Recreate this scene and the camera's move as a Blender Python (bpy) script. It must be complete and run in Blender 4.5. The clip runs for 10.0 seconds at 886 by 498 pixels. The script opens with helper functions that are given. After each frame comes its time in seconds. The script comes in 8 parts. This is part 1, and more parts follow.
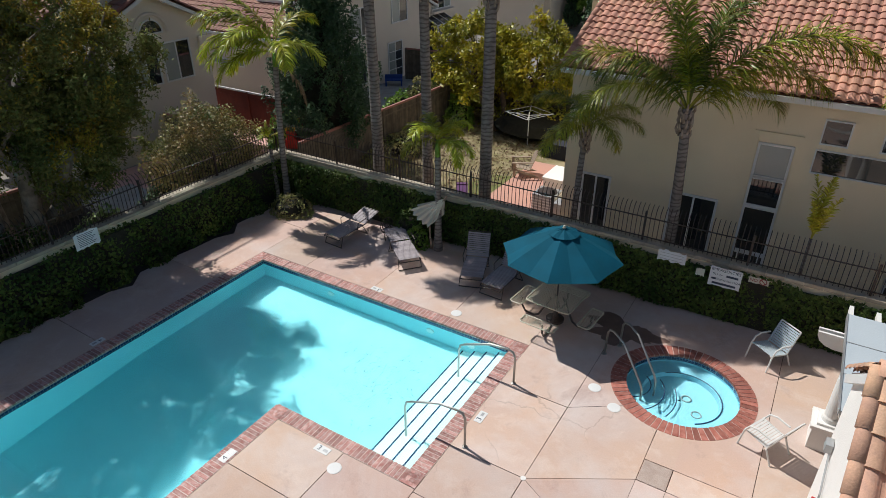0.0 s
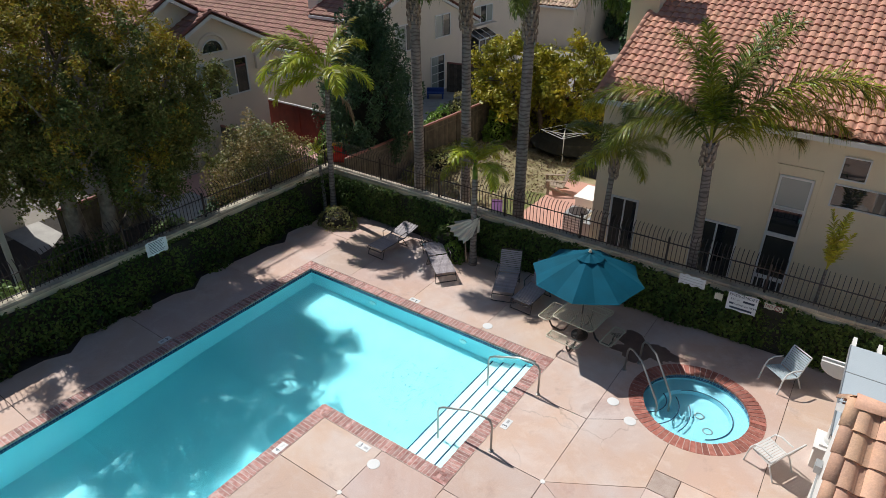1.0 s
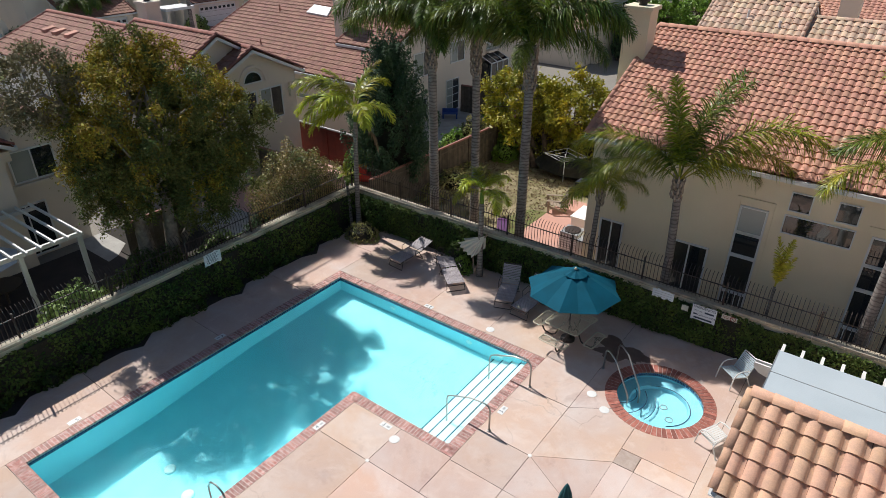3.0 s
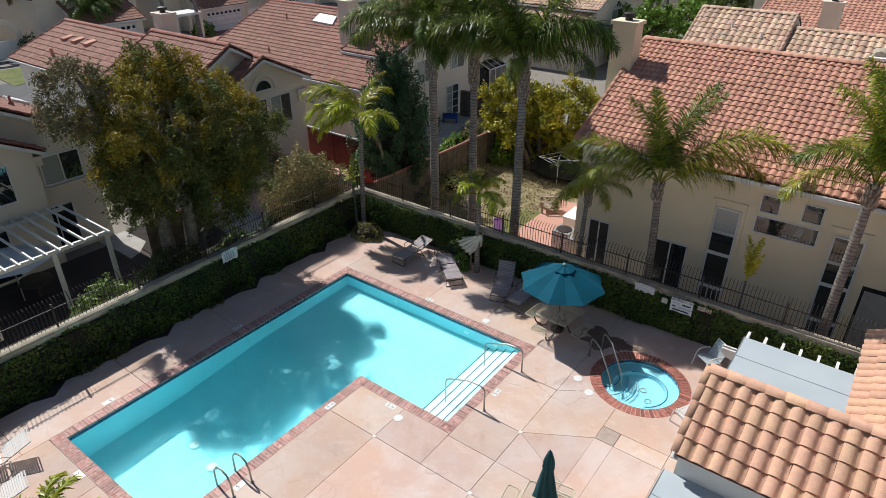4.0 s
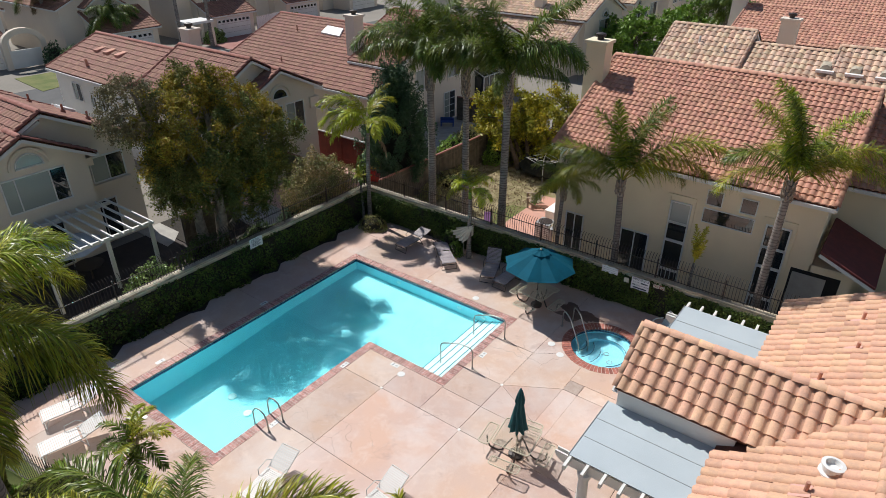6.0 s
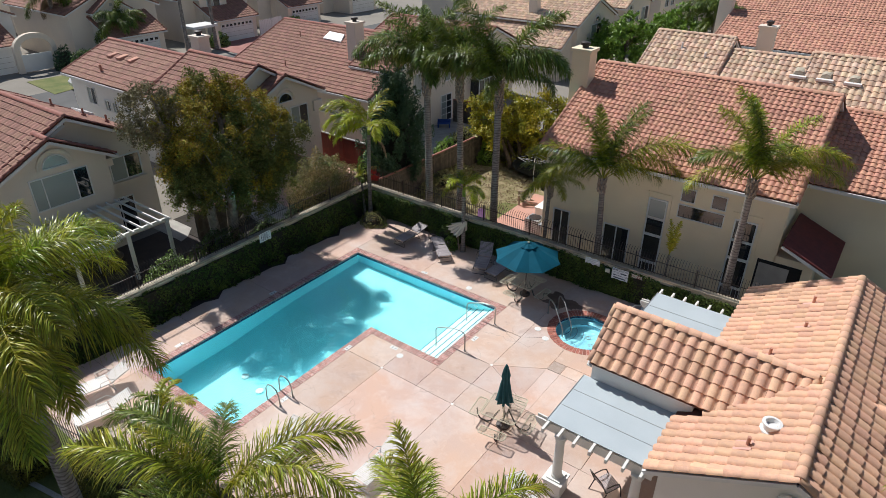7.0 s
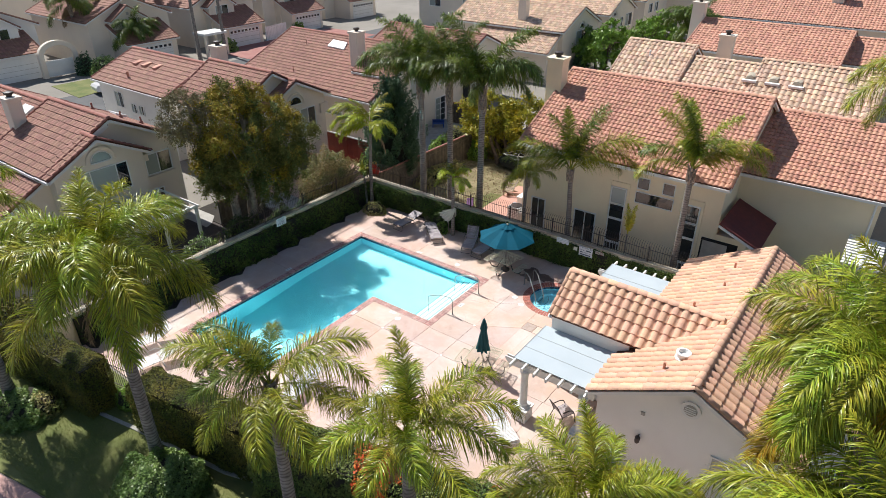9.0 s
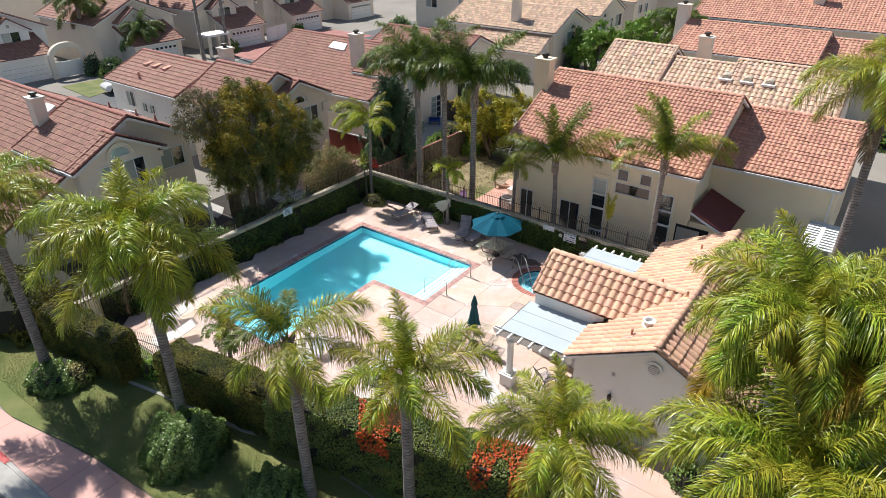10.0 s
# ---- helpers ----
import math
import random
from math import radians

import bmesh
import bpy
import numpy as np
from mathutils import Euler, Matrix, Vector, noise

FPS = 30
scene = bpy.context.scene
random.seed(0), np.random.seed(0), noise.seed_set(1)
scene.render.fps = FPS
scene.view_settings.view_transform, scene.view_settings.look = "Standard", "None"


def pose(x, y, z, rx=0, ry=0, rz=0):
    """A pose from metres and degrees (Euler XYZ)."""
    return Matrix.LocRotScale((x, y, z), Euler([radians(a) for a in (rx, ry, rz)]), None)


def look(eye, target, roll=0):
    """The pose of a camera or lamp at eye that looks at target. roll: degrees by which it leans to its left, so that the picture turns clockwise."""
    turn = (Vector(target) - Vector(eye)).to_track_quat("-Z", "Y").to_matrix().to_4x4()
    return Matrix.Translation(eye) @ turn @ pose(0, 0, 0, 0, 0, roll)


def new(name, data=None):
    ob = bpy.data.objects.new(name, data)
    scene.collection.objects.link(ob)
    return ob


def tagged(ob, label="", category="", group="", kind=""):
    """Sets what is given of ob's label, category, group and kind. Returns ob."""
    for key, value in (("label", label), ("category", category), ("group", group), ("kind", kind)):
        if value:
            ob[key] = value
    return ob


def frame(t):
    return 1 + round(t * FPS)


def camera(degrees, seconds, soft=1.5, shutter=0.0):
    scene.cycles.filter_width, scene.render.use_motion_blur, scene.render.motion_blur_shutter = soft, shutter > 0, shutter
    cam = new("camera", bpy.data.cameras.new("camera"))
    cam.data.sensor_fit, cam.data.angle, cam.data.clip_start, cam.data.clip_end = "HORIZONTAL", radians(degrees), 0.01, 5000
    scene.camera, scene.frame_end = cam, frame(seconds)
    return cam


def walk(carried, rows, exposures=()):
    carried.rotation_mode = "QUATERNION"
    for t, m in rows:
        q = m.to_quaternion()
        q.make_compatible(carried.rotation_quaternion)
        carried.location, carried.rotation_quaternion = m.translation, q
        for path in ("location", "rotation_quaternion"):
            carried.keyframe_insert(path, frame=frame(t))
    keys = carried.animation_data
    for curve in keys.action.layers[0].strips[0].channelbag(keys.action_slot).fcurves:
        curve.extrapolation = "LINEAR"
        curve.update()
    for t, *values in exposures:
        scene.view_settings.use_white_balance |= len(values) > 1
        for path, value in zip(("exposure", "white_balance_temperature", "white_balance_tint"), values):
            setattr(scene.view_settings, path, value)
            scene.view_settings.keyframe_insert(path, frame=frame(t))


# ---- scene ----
cam = camera(70.0, 10.0, soft=0.6)
PATH = [
    (0, (13.077, -11.123, 9.377), (12.165, -9.631, 8.407), 0.0),
    (0.5, (13.338, -11.475, 9.933), (12.363, -10.023, 8.962), -0.1),
    (1, (13.588, -11.916, 10.453), (12.583, -10.486, 9.481), -0.0),
    (1.5, (13.899, -12.379, 11.016), (12.877, -10.962, 10.043), 0.0),
    (2, (14.272, -12.849, 11.549), (13.242, -11.437, 10.578), 0.0),
    (2.5, (14.711, -13.404, 12.015), (13.674, -11.997, 11.044), 0.1),
    (4, (16.155, -15.246, 13.216), (15.112, -13.842, 12.246), 0.1),
    (4.5, (16.697, -15.913, 13.599), (15.653, -14.512, 12.628), 0.1),
    (5, (17.261, -16.593, 14.011), (16.216, -15.192, 13.038), 0.0),
    (5.5, (17.834, -17.321, 14.306), (16.79, -15.918, 13.336), 0.1),
    (7, (19.774, -19.55, 15.43), (18.733, -18.145, 14.459), 0.1),
    (7.5, (20.465, -20.339, 15.764), (19.424, -18.933, 14.796), 0.1),
    (8, (21.21, -21.173, 16.114), (20.169, -19.765, 15.147), 0.1),
    (8.5, (21.986, -22.035, 16.465), (20.945, -20.627, 15.499), 0.0),
    (9, (22.785, -22.914, 16.836), (21.744, -21.508, 15.866), -0.1),
    (9.5, (23.639, -23.881, 17.143), (22.599, -22.475, 16.174), -0.1),
    (10, (24.465, -24.905, 17.522), (23.43, -23.497, 16.55), -0.2),
]
walk(cam, [(t, look(eye, target, roll)) for t, eye, target, roll in PATH],
     [(0.0, -0.09), (1.5, 0.04), (2.5, 0.08), (5.0, 0.02), (7.0, 0.08), (8.5, 0.37), (10.0, 0.57)])
# ---- world, sun ----
SUN = Vector((-0.80, 0.16, 1.0)).normalized()
world = bpy.data.worlds.new("world")
scene.world = world
world.use_nodes = True
wn = world.node_tree
bg = wn.nodes["Background"]
sky = wn.nodes.new("ShaderNodeTexSky")
sky.sky_type = "NISHITA"
sky.sun_disc = False
sky.sun_elevation = math.asin(SUN.z)
sky.sun_rotation = math.atan2(SUN.x, SUN.y)
sky.air_density, sky.dust_density, sky.ozone_density = 1.0, 0.5, 2.0
wn.links.new(sky.outputs[0], bg.inputs[0])
bg.inputs[1].default_value = 0.073
sun = new("sun", bpy.data.lights.new("sun", "SUN"))
sun.data.energy, sun.data.angle, sun.data.color = 4.6, radians(0.53), (1.0, 0.975, 0.94)
sun.matrix_world = look(SUN * 60, (0, 0, 0))


# ---- materials ----
def shade(name, base, second=None, rough=0.7, metal=0.0, scale=1.2, fine=30.0, bump=0.15, var=0.25, rand=0.0,
          island=False, spec=0.5, stain=None, stain_scale=0.35, stain_at=0.58, hue=0.0, coat=0.0, translucent=0.0, stain_w=0.12, stain_rough=0.62):
    """A surface: two colours mixed in patches, fine grain, stains, and a shift from piece to piece."""
    m = bpy.data.materials.new(name)
    m.use_nodes = True
    nt = m.node_tree
    N, L = nt.nodes.new, nt.links.new
    b = nt.nodes["Principled BSDF"]
    b.inputs["Roughness"].default_value = rough
    b.inputs["Metallic"].default_value = metal
    b.inputs["Specular IOR Level"].default_value = spec
    b.inputs["Coat Weight"].default_value = coat
    geo = N("ShaderNodeNewGeometry")
    n1 = N("ShaderNodeTexNoise")
    n1.inputs["Scale"].default_value, n1.inputs["Detail"].default_value = scale, 5
    L(geo.outputs["Position"], n1.inputs["Vector"])
    n2 = N("ShaderNodeTexNoise")
    n2.inputs["Scale"].default_value, n2.inputs["Detail"].default_value = fine, 3
    L(geo.outputs["Position"], n2.inputs["Vector"])
    ramp = N("ShaderNodeValToRGB")
    ramp.color_ramp.elements[0].position, ramp.color_ramp.elements[1].position = 0.36, 0.64
    ramp.color_ramp.elements[0].color = (*base, 1)
    ramp.color_ramp.elements[1].color = (*(second or [c * (1 - var) for c in base]), 1)
    L(n1.outputs[0], ramp.inputs[0])
    col = ramp.outputs[0]
    if stain:
        n3 = N("ShaderNodeTexNoise")
        n3.inputs["Scale"].default_value, n3.inputs["Detail"].default_value, n3.inputs["Roughness"].default_value = stain_scale, 8, stain_rough
        L(geo.outputs["Position"], n3.inputs["Vector"])
        r3 = N("ShaderNodeValToRGB")
        r3.color_ramp.elements[0].position, r3.color_ramp.elements[1].position = stain_at, stain_at + stain_w
        L(n3.outputs[0], r3.inputs[0])
        mx = N("ShaderNodeMix")
        mx.data_type = "RGBA"
        L(r3.outputs[0], mx.inputs["Factor"])
        L(col, mx.inputs["A"])
        mx.inputs["B"].default_value = (*stain, 1)
        col = mx.outputs["Result"]
    hsv = N("ShaderNodeHueSaturation")
    L(col, hsv.inputs["Color"])
    mr = N("ShaderNodeMapRange")
    mr.inputs["To Min"].default_value, mr.inputs["To Max"].default_value = 1 - var * 0.6, 1 + var * 0.6
    L(n2.outputs[0], mr.inputs["Value"])
    val = mr.outputs[0]
    if rand or hue:
        src = geo.outputs["Random Per Island"] if island else N("ShaderNodeObjectInfo").outputs["Random"]
        m2 = N("ShaderNodeMapRange")
        m2.inputs["To Min"].default_value, m2.inputs["To Max"].default_value = 1 - rand, 1 + rand
        L(src, m2.inputs["Value"])
        mu = N("ShaderNodeMath")
        mu.operation = "MULTIPLY"
        L(val, mu.inputs[0])
        L(m2.outputs[0], mu.inputs[1])
        val = mu.outputs[0]
        if hue:
            fr = N("ShaderNodeMath")
            fr.operation = "MULTIPLY"
            fr.inputs[1].default_value = 7.31
            L(src, fr.inputs[0])
            f2 = N("ShaderNodeMath")
            f2.operation = "FRACT"
            L(fr.outputs[0], f2.inputs[0])
            m3 = N("ShaderNodeMapRange")
            m3.inputs["To Min"].default_value, m3.inputs["To Max"].default_value = 0.5 - hue, 0.5 + hue
            L(f2.outputs[0], m3.inputs["Value"])
            L(m3.outputs[0], hsv.inputs["Hue"])
    L(val, hsv.inputs["Value"])
    L(hsv.outputs[0], b.inputs["Base Color"])
    if bump:
        bp = N("ShaderNodeBump")
        bp.inputs["Strength"].default_value, bp.inputs["Distance"].default_value = bump, 0.02
        L(n2.outputs[0], bp.inputs["Height"])
        L(bp.outputs[0], b.inputs["Normal"])
    if translucent:
        tr = N("ShaderNodeBsdfTranslucent")
        L(hsv.outputs[0], tr.inputs["Color"])
        ms = N("ShaderNodeMixShader")
        ms.inputs[0].default_value = translucent
        L(b.outputs[0], ms.inputs[1])
        L(tr.outputs[0], ms.inputs[2])
        L(ms.outputs[0], nt.nodes["Material Output"].inputs[0])
    return m


def glassy(name, tint=(0.02, 0.025, 0.03), rough=0.03):
    m = bpy.data.materials.new(name)
    m.use_nodes = True
    b = m.node_tree.nodes["Principled BSDF"]
    b.inputs["Base Color"].default_value = (*tint, 1)
    b.inputs["Roughness"].default_value = rough
    b.inputs["Specular IOR Level"].default_value = 0.9
    return m


def water_mat(name, tint):
    m = bpy.data.materials.new(name)
    m.use_nodes = True
    nt = m.node_tree
    N, L = nt.nodes.new, nt.links.new
    b = nt.nodes["Principled BSDF"]
    b.inputs["Base Color"].default_value = (*tint, 1)
    b.inputs["Roughness"].default_value = 0.0
    b.inputs["IOR"].default_value = 1.33
    b.inputs["Transmission Weight"].default_value = 1.0
    geo = N("ShaderNodeNewGeometry")
    n = N("ShaderNodeTexNoise")
    n.inputs["Scale"].default_value, n.inputs["Detail"].default_value = 3.5, 3
    L(geo.outputs["Position"], n.inputs["Vector"])
    bp = N("ShaderNodeBump")
    bp.inputs["Strength"].default_value, bp.inputs["Distance"].default_value = 0.05, 0.03
    L(n.outputs[0], bp.inputs["Height"])
    L(bp.outputs[0], b.inputs["Normal"])
    return m


def palm_bark(name):
    """Grey palm trunk: paler bands between dark, uneven leaf-scar rings."""
    m = shade(name, (0.31, 0.275, 0.25), (0.19, 0.165, 0.15), rough=0.95, scale=4, fine=24, var=0.3, bump=0.5)
    nt = m.node_tree
    N, L = nt.nodes.new, nt.links.new
    b = nt.nodes["Principled BSDF"]
    paint = b.inputs["Base Color"].links[0].from_socket
    wave = N("ShaderNodeTexWave")
    wave.bands_direction = "Z"
    wave.inputs["Scale"].default_value, wave.inputs["Distortion"].default_value = 2.6, 5.5
    wave.inputs["Detail"].default_value, wave.inputs["Detail Scale"].default_value = 3.0, 1.4
    L(N("ShaderNodeNewGeometry").outputs["Position"], wave.inputs["Vector"])
    ramp = N("ShaderNodeValToRGB")
    ramp.color_ramp.elements[0].position, ramp.color_ramp.elements[1].position = 0.10, 0.42
    ramp.color_ramp.elements[0].color, ramp.color_ramp.elements[1].color = (0.42, 0.40, 0.38, 1), (1, 1, 1, 1)
    L(wave.outputs["Fac"], ramp.inputs[0])
    mx = N("ShaderNodeMix")
    mx.data_type, mx.blend_type = "RGBA", "MULTIPLY"
    mx.inputs["Factor"].default_value = 0.8
    L(paint, mx.inputs["A"])
    L(ramp.outputs[0], mx.inputs["B"])
    L(mx.outputs["Result"], b.inputs["Base Color"])
    return m


def grid_tile(name, base, joint, size):
    """Small square pool tiles with pale joints."""
    m = shade(name, base, rough=0.25, var=0.3)
    nt = m.node_tree
    N, L = nt.nodes.new, nt.links.new
    b = nt.nodes["Principled BSDF"]
    br = N("ShaderNodeTexBrick")
    br.offset = 0.0
    br.inputs["Color1"].default_value = (*base, 1)
    br.inputs["Color2"].default_value = (*[c * 0.6 for c in base], 1)
    br.inputs["Mortar"].default_value = (*joint, 1)
    br.inputs["Scale"].default_value = 1.0
    br.inputs["Brick Width"].default_value = br.inputs["Row Height"].default_value = size
    br.inputs["Mortar Size"].default_value = size * 0.06
    geo = N("ShaderNodeNewGeometry")
    sp, ad, cb = N("ShaderNodeSeparateXYZ"), N("ShaderNodeMath"), N("ShaderNodeCombineXYZ")
    L(geo.outputs["Position"], sp.inputs[0])
    L(sp.outputs[0], ad.inputs[0])
    L(sp.outputs[1], ad.inputs[1])
    L(ad.outputs[0], cb.inputs[0])
    L(sp.outputs[2], cb.inputs[1])
    L(cb.outputs[0], br.inputs["Vector"])
    L(br.outputs[0], b.inputs["Base Color"])
    return m


def stained_concrete(name):
    """Acid-stained concrete: salmon and peach clouds, bleached bloom, grey water stains, hairline cracks and fine grain."""
    m = shade(name, (0.555, 0.41, 0.35), (0.615, 0.42, 0.315), rough=0.78, scale=0.45, fine=38, var=0.16, rand=0.09, hue=0.008, bump=0.12)
    nt = m.node_tree
    N, L = nt.nodes.new, nt.links.new
    ramp = next(n for n in nt.nodes if n.type == "VALTORGB")
    hsv = next(n for n in nt.nodes if n.type == "HUE_SAT")
    geo = next(n for n in nt.nodes if n.type == "NEW_GEOMETRY")
    col = ramp.outputs[0]
    for scale, rough, at, width, tone, most in ((0.42, 0.62, 0.47, 0.22, (0.63, 0.545, 0.505), 0.9), (1.7, 0.72, 0.51, 0.16, (0.67, 0.54, 0.47), 0.6),
                                                (0.8, 0.75, 0.57, 0.14, (0.40, 0.275, 0.235), 0.55), (5.0, 0.7, 0.60, 0.12, (0.45, 0.34, 0.285), 0.4)):
        n = N("ShaderNodeTexNoise")
        n.inputs["Scale"].default_value, n.inputs["Detail"].default_value, n.inputs["Roughness"].default_value = scale, 7, rough
        n.inputs["Distortion"].default_value = 0.4
        off = N("ShaderNodeVectorMath")
        off.operation = "ADD"
        off.inputs[1].default_value = (scale * 7, scale * 3, 0)
        L(geo.outputs["Position"], off.inputs[0])
        L(off.outputs[0], n.inputs["Vector"])
        mr = N("ShaderNodeMapRange")
        mr.inputs["From Min"].default_value, mr.inputs["From Max"].default_value, mr.inputs["To Max"].default_value = at, at + width, most
        L(n.outputs[0], mr.inputs["Value"])
        mx = N("ShaderNodeMix")
        mx.data_type = "RGBA"
        L(mr.outputs[0], mx.inputs["Factor"])
        L(col, mx.inputs["A"])
        mx.inputs["B"].default_value = (*tone, 1)
        col = mx.outputs["Result"]
    # a few long cracks: thin lines where a stretched cell pattern meets itself
    vo = N("ShaderNodeTexVoronoi")
    vo.feature = "DISTANCE_TO_EDGE"
    vo.inputs["Scale"].default_value = 0.55
    wob = N("ShaderNodeTexNoise")
    wob.inputs["Scale"].default_value, wob.inputs["Detail"].default_value = 2.2, 5
    L(geo.outputs["Position"], wob.inputs["Vector"])
    va = N("ShaderNodeVectorMath")
    va.operation = "MULTIPLY_ADD"
    va.inputs[1].default_value = (0.5, 0.5, 0.5)
    L(wob.outputs["Color"], va.inputs[0])
    L(geo.outputs["Position"], va.inputs[2])
    L(va.outputs[0], vo.inputs["Vector"])
    thin = N("ShaderNodeMapRange")
    thin.inputs["From Min"].default_value, thin.inputs["From Max"].default_value = 0.010, 0.002
    L(vo.outputs["Distance"], thin.inputs["Value"])
    where = N("ShaderNodeTexNoise")
    where.inputs["Scale"].default_value = 0.3
    L(geo.outputs["Position"], where.inputs["Vector"])
    some = N("ShaderNodeMapRange")
    some.inputs["From Min"].default_value, some.inputs["From Max"].default_value, some.inputs["To Max"].default_value = 0.58, 0.66, 0.3
    L(where.outputs[0], some.inputs["Value"])
    mu = N("ShaderNodeMath")
    mu.operation = "MULTIPLY"
    L(thin.outputs[0], mu.inputs[0])
    L(some.outputs[0], mu.inputs[1])
    mx = N("ShaderNodeMix")
    mx.data_type = "RGBA"
    L(mu.outputs[0], mx.inputs["Factor"])
    L(col, mx.inputs["A"])
    mx.inputs["B"].default_value = (0.20, 0.13, 0.10, 1)
    L(mx.outputs["Result"], hsv.inputs["Color"])
    return m


DECK = stained_concrete("stained_concrete")
DECK_BASE = shade("joint_filler", (0.12, 0.085, 0.065), rough=0.9)
WET = shade("wet_concrete", (0.17, 0.105, 0.085), (0.22, 0.14, 0.115), rough=0.3, scale=3, var=0.2)
GREY_CONC = shade("grey_concrete", (0.42, 0.40, 0.36), (0.34, 0.32, 0.29), rough=0.85, scale=2, bump=0.25)
CAP = shade("wall_cap_concrete", (0.50, 0.44, 0.34), (0.38, 0.33, 0.25), rough=0.85, scale=3, bump=0.3, rand=0.1)
BRICK = shade("red_brick", (0.37, 0.15, 0.125), (0.50, 0.285, 0.25), rough=0.75, scale=9, fine=60, bump=0.3, rand=0.3, var=0.35, stain=(0.60, 0.455, 0.42), stain_scale=11, stain_at=0.50, stain_w=0.2)
SPA_BRICK = shade("dark_red_brick", (0.29, 0.085, 0.06), (0.40, 0.16, 0.12), rough=0.7, scale=9, fine=60, bump=0.3, rand=0.3, var=0.35)
MORTAR = shade("pale_mortar", (0.70, 0.57, 0.51), rough=0.9, var=0.2)
SPA_PLASTER = shade("spa_plaster", (0.31, 0.59, 0.68), (0.285, 0.56, 0.66), rough=0.8, scale=2.0, fine=20, var=0.08, bump=0.02)
PLASTER = shade("pool_plaster", (0.33, 0.77, 0.83), (0.305, 0.74, 0.81), rough=0.8, scale=1.5, fine=14, var=0.06, bump=0.02)
STEP_WHITE = shade("step_plaster", (0.72, 0.88, 0.88), rough=0.7, var=0.06)
BLUE_TILE = grid_tile("blue_tile", (0.015, 0.05, 0.14), (0.25, 0.35, 0.4), 0.075)
BLUE_LINE = shade("dark_blue_tile", (0.012, 0.05, 0.13), rough=0.3, var=0.3, fine=50)
WATER = water_mat("water", (0.62, 0.95, 0.97))
STEEL = shade("brushed_steel", (0.42, 0.41, 0.38), rough=0.38, metal=0.85, var=0.08, bump=0.03)
IRON = shade("black_iron", (0.022, 0.016, 0.014), (0.05, 0.032, 0.025), rough=0.55, var=0.3)
STUCCO_TAN = shade("tan_stucco", (0.85, 0.735, 0.53), (0.80, 0.69, 0.495), rough=0.9, scale=0.8, fine=45, var=0.1, bump=0.35)
STUCCO_CREAM = shade("cream_stucco", (0.76, 0.67, 0.56), (0.72, 0.64, 0.54), rough=0.9, scale=0.7, fine=40, var=0.08, bump=0.3)
STUCCO_WHITE = shade("white_stucco", (0.82, 0.8, 0.76), (0.77, 0.75, 0.71), rough=0.9, scale=0.8, fine=45, var=0.07, bump=0.3)
WHITE_WOOD = shade("white_painted_wood", (0.76, 0.75, 0.71), (0.70, 0.69, 0.65), rough=0.55, scale=3, var=0.08)
SHEET = shade("pale_grey_sheet", (0.47, 0.53, 0.56), (0.43, 0.49, 0.52), rough=0.6, scale=1.0, var=0.06)
CLAY = shade("clay_tile", (0.70, 0.415, 0.27), (0.60, 0.36, 0.25), rough=0.8, scale=7, fine=40, var=0.28, rand=0.13, hue=0.008, bump=0.25)
CLAY_J = shade("clay_tile_joined", (0.70, 0.415, 0.27), (0.60, 0.36, 0.25), rough=0.8, scale=7, fine=40, var=0.28, rand=0.13, hue=0.008, island=True, bump=0.25)
RED_TILE = shade("red_tile", (0.57, 0.292, 0.20), (0.47, 0.235, 0.163), rough=0.8, scale=1.6, fine=40, var=0.2, rand=0.15, hue=0.007, bump=0.25)
RED_TILE_J = shade("red_tile_joined", (0.57, 0.292, 0.20), (0.47, 0.235, 0.163), rough=0.8, scale=1.6, fine=40, var=0.2, rand=0.15, hue=0.007, island=True, bump=0.25)
BROWN_TILE_J = shade("brown_tile_joined", (0.335, 0.17, 0.122), (0.27, 0.135, 0.098), rough=0.85, scale=5, fine=30, var=0.25, rand=0.16, hue=0.01, island=True, bump=0.2)
SAND_TILE_J = shade("sand_tile_joined", (0.57, 0.37, 0.25), (0.60, 0.45, 0.33), rough=0.85, scale=3, fine=30, var=0.25, rand=0.25, hue=0.015, island=True, bump=0.2)
RAKE_RED = shade("dark_red_rake_tile", (0.22, 0.08, 0.06), (0.30, 0.12, 0.09), rough=0.8, scale=4, fine=30, var=0.3, bump=0.2)
ROOF_BED = shade("roof_underlay", (0.16, 0.06, 0.04), rough=0.95)
WHITE_PAINT = shade("white_paint", (0.75, 0.75, 0.73), rough=0.5, var=0.07)
GLASS = glassy("window_glass")
# pale grey-green base colour for the lighter panes
GLASS_PALE = glassy("pale_glass", (0.30, 0.34, 0.32), 0.22)
DARK = shade("shaded_interior", (0.015, 0.014, 0.013), rough=0.9)
WOOD_FENCE = shade("weathered_fence_wood", (0.151, 0.124, 0.093), (0.101, 0.084, 0.066), rough=0.9, scale=4, fine=30, var=0.3, rand=0.25)
RED_WALL = shade("red_painted_wood", (0.22, 0.035, 0.02), (0.17, 0.028, 0.018), rough=0.7, scale=3, rand=0.12)
TEAL = shade("teal_canvas", (0.004, 0.097, 0.155), (0.004, 0.085, 0.132), rough=0.8, spec=0.15, scale=2.5, fine=70, var=0.12, translucent=0.12)
DARK_TEAL = shade("dark_teal_canvas", (0.010, 0.10, 0.115), rough=0.8, scale=4, fine=70, var=0.2)
CREAM_CANVAS = shade("cream_canvas", (0.66, 0.62, 0.53), rough=0.85, var=0.15)
CREAM_METAL = shade("cream_coated_metal", (0.60, 0.55, 0.42), rough=0.5, var=0.1)
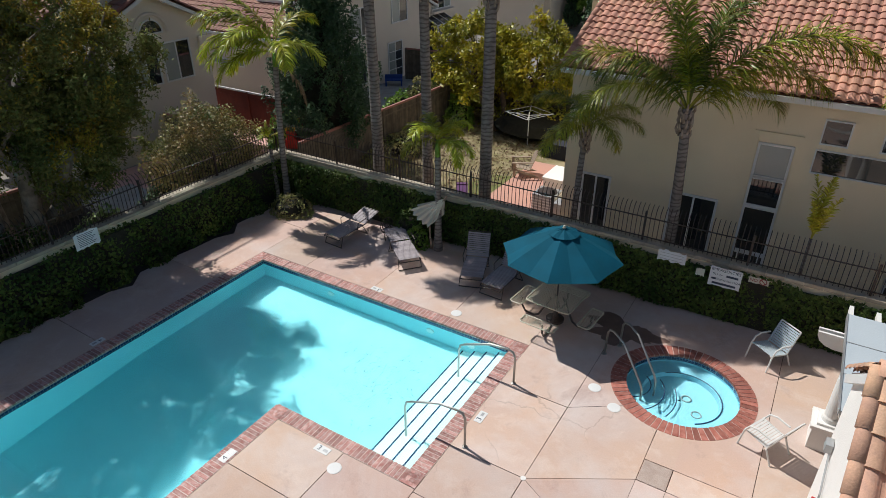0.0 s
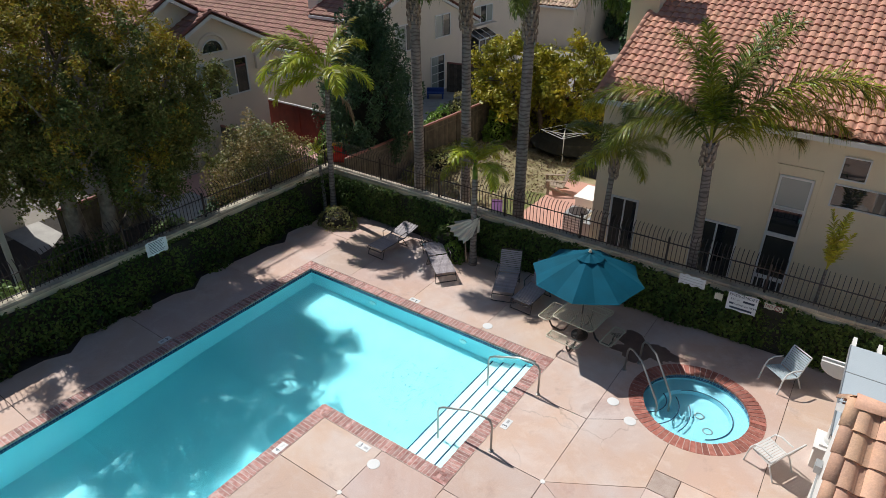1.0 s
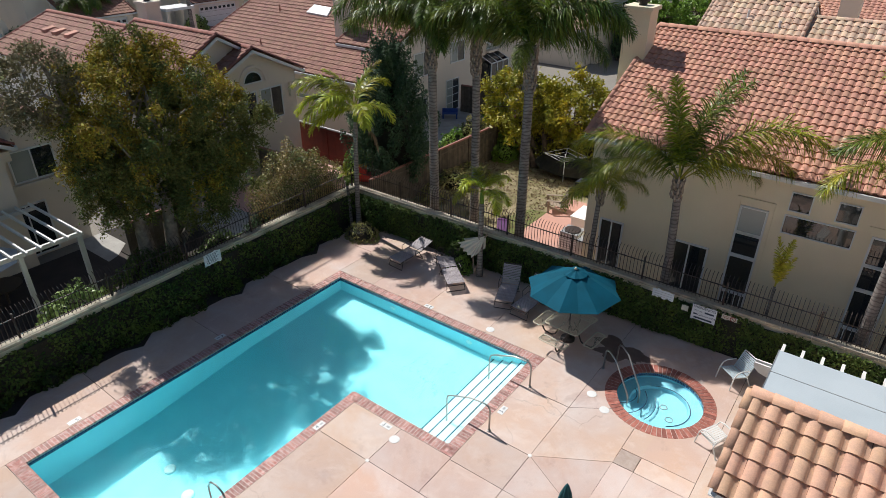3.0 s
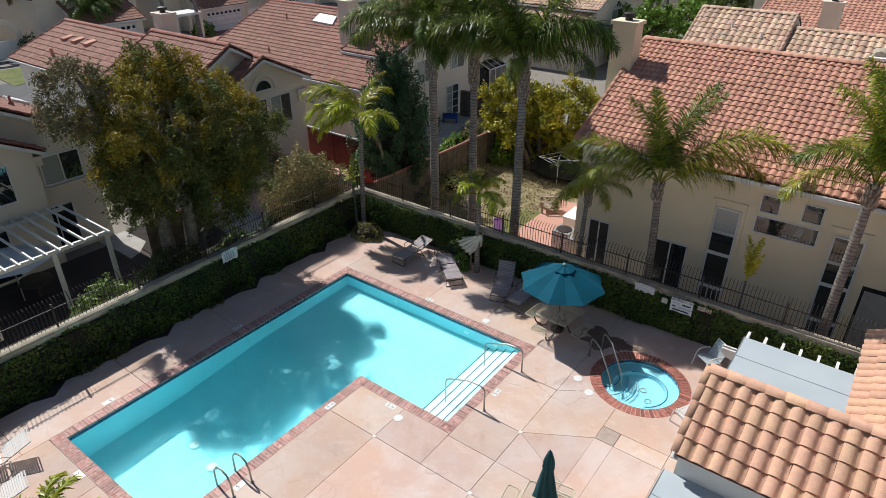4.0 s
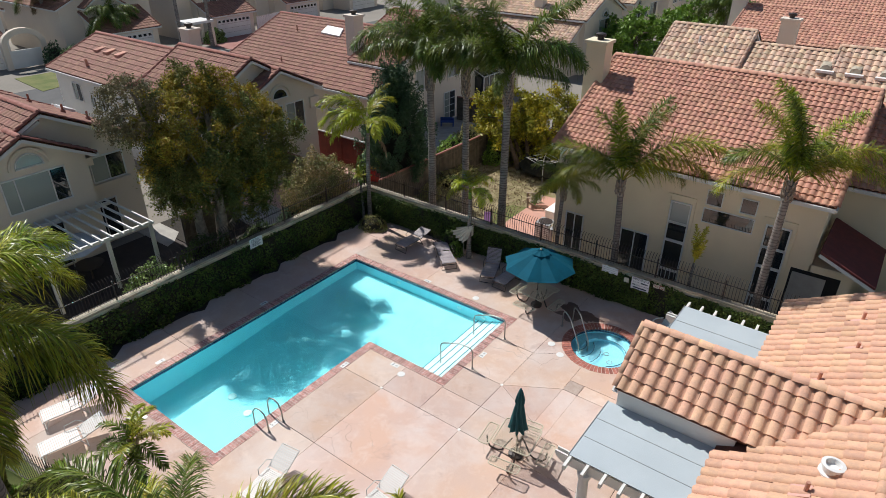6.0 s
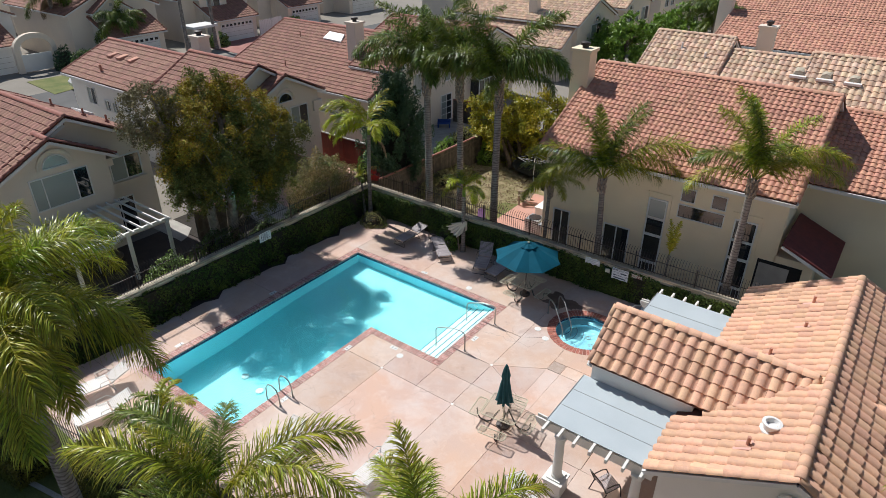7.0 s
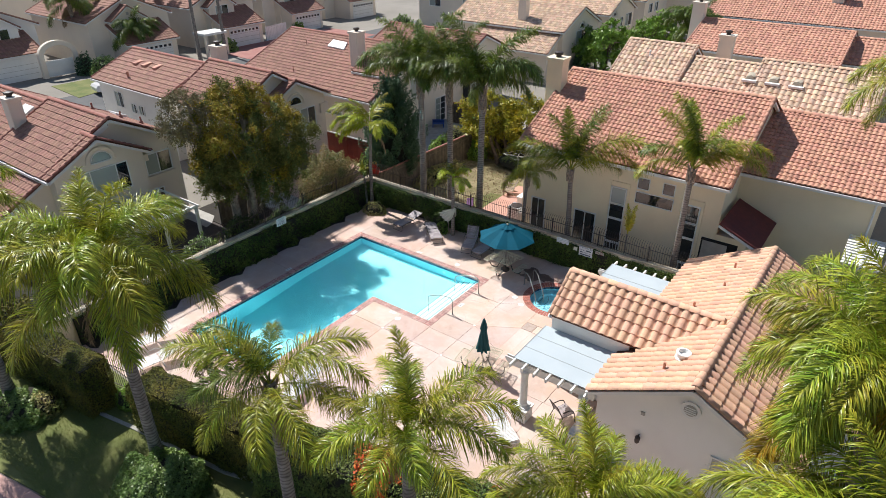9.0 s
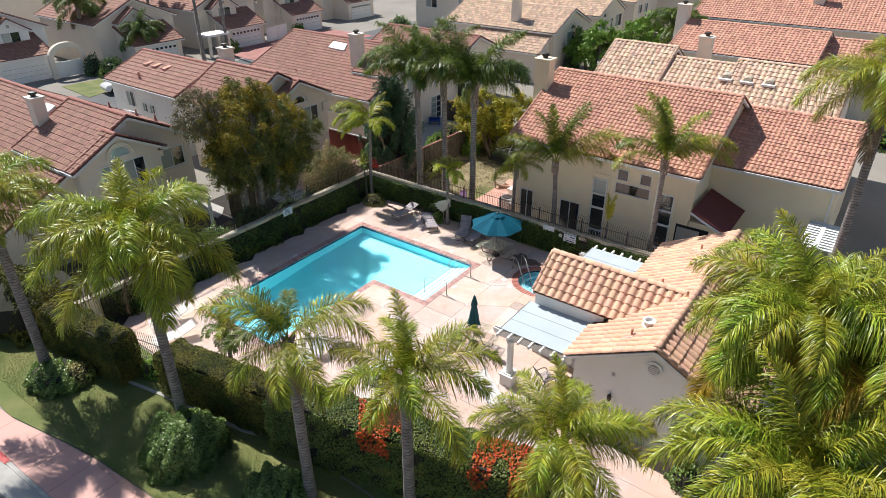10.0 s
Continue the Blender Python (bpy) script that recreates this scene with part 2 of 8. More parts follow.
BROWN_METAL = shade("brown_metal", (0.055, 0.04, 0.033), rough=0.45, var=0.2)
STRAP = shade("grey_brown_vinyl_strap", (0.40, 0.355, 0.37), rough=0.6, var=0.2, rand=0.12)
WHITE_STRAP = shade("white_vinyl_strap", (0.72, 0.71, 0.68), rough=0.5, var=0.06, rand=0.04)
PALE_BLUE = shade("pale_blue_strap", (0.47, 0.55, 0.58), rough=0.5, var=0.06, rand=0.04)
BARK_PALM = palm_bark("palm_bark")
BOOTS = shade("palm_boots", (0.43, 0.35, 0.28), (0.22, 0.165, 0.12), rough=0.95, scale=9, var=0.35, bump=0.6)
FROND = shade("palm_frond", (0.100, 0.155, 0.020), (0.165, 0.205, 0.027), rough=0.36, spec=0.36, scale=1.5, fine=9, var=0.35, rand=0.6, island=True, hue=0.026, bump=0.0, translucent=0.24)
FROND_DEEP = shade("deep_green_frond", (0.085, 0.150, 0.028), (0.16, 0.21, 0.035), rough=0.42, spec=0.25, scale=1.5, fine=9, var=0.35, rand=0.6, island=True, hue=0.026, bump=0.0, translucent=0.24)
FROND_Y = shade("yellow_palm_frond", (0.225, 0.275, 0.02), (0.36, 0.335, 0.032), rough=0.36, spec=0.36, scale=1.5, fine=9, var=0.35, rand=0.6, island=True, hue=0.026, bump=0.0, translucent=0.24)
FROND_SUN = shade("sunlit_yellow_green_frond", (0.215, 0.305, 0.024), (0.35, 0.375, 0.034), rough=0.36, spec=0.36, scale=1.5, fine=9, var=0.35, rand=0.6, island=True, hue=0.026, bump=0.0, translucent=0.24)
FROND_KING = shade("bright_palm_frond", (0.36, 0.44, 0.03), (0.46, 0.48, 0.04), rough=0.42, spec=0.35, scale=1.5, fine=9, var=0.3, rand=0.4, island=True, hue=0.02, bump=0.0, translucent=0.35)
FROND_AMBER = shade("ageing_amber_frond", (0.46, 0.29, 0.03), (0.36, 0.30, 0.035), rough=0.45, spec=0.3, scale=1.5, fine=9, var=0.35, rand=0.5, island=True, hue=0.02, bump=0.0, translucent=0.35)
FROND_YOUNG = shade("pale_yellow_frond", (0.62, 0.53, 0.05), (0.55, 0.52, 0.06), rough=0.45, spec=0.3, scale=1.5, fine=9, var=0.3, rand=0.4, island=True, hue=0.02, bump=0.0, translucent=0.3)
FROND_DEAD = shade("dry_palm_frond", (0.27, 0.19, 0.10), (0.20, 0.14, 0.08), rough=0.9, rand=0.2, bump=0.0)
PALE_BARK = shade("papery_grey_bark", (0.30, 0.255, 0.205), (0.17, 0.14, 0.11), rough=0.95, scale=5, fine=22, var=0.4, bump=0.6)
BARK = shade("tree_bark", (0.17, 0.125, 0.09), (0.09, 0.065, 0.05), rough=0.95, scale=5, fine=22, var=0.4, bump=0.6)
LEAF_TREE = shade("dusty_green_leaf", (0.092, 0.122, 0.034), (0.165, 0.170, 0.042), rough=0.7, spec=0.2, scale=0.6, fine=6, var=0.4, rand=0.45, island=True, hue=0.03, bump=0.0, translucent=0.16,
                  stain=(0.42, 0.28, 0.02), stain_scale=0.42, stain_at=0.66)
LEAF_TREE_TIP = shade("yellow_leaf", (0.24, 0.205, 0.03), (0.35, 0.262, 0.027), rough=0.65, spec=0.25, scale=0.9, fine=6, var=0.4, rand=0.45, island=True, hue=0.03, bump=0.0, translucent=0.2)
LEAF_VINE = shade("vine_leaf", (0.10, 0.16, 0.035), (0.17, 0.20, 0.045), rough=0.5, spec=0.3, scale=1.2, fine=8, var=0.4, rand=0.45, island=True, hue=0.02, bump=0.0, translucent=0.15)
LEAF_GREY = shade("grey_green_leaf", (0.17, 0.155, 0.075), (0.22, 0.18, 0.09), rough=0.7, scale=0.8, fine=6, var=0.35, rand=0.4, island=True, hue=0.02, bump=0.0, translucent=0.2)
LEAF_IVY = shade("ivy_leaf", (0.035, 0.07, 0.014), (0.095, 0.135, 0.026), rough=0.6, spec=0.2, scale=1.2, fine=8, var=0.4, rand=0.45, island=True, hue=0.015, bump=0.0, translucent=0.12)
LEAF_HEDGE = shade("hedge_leaf", (0.062, 0.082, 0.018), (0.155, 0.138, 0.03), rough=0.7, spec=0.12, scale=0.9, fine=8, var=0.4, rand=0.4, island=True, hue=0.02, bump=0.0, translucent=0.06)
LEAF_BUSH = shade("glossy_bush_leaf", (0.14, 0.225, 0.058), (0.20, 0.28, 0.078), rough=0.42, spec=0.4, scale=1.2, fine=8, var=0.4, rand=0.4, island=True, bump=0.0, translucent=0.15)
LEAF_CYPRESS = shade("cypress_foliage", (0.032, 0.078, 0.032), (0.060, 0.115, 0.042), rough=0.7, scale=1.5, var=0.4, rand=0.4, island=True, bump=0.0)
LEAF_YELLOW = shade("yellow_green_leaf", (0.44, 0.37, 0.02), (0.24, 0.25, 0.025), rough=0.5, scale=0.7, var=0.35, rand=0.4, island=True, hue=0.02, bump=0.0, translucent=0.25)
LEAF_PALE = shade("pale_bush_leaf", (0.245, 0.27, 0.075), (0.40, 0.34, 0.135), rough=0.6, scale=1.5, var=0.35, rand=0.4, island=True, hue=0.03, bump=0.0, translucent=0.2)
LEAF_RUSTY = shade("rusty_tipped_leaf", (0.135, 0.165, 0.045), (0.36, 0.265, 0.10), rough=0.6, scale=1.3, fine=9, var=0.4, rand=0.4, island=True, hue=0.02, bump=0.0, translucent=0.15)
LEAF_BRIGHT = shade("bright_green_leaf", (0.145, 0.27, 0.028), (0.21, 0.33, 0.04), rough=0.5, scale=1.0, var=0.35, rand=0.35, island=True, bump=0.0, translucent=0.2)
FLOWER = shade("red_orange_flower", (0.55, 0.06, 0.02), (0.60, 0.14, 0.02), rough=0.6, scale=5, var=0.3, rand=0.3, island=True, translucent=0.2)
# inside foliage: shade between the leaves put into a near-black colour
LEAF_CORE = shade("foliage_shade", (0.02, 0.02, 0.012), (0.03, 0.027, 0.018), rough=1.0, scale=6)
GRASS = shade("lawn_grass", (0.115, 0.165, 0.03), (0.20, 0.212, 0.058), rough=0.7, scale=0.9, fine=9, var=0.35, rand=0.3, island=True, bump=0.0, translucent=0.2)
NEAR_BLACK = shade("near_black_ground", (0.022, 0.018, 0.014), (0.035, 0.028, 0.02), rough=0.95, scale=4, fine=40, var=0.4, bump=0.4)
SOIL_GRASS = shade("lawn_soil", (0.105, 0.135, 0.034), (0.175, 0.178, 0.06), rough=0.95, scale=0.8, fine=25, var=0.35, bump=0.4)
DRY_GRASS = shade("dry_yard_grass", (0.33, 0.27, 0.16), (0.19, 0.17, 0.07), rough=0.95, scale=1.6, fine=25, var=0.35, bump=0.4)
EARTH = shade("neighbourhood_ground", (0.22, 0.20, 0.17), (0.27, 0.245, 0.21), rough=0.95, scale=0.15, fine=8, var=0.25)
ASPHALT = shade("asphalt", (0.085, 0.085, 0.085), (0.11, 0.11, 0.108), rough=0.9, scale=0.4, fine=60, var=0.2)
PINK = shade("pink_concrete", (0.62, 0.35, 0.29), (0.56, 0.33, 0.28), rough=0.8, scale=0.6, fine=25, var=0.18, rand=0.08)
PATCH = shade("patched_concrete", (0.40, 0.31, 0.26), (0.46, 0.37, 0.32), rough=0.9, scale=6, fine=40, var=0.3, bump=0.4)
# patio under the pergola: its shade put into a near-black brown
SHADED_PATIO = shade("patio_shade", (0.035, 0.026, 0.022), (0.05, 0.036, 0.03), rough=0.85, scale=2, fine=20, var=0.3)
RED_PAVE = shade("red_paving", (0.30, 0.12, 0.10), (0.36, 0.17, 0.14), rough=0.85, scale=0.6, fine=20, var=0.2)
# pale only to throw light up onto the tan house wall
BOUNCE_PAVING = shade("bounce_paving", (0.66, 0.60, 0.52), (0.58, 0.52, 0.45), rough=0.85, scale=1.2, fine=30, var=0.15, bump=0.2)
PATIO = shade("terracotta_patio", (0.55, 0.29, 0.22), (0.5, 0.28, 0.22), rough=0.8, scale=0.8, var=0.15)
KERB_RED = shade("red_kerb_paint", (0.45, 0.03, 0.03), (0.50, 0.12, 0.10), rough=0.7, scale=3)
SIGN_WHITE = shade("white_sign_sheet", (0.72, 0.74, 0.76), rough=0.5, var=0.06)
SIGN_INK = shade("dark_blue_ink", (0.03, 0.05, 0.09), rough=0.6)
SIGN_CREAM = shade("cream_sign_sheet", (0.62, 0.60, 0.50), rough=0.6)
SIGN_RED = shade("red_sign_ink", (0.30, 0.03, 0.03), rough=0.6)
BLUE_WOOD = shade("blue_painted_wood", (0.02, 0.07, 0.30), rough=0.6)
PLASTIC_RED = shade("red_plastic", (0.60, 0.02, 0.015), rough=0.4)
PLASTIC_YELLOW = shade("yellow_plastic", (0.65, 0.40, 0.02), rough=0.4)
PURPLE = shade("purple_plastic", (0.14, 0.04, 0.16), rough=0.5)
NAVY = shade("navy_canvas", (0.015, 0.02, 0.035), rough=0.8)
PALE_CANVAS = shade("pale_blue_canvas", (0.50, 0.55, 0.60), rough=0.8)
METAL_GREY = shade("galvanised_metal", (0.45, 0.46, 0.46), rough=0.45, metal=0.5, var=0.15)
MAROON = shade("maroon_awning_tile", (0.17, 0.035, 0.03), (0.13, 0.03, 0.028), rough=0.8, scale=4)
WOOD_CHAIR = shade("grey_brown_timber", (0.33, 0.26, 0.19), (0.26, 0.2, 0.15), rough=0.85, scale=5)
CAR_WHITE = shade("white_car_paint", (0.75, 0.75, 0.75), rough=0.25, coat=0.6, var=0.03)
CAR_DARK = shade("dark_car_paint", (0.03, 0.04, 0.06), rough=0.25, coat=0.6, var=0.03)
RUBBER = shade("black_rubber", (0.015, 0.015, 0.015), rough=0.85)


# ---- geometry helpers ----
class Geo:
    """Collects vertices and faces of one mesh."""

    def __init__(self):
        self.v, self.f = [], []

    def add(self, verts, faces):
        o = len(self.v)
        self.v += [tuple(p) for p in verts]
        self.f += [tuple(i + o for i in f) for f in faces]
        return self

    def box(self, x0, x1, y0, y1, z0, z1):
        return self.add([(x0, y0, z0), (x1, y0, z0), (x1, y1, z0), (x0, y1, z0), (x0, y0, z1), (x1, y0, z1), (x1, y1, z1), (x0, y1, z1)],
                        [(3, 2, 1, 0), (4, 5, 6, 7), (0, 1, 5, 4), (1, 2, 6, 5), (2, 3, 7, 6), (3, 0, 4, 7)])

    def slab(self, a, b, c, d, t):
        """A plate with corners a b c d, t thick against its normal."""
        a, b, c, d = map(Vector, (a, b, c, d))
        n = (b - a).cross(d - a).normalized() * t
        return self.add([a, b, c, d, a - n, b - n, c - n, d - n],
                        [(0, 1, 2, 3), (7, 6, 5, 4), (4, 5, 1, 0), (5, 6, 2, 1), (6, 7, 3, 2), (7, 4, 0, 3)])

    def prism(self, pts, z0, z1):
        n = len(pts)
        return self.add([(x, y, z0) for x, y in pts] + [(x, y, z1) for x, y in pts],
                        [tuple(range(n - 1, -1, -1)), tuple(range(n, 2 * n))] + [(i, (i + 1) % n, n + (i + 1) % n, n + i) for i in range(n)])

    def tube(self, pts, radii, sides=8, caps=True):
        """A round bar along pts."""
        pts = [Vector(p) for p in pts]
        if not hasattr(radii, "__len__"):
            radii = [radii] * len(pts)
        rings = []
        for i, p in enumerate(pts):
            t = (pts[min(i + 1, len(pts) - 1)] - pts[max(i - 1, 0)]).normalized()
            u = t.orthogonal().normalized() if i == 0 else (rings[-1][1] - t * rings[-1][1].dot(t)).normalized()
            rings.append((p, u, t.cross(u), radii[i]))
        vs = [p + (u * math.cos(k * math.tau / sides) + w * math.sin(k * math.tau / sides)) * r for p, u, w, r in rings for k in range(sides)]
        fs = [(i * sides + k, i * sides + (k + 1) % sides, (i + 1) * sides + (k + 1) % sides, (i + 1) * sides + k) for i in range(len(pts) - 1) for k in range(sides)]
        if caps:
            fs += [tuple(range(sides - 1, -1, -1)), tuple(range((len(pts) - 1) * sides, len(pts) * sides))]
        return self.add(vs, fs)

    def lathe(self, prof, cx=0, cy=0, sides=24, caps=True):
        """prof: (radius, z) from below to the top."""
        vs = [(cx + r * math.cos(k * math.tau / sides), cy + r * math.sin(k * math.tau / sides), z) for r, z in prof for k in range(sides)]
        fs = [(i * sides + k, i * sides + (k + 1) % sides, (i + 1) * sides + (k + 1) % sides, (i + 1) * sides + k) for i in range(len(prof) - 1) for k in range(sides)]
        if caps:
            fs += [tuple(range(sides - 1, -1, -1)), tuple(range((len(prof) - 1) * sides, len(prof) * sides))]
        return self.add(vs, fs)

    def mesh(self, name, material, smooth=False):
        me = bpy.data.meshes.new(name)
        me.from_pydata(self.v, [], self.f)
        me.materials.append(material)
        if smooth:
            me.shade_smooth()
        me.update()
        return me


def np_mesh(name, verts, faces, material):
    """verts (n,3) and quads (m,4), quickly."""
    me = bpy.data.meshes.new(name)
    verts, faces = np.asarray(verts, np.float32), np.asarray(faces, np.int32)
    me.vertices.add(len(verts))
    me.vertices.foreach_set("co", verts.ravel())
    k = faces.shape[1]
    me.loops.add(faces.size)
    me.loops.foreach_set("vertex_index", faces.ravel())
    me.polygons.add(len(faces))
    me.polygons.foreach_set("loop_start", np.arange(0, faces.size, k, dtype=np.int32))
    me.polygons.foreach_set("loop_total", np.full(len(faces), k, np.int32))
    me.materials.append(material)
    me.update(calc_edges=True)
    return me


def part(name, geo, material=None, parent=None, label="", smooth=False, kind=""):
    """Links a Geo or a ready mesh as one object under a thing or a part."""
    me = geo if isinstance(geo, bpy.types.Mesh) else geo.mesh(name, material, smooth)
    ob = new(name, me)
    if parent:
        ob.parent = parent
    return tagged(ob, label, kind=kind)


def thing(name, label, category, at=(0, 0, 0), turn=0.0, group="", kind=""):
    ob = new(name)
    ob.empty_display_size = 0.2
    ob.matrix_basis = pose(*at, 0, 0, turn)
    return tagged(ob, label, category, group, kind)


def solo(name, geo, material, label, category, kind="", group="", smooth=False):
    ob = part(name, geo, material, smooth=smooth)
    return tagged(ob, label, category, group, kind)


# ---- ground and deck ----
POOL = [(0, 0), (8.2, 0), (8.2, -4.32), (4.82, -4.32), (4.82, -11.18), (0, -11.18)]
C = 0.31                                    # width of the brick coping
SPA, SPA_R = (12.0, 0.66), 1.2
DX0, DX1, DY0, DY1 = -3.0, 24.5, -14.6, 4.1

g = Geo()
R = 420
for x0, x1, y0, y1 in ((-R, DX0, -R, R), (DX1, R, -R, R), (DX0, DX1, -R, DY0), (DX0, DX1, DY1, R)):
    g.add([(x0, y0, -0.04), (x1, y0, -0.04), (x1, y1, -0.04), (x0, y1, -0.04)], [(0, 1, 2, 3)])
solo("ground", g, EARTH, "dusty grey-brown neighbourhood ground around the houses", "ground", "structure")


def split_polys(polys, px, py, nx, ny):
    out = []
    for poly in polys:
        d = [(x - px) * nx + (y - py) * ny for x, y in poly]
        if min(d) > -0.05 or max(d) < 0.05:
            out.append(poly)
            continue
        for s in (1, -1):
            new_p = []
            for i, p in enumerate(poly):
                q, a, b = poly[(i + 1) % len(poly)], d[i] * s, d[(i + 1) % len(poly)] * s
                if a >= 0:
                    new_p.append(p)
                if a * b < 0:
                    k = a / (a - b)
                    new_p.append((p[0] + (q[0] - p[0]) * k, p[1] + (q[1] - p[1]) * k))
            out.append(new_p)
    return out


def rect(x0, x1, y0, y1):
    return [(x0, y0), (x1, y0), (x1, y1), (x0, y1)]


g = Geo()
S0, S1, T0, T1 = SPA[0] - 1.52, SPA[0] + 1.52, SPA[1] - 1.52, SPA[1] + 1.52
deck_rects = [(DX0, -C, DY0, DY1), (-C, 8.2 + C, C, DY1), (8.2 + C, S0, -4.32 - C, DY1), (S1, DX1, -4.32 - C, DY1), (S0, S1, -4.32 - C, T0), (S0, S1, T1, DY1),
              (4.82 + C, DX1, DY0, -4.32 - C), (-C, 4.82 + C, DY0, -11.18 - C)]
for x0, x1, y0, y1 in deck_rects:
    g.box(x0, x1, y0, y1, -0.12, -0.018)
deck = solo("pool_deck", g, DECK_BASE, "salmon-stained concrete pool deck with sawn joints", "deck", "structure")

polys_w = [rect(DX0, -C, DY0, DY1)]
for y in (2.1, -1.5, -5.0, -8.6, -12.2):
    polys_w = split_polys(polys_w, 0, y, 0.02, 1)
polys_n = [rect(-C, 8.2 + C, C, DY1)]
for x in (1.36, 3.75, 6.25):
    polys_n = split_polys(polys_n, x, 1, 1, 0.02)
XA, XB, XC, XD, YA, YB = 8.2 + C, 10.08, 11.86, 12.40, -4.70, -5.97


def spa_ring(a0, a1, n):
    return [(SPA[0] + 1.5 * math.cos(radians(a0 + (a1 - a0) * k / n)), SPA[1] + 1.5 * math.sin(radians(a0 + (a1 - a0) * k / n))) for k in range(n + 1)]


polys_e = [rect(XA, XB, -1.2, DY1), rect(XA, XB, -3.38, -1.2), rect(XA, XB, YA, -3.38),
           [(XB, -1.2), (XB, -3.38), (XC, -2.32), (XC, -0.83)] + spa_ring(264.6, 232, 6),
           [(XC, -0.83), (XC, -1.75), (XD, -1.75), (XD, -0.79)] + spa_ring(285, 264.6, 4)[1:-1],
           rect(XC, XD, -2.32, -1.75), rect(XC, XD, YA, -2.32), [(XB, -3.38), (XC, -4.32), (XC, -2.32)], [(XB, -3.38), (XB, YA), (XC, YA), (XC, -4.32)],
           rect(XD, 13.76, -2.32, -1.75), rect(XD, 13.76, YA, -2.32), rect(13.76, 17.4, YA, DY1),
           rect(4.82 + C, 6.86, YB, -4.32 - C), rect(6.86, XA, YB, -4.32 - C), rect(XA, XB, YB, YA), rect(XB, XC, YB, YA), rect(XC, XD, YB, YA), rect(XD, 15.0, YB, YA), rect(15.0, DX1, YB, YA)]
polys_s = [rect(4.82 + C, DX1, DY0, YB)]
for p in ((6.86, 0, 1, 0), (10.12, 0, 1, 0), (12.26, 0, 1, 0), (14.95, 0, 1, 0), (17.0, 0, 1, 0), (0, -9.08, 0, 1), (0, -12.3, 0, 1)):
    polys_s = split_polys(polys_s, *p)
polys_s += split_polys([rect(-C, 4.82 + C, DY0, -11.18 - C)], 2.3, 0, 1, 0)


def panel(poly):
    cx, cy = sum(p[0] for p in poly) / len(poly), sum(p[1] for p in poly) / len(poly)
    pts = []
    for x, y in poly:
        d = math.hypot(x - cx, y - cy)
        k = 1 - 0.011 / max(d, 0.05)
        pts.append((cx + (x - cx) * k, cy + (y - cy) * k))
    part("concrete_panel", Geo().prism(pts, -0.03, 0.0), DECK, deck)


for poly in polys_w + polys_n + polys_e + polys_s:
    panel(poly)
# the panel round the spa, cut to its brick ring
g = Geo()
NS = 72
ring_in, ring_out = spa_ring(-75, 232, NS), []
corners = [(13.75, -1.74), (13.75, DY1), (XB + 0.01, DY1)]
for k in range(NS + 1):
    a = radians(-80.6 + 304.6 * k / NS)
    c, w = math.cos(a), math.sin(a)
    q = min((1.75 if c > 0 else 1.91) / max(abs(c), 1e-6), ((DY1 - SPA[1]) if w > 0 else 2.40) / max(abs(w), 1e-6))
    x, y = SPA[0] + q * c, SPA[1] + q * w
    near = min(corners, key=lambda p: math.hypot(p[0] - x, p[1] - y))
    ring_out.append(near if math.hypot(near[0] - x, near[1] - y) < 0.09 else (x, y))
n = NS + 1
g.add([(x, y, 0) for x, y in ring_in] + [(x, y, 0) for x, y in ring_out] + [(x, y, -0.1) for x, y in ring_out],
      [(k, n + k, n + k + 1, k + 1) for k in range(NS)] + [(n + k, 2 * n + k, 2 * n + k + 1, n + k + 1) for k in range(NS)])
part("concrete_panel", g, DECK, deck)

# wet patch between table and spa
random.seed(4)
pts = []
for k in range(52):
    t = k * math.tau / 52
    r = 1 + 0.25 * math.sin(3 * t + 1) + 0.16 * math.sin(7 * t) + 0.14 * random.uniform(-1, 1)
    pts.append((10.25 + 0.85 * r * math.cos(t), 2.05 + 0.5 * r * math.sin(t)))
solo("water_puddle", Geo().prism(pts, 0.0, 0.004), WET, "dark wet stain of spilled water on the deck", "puddle")

solo("repair_patch", Geo().prism([(11.875, -2.305), (12.385, -2.305), (12.385, -1.765), (11.875, -1.765)], 0.0, 0.004), PATCH, "rough grey-brown square repair patch in the deck", "deck patch", "structure")

# ---- pool ----
pool = thing("swimming_pool", "L-shaped swimming pool with brick coping and clear turquoise water", "pool", kind="structure")
WZ = -0.13


def floor_z(y):
    return float(np.interp(-y, [0, 4.3, 7.8, 11.2], [-1.0, -1.1, -1.6, -1.7]))


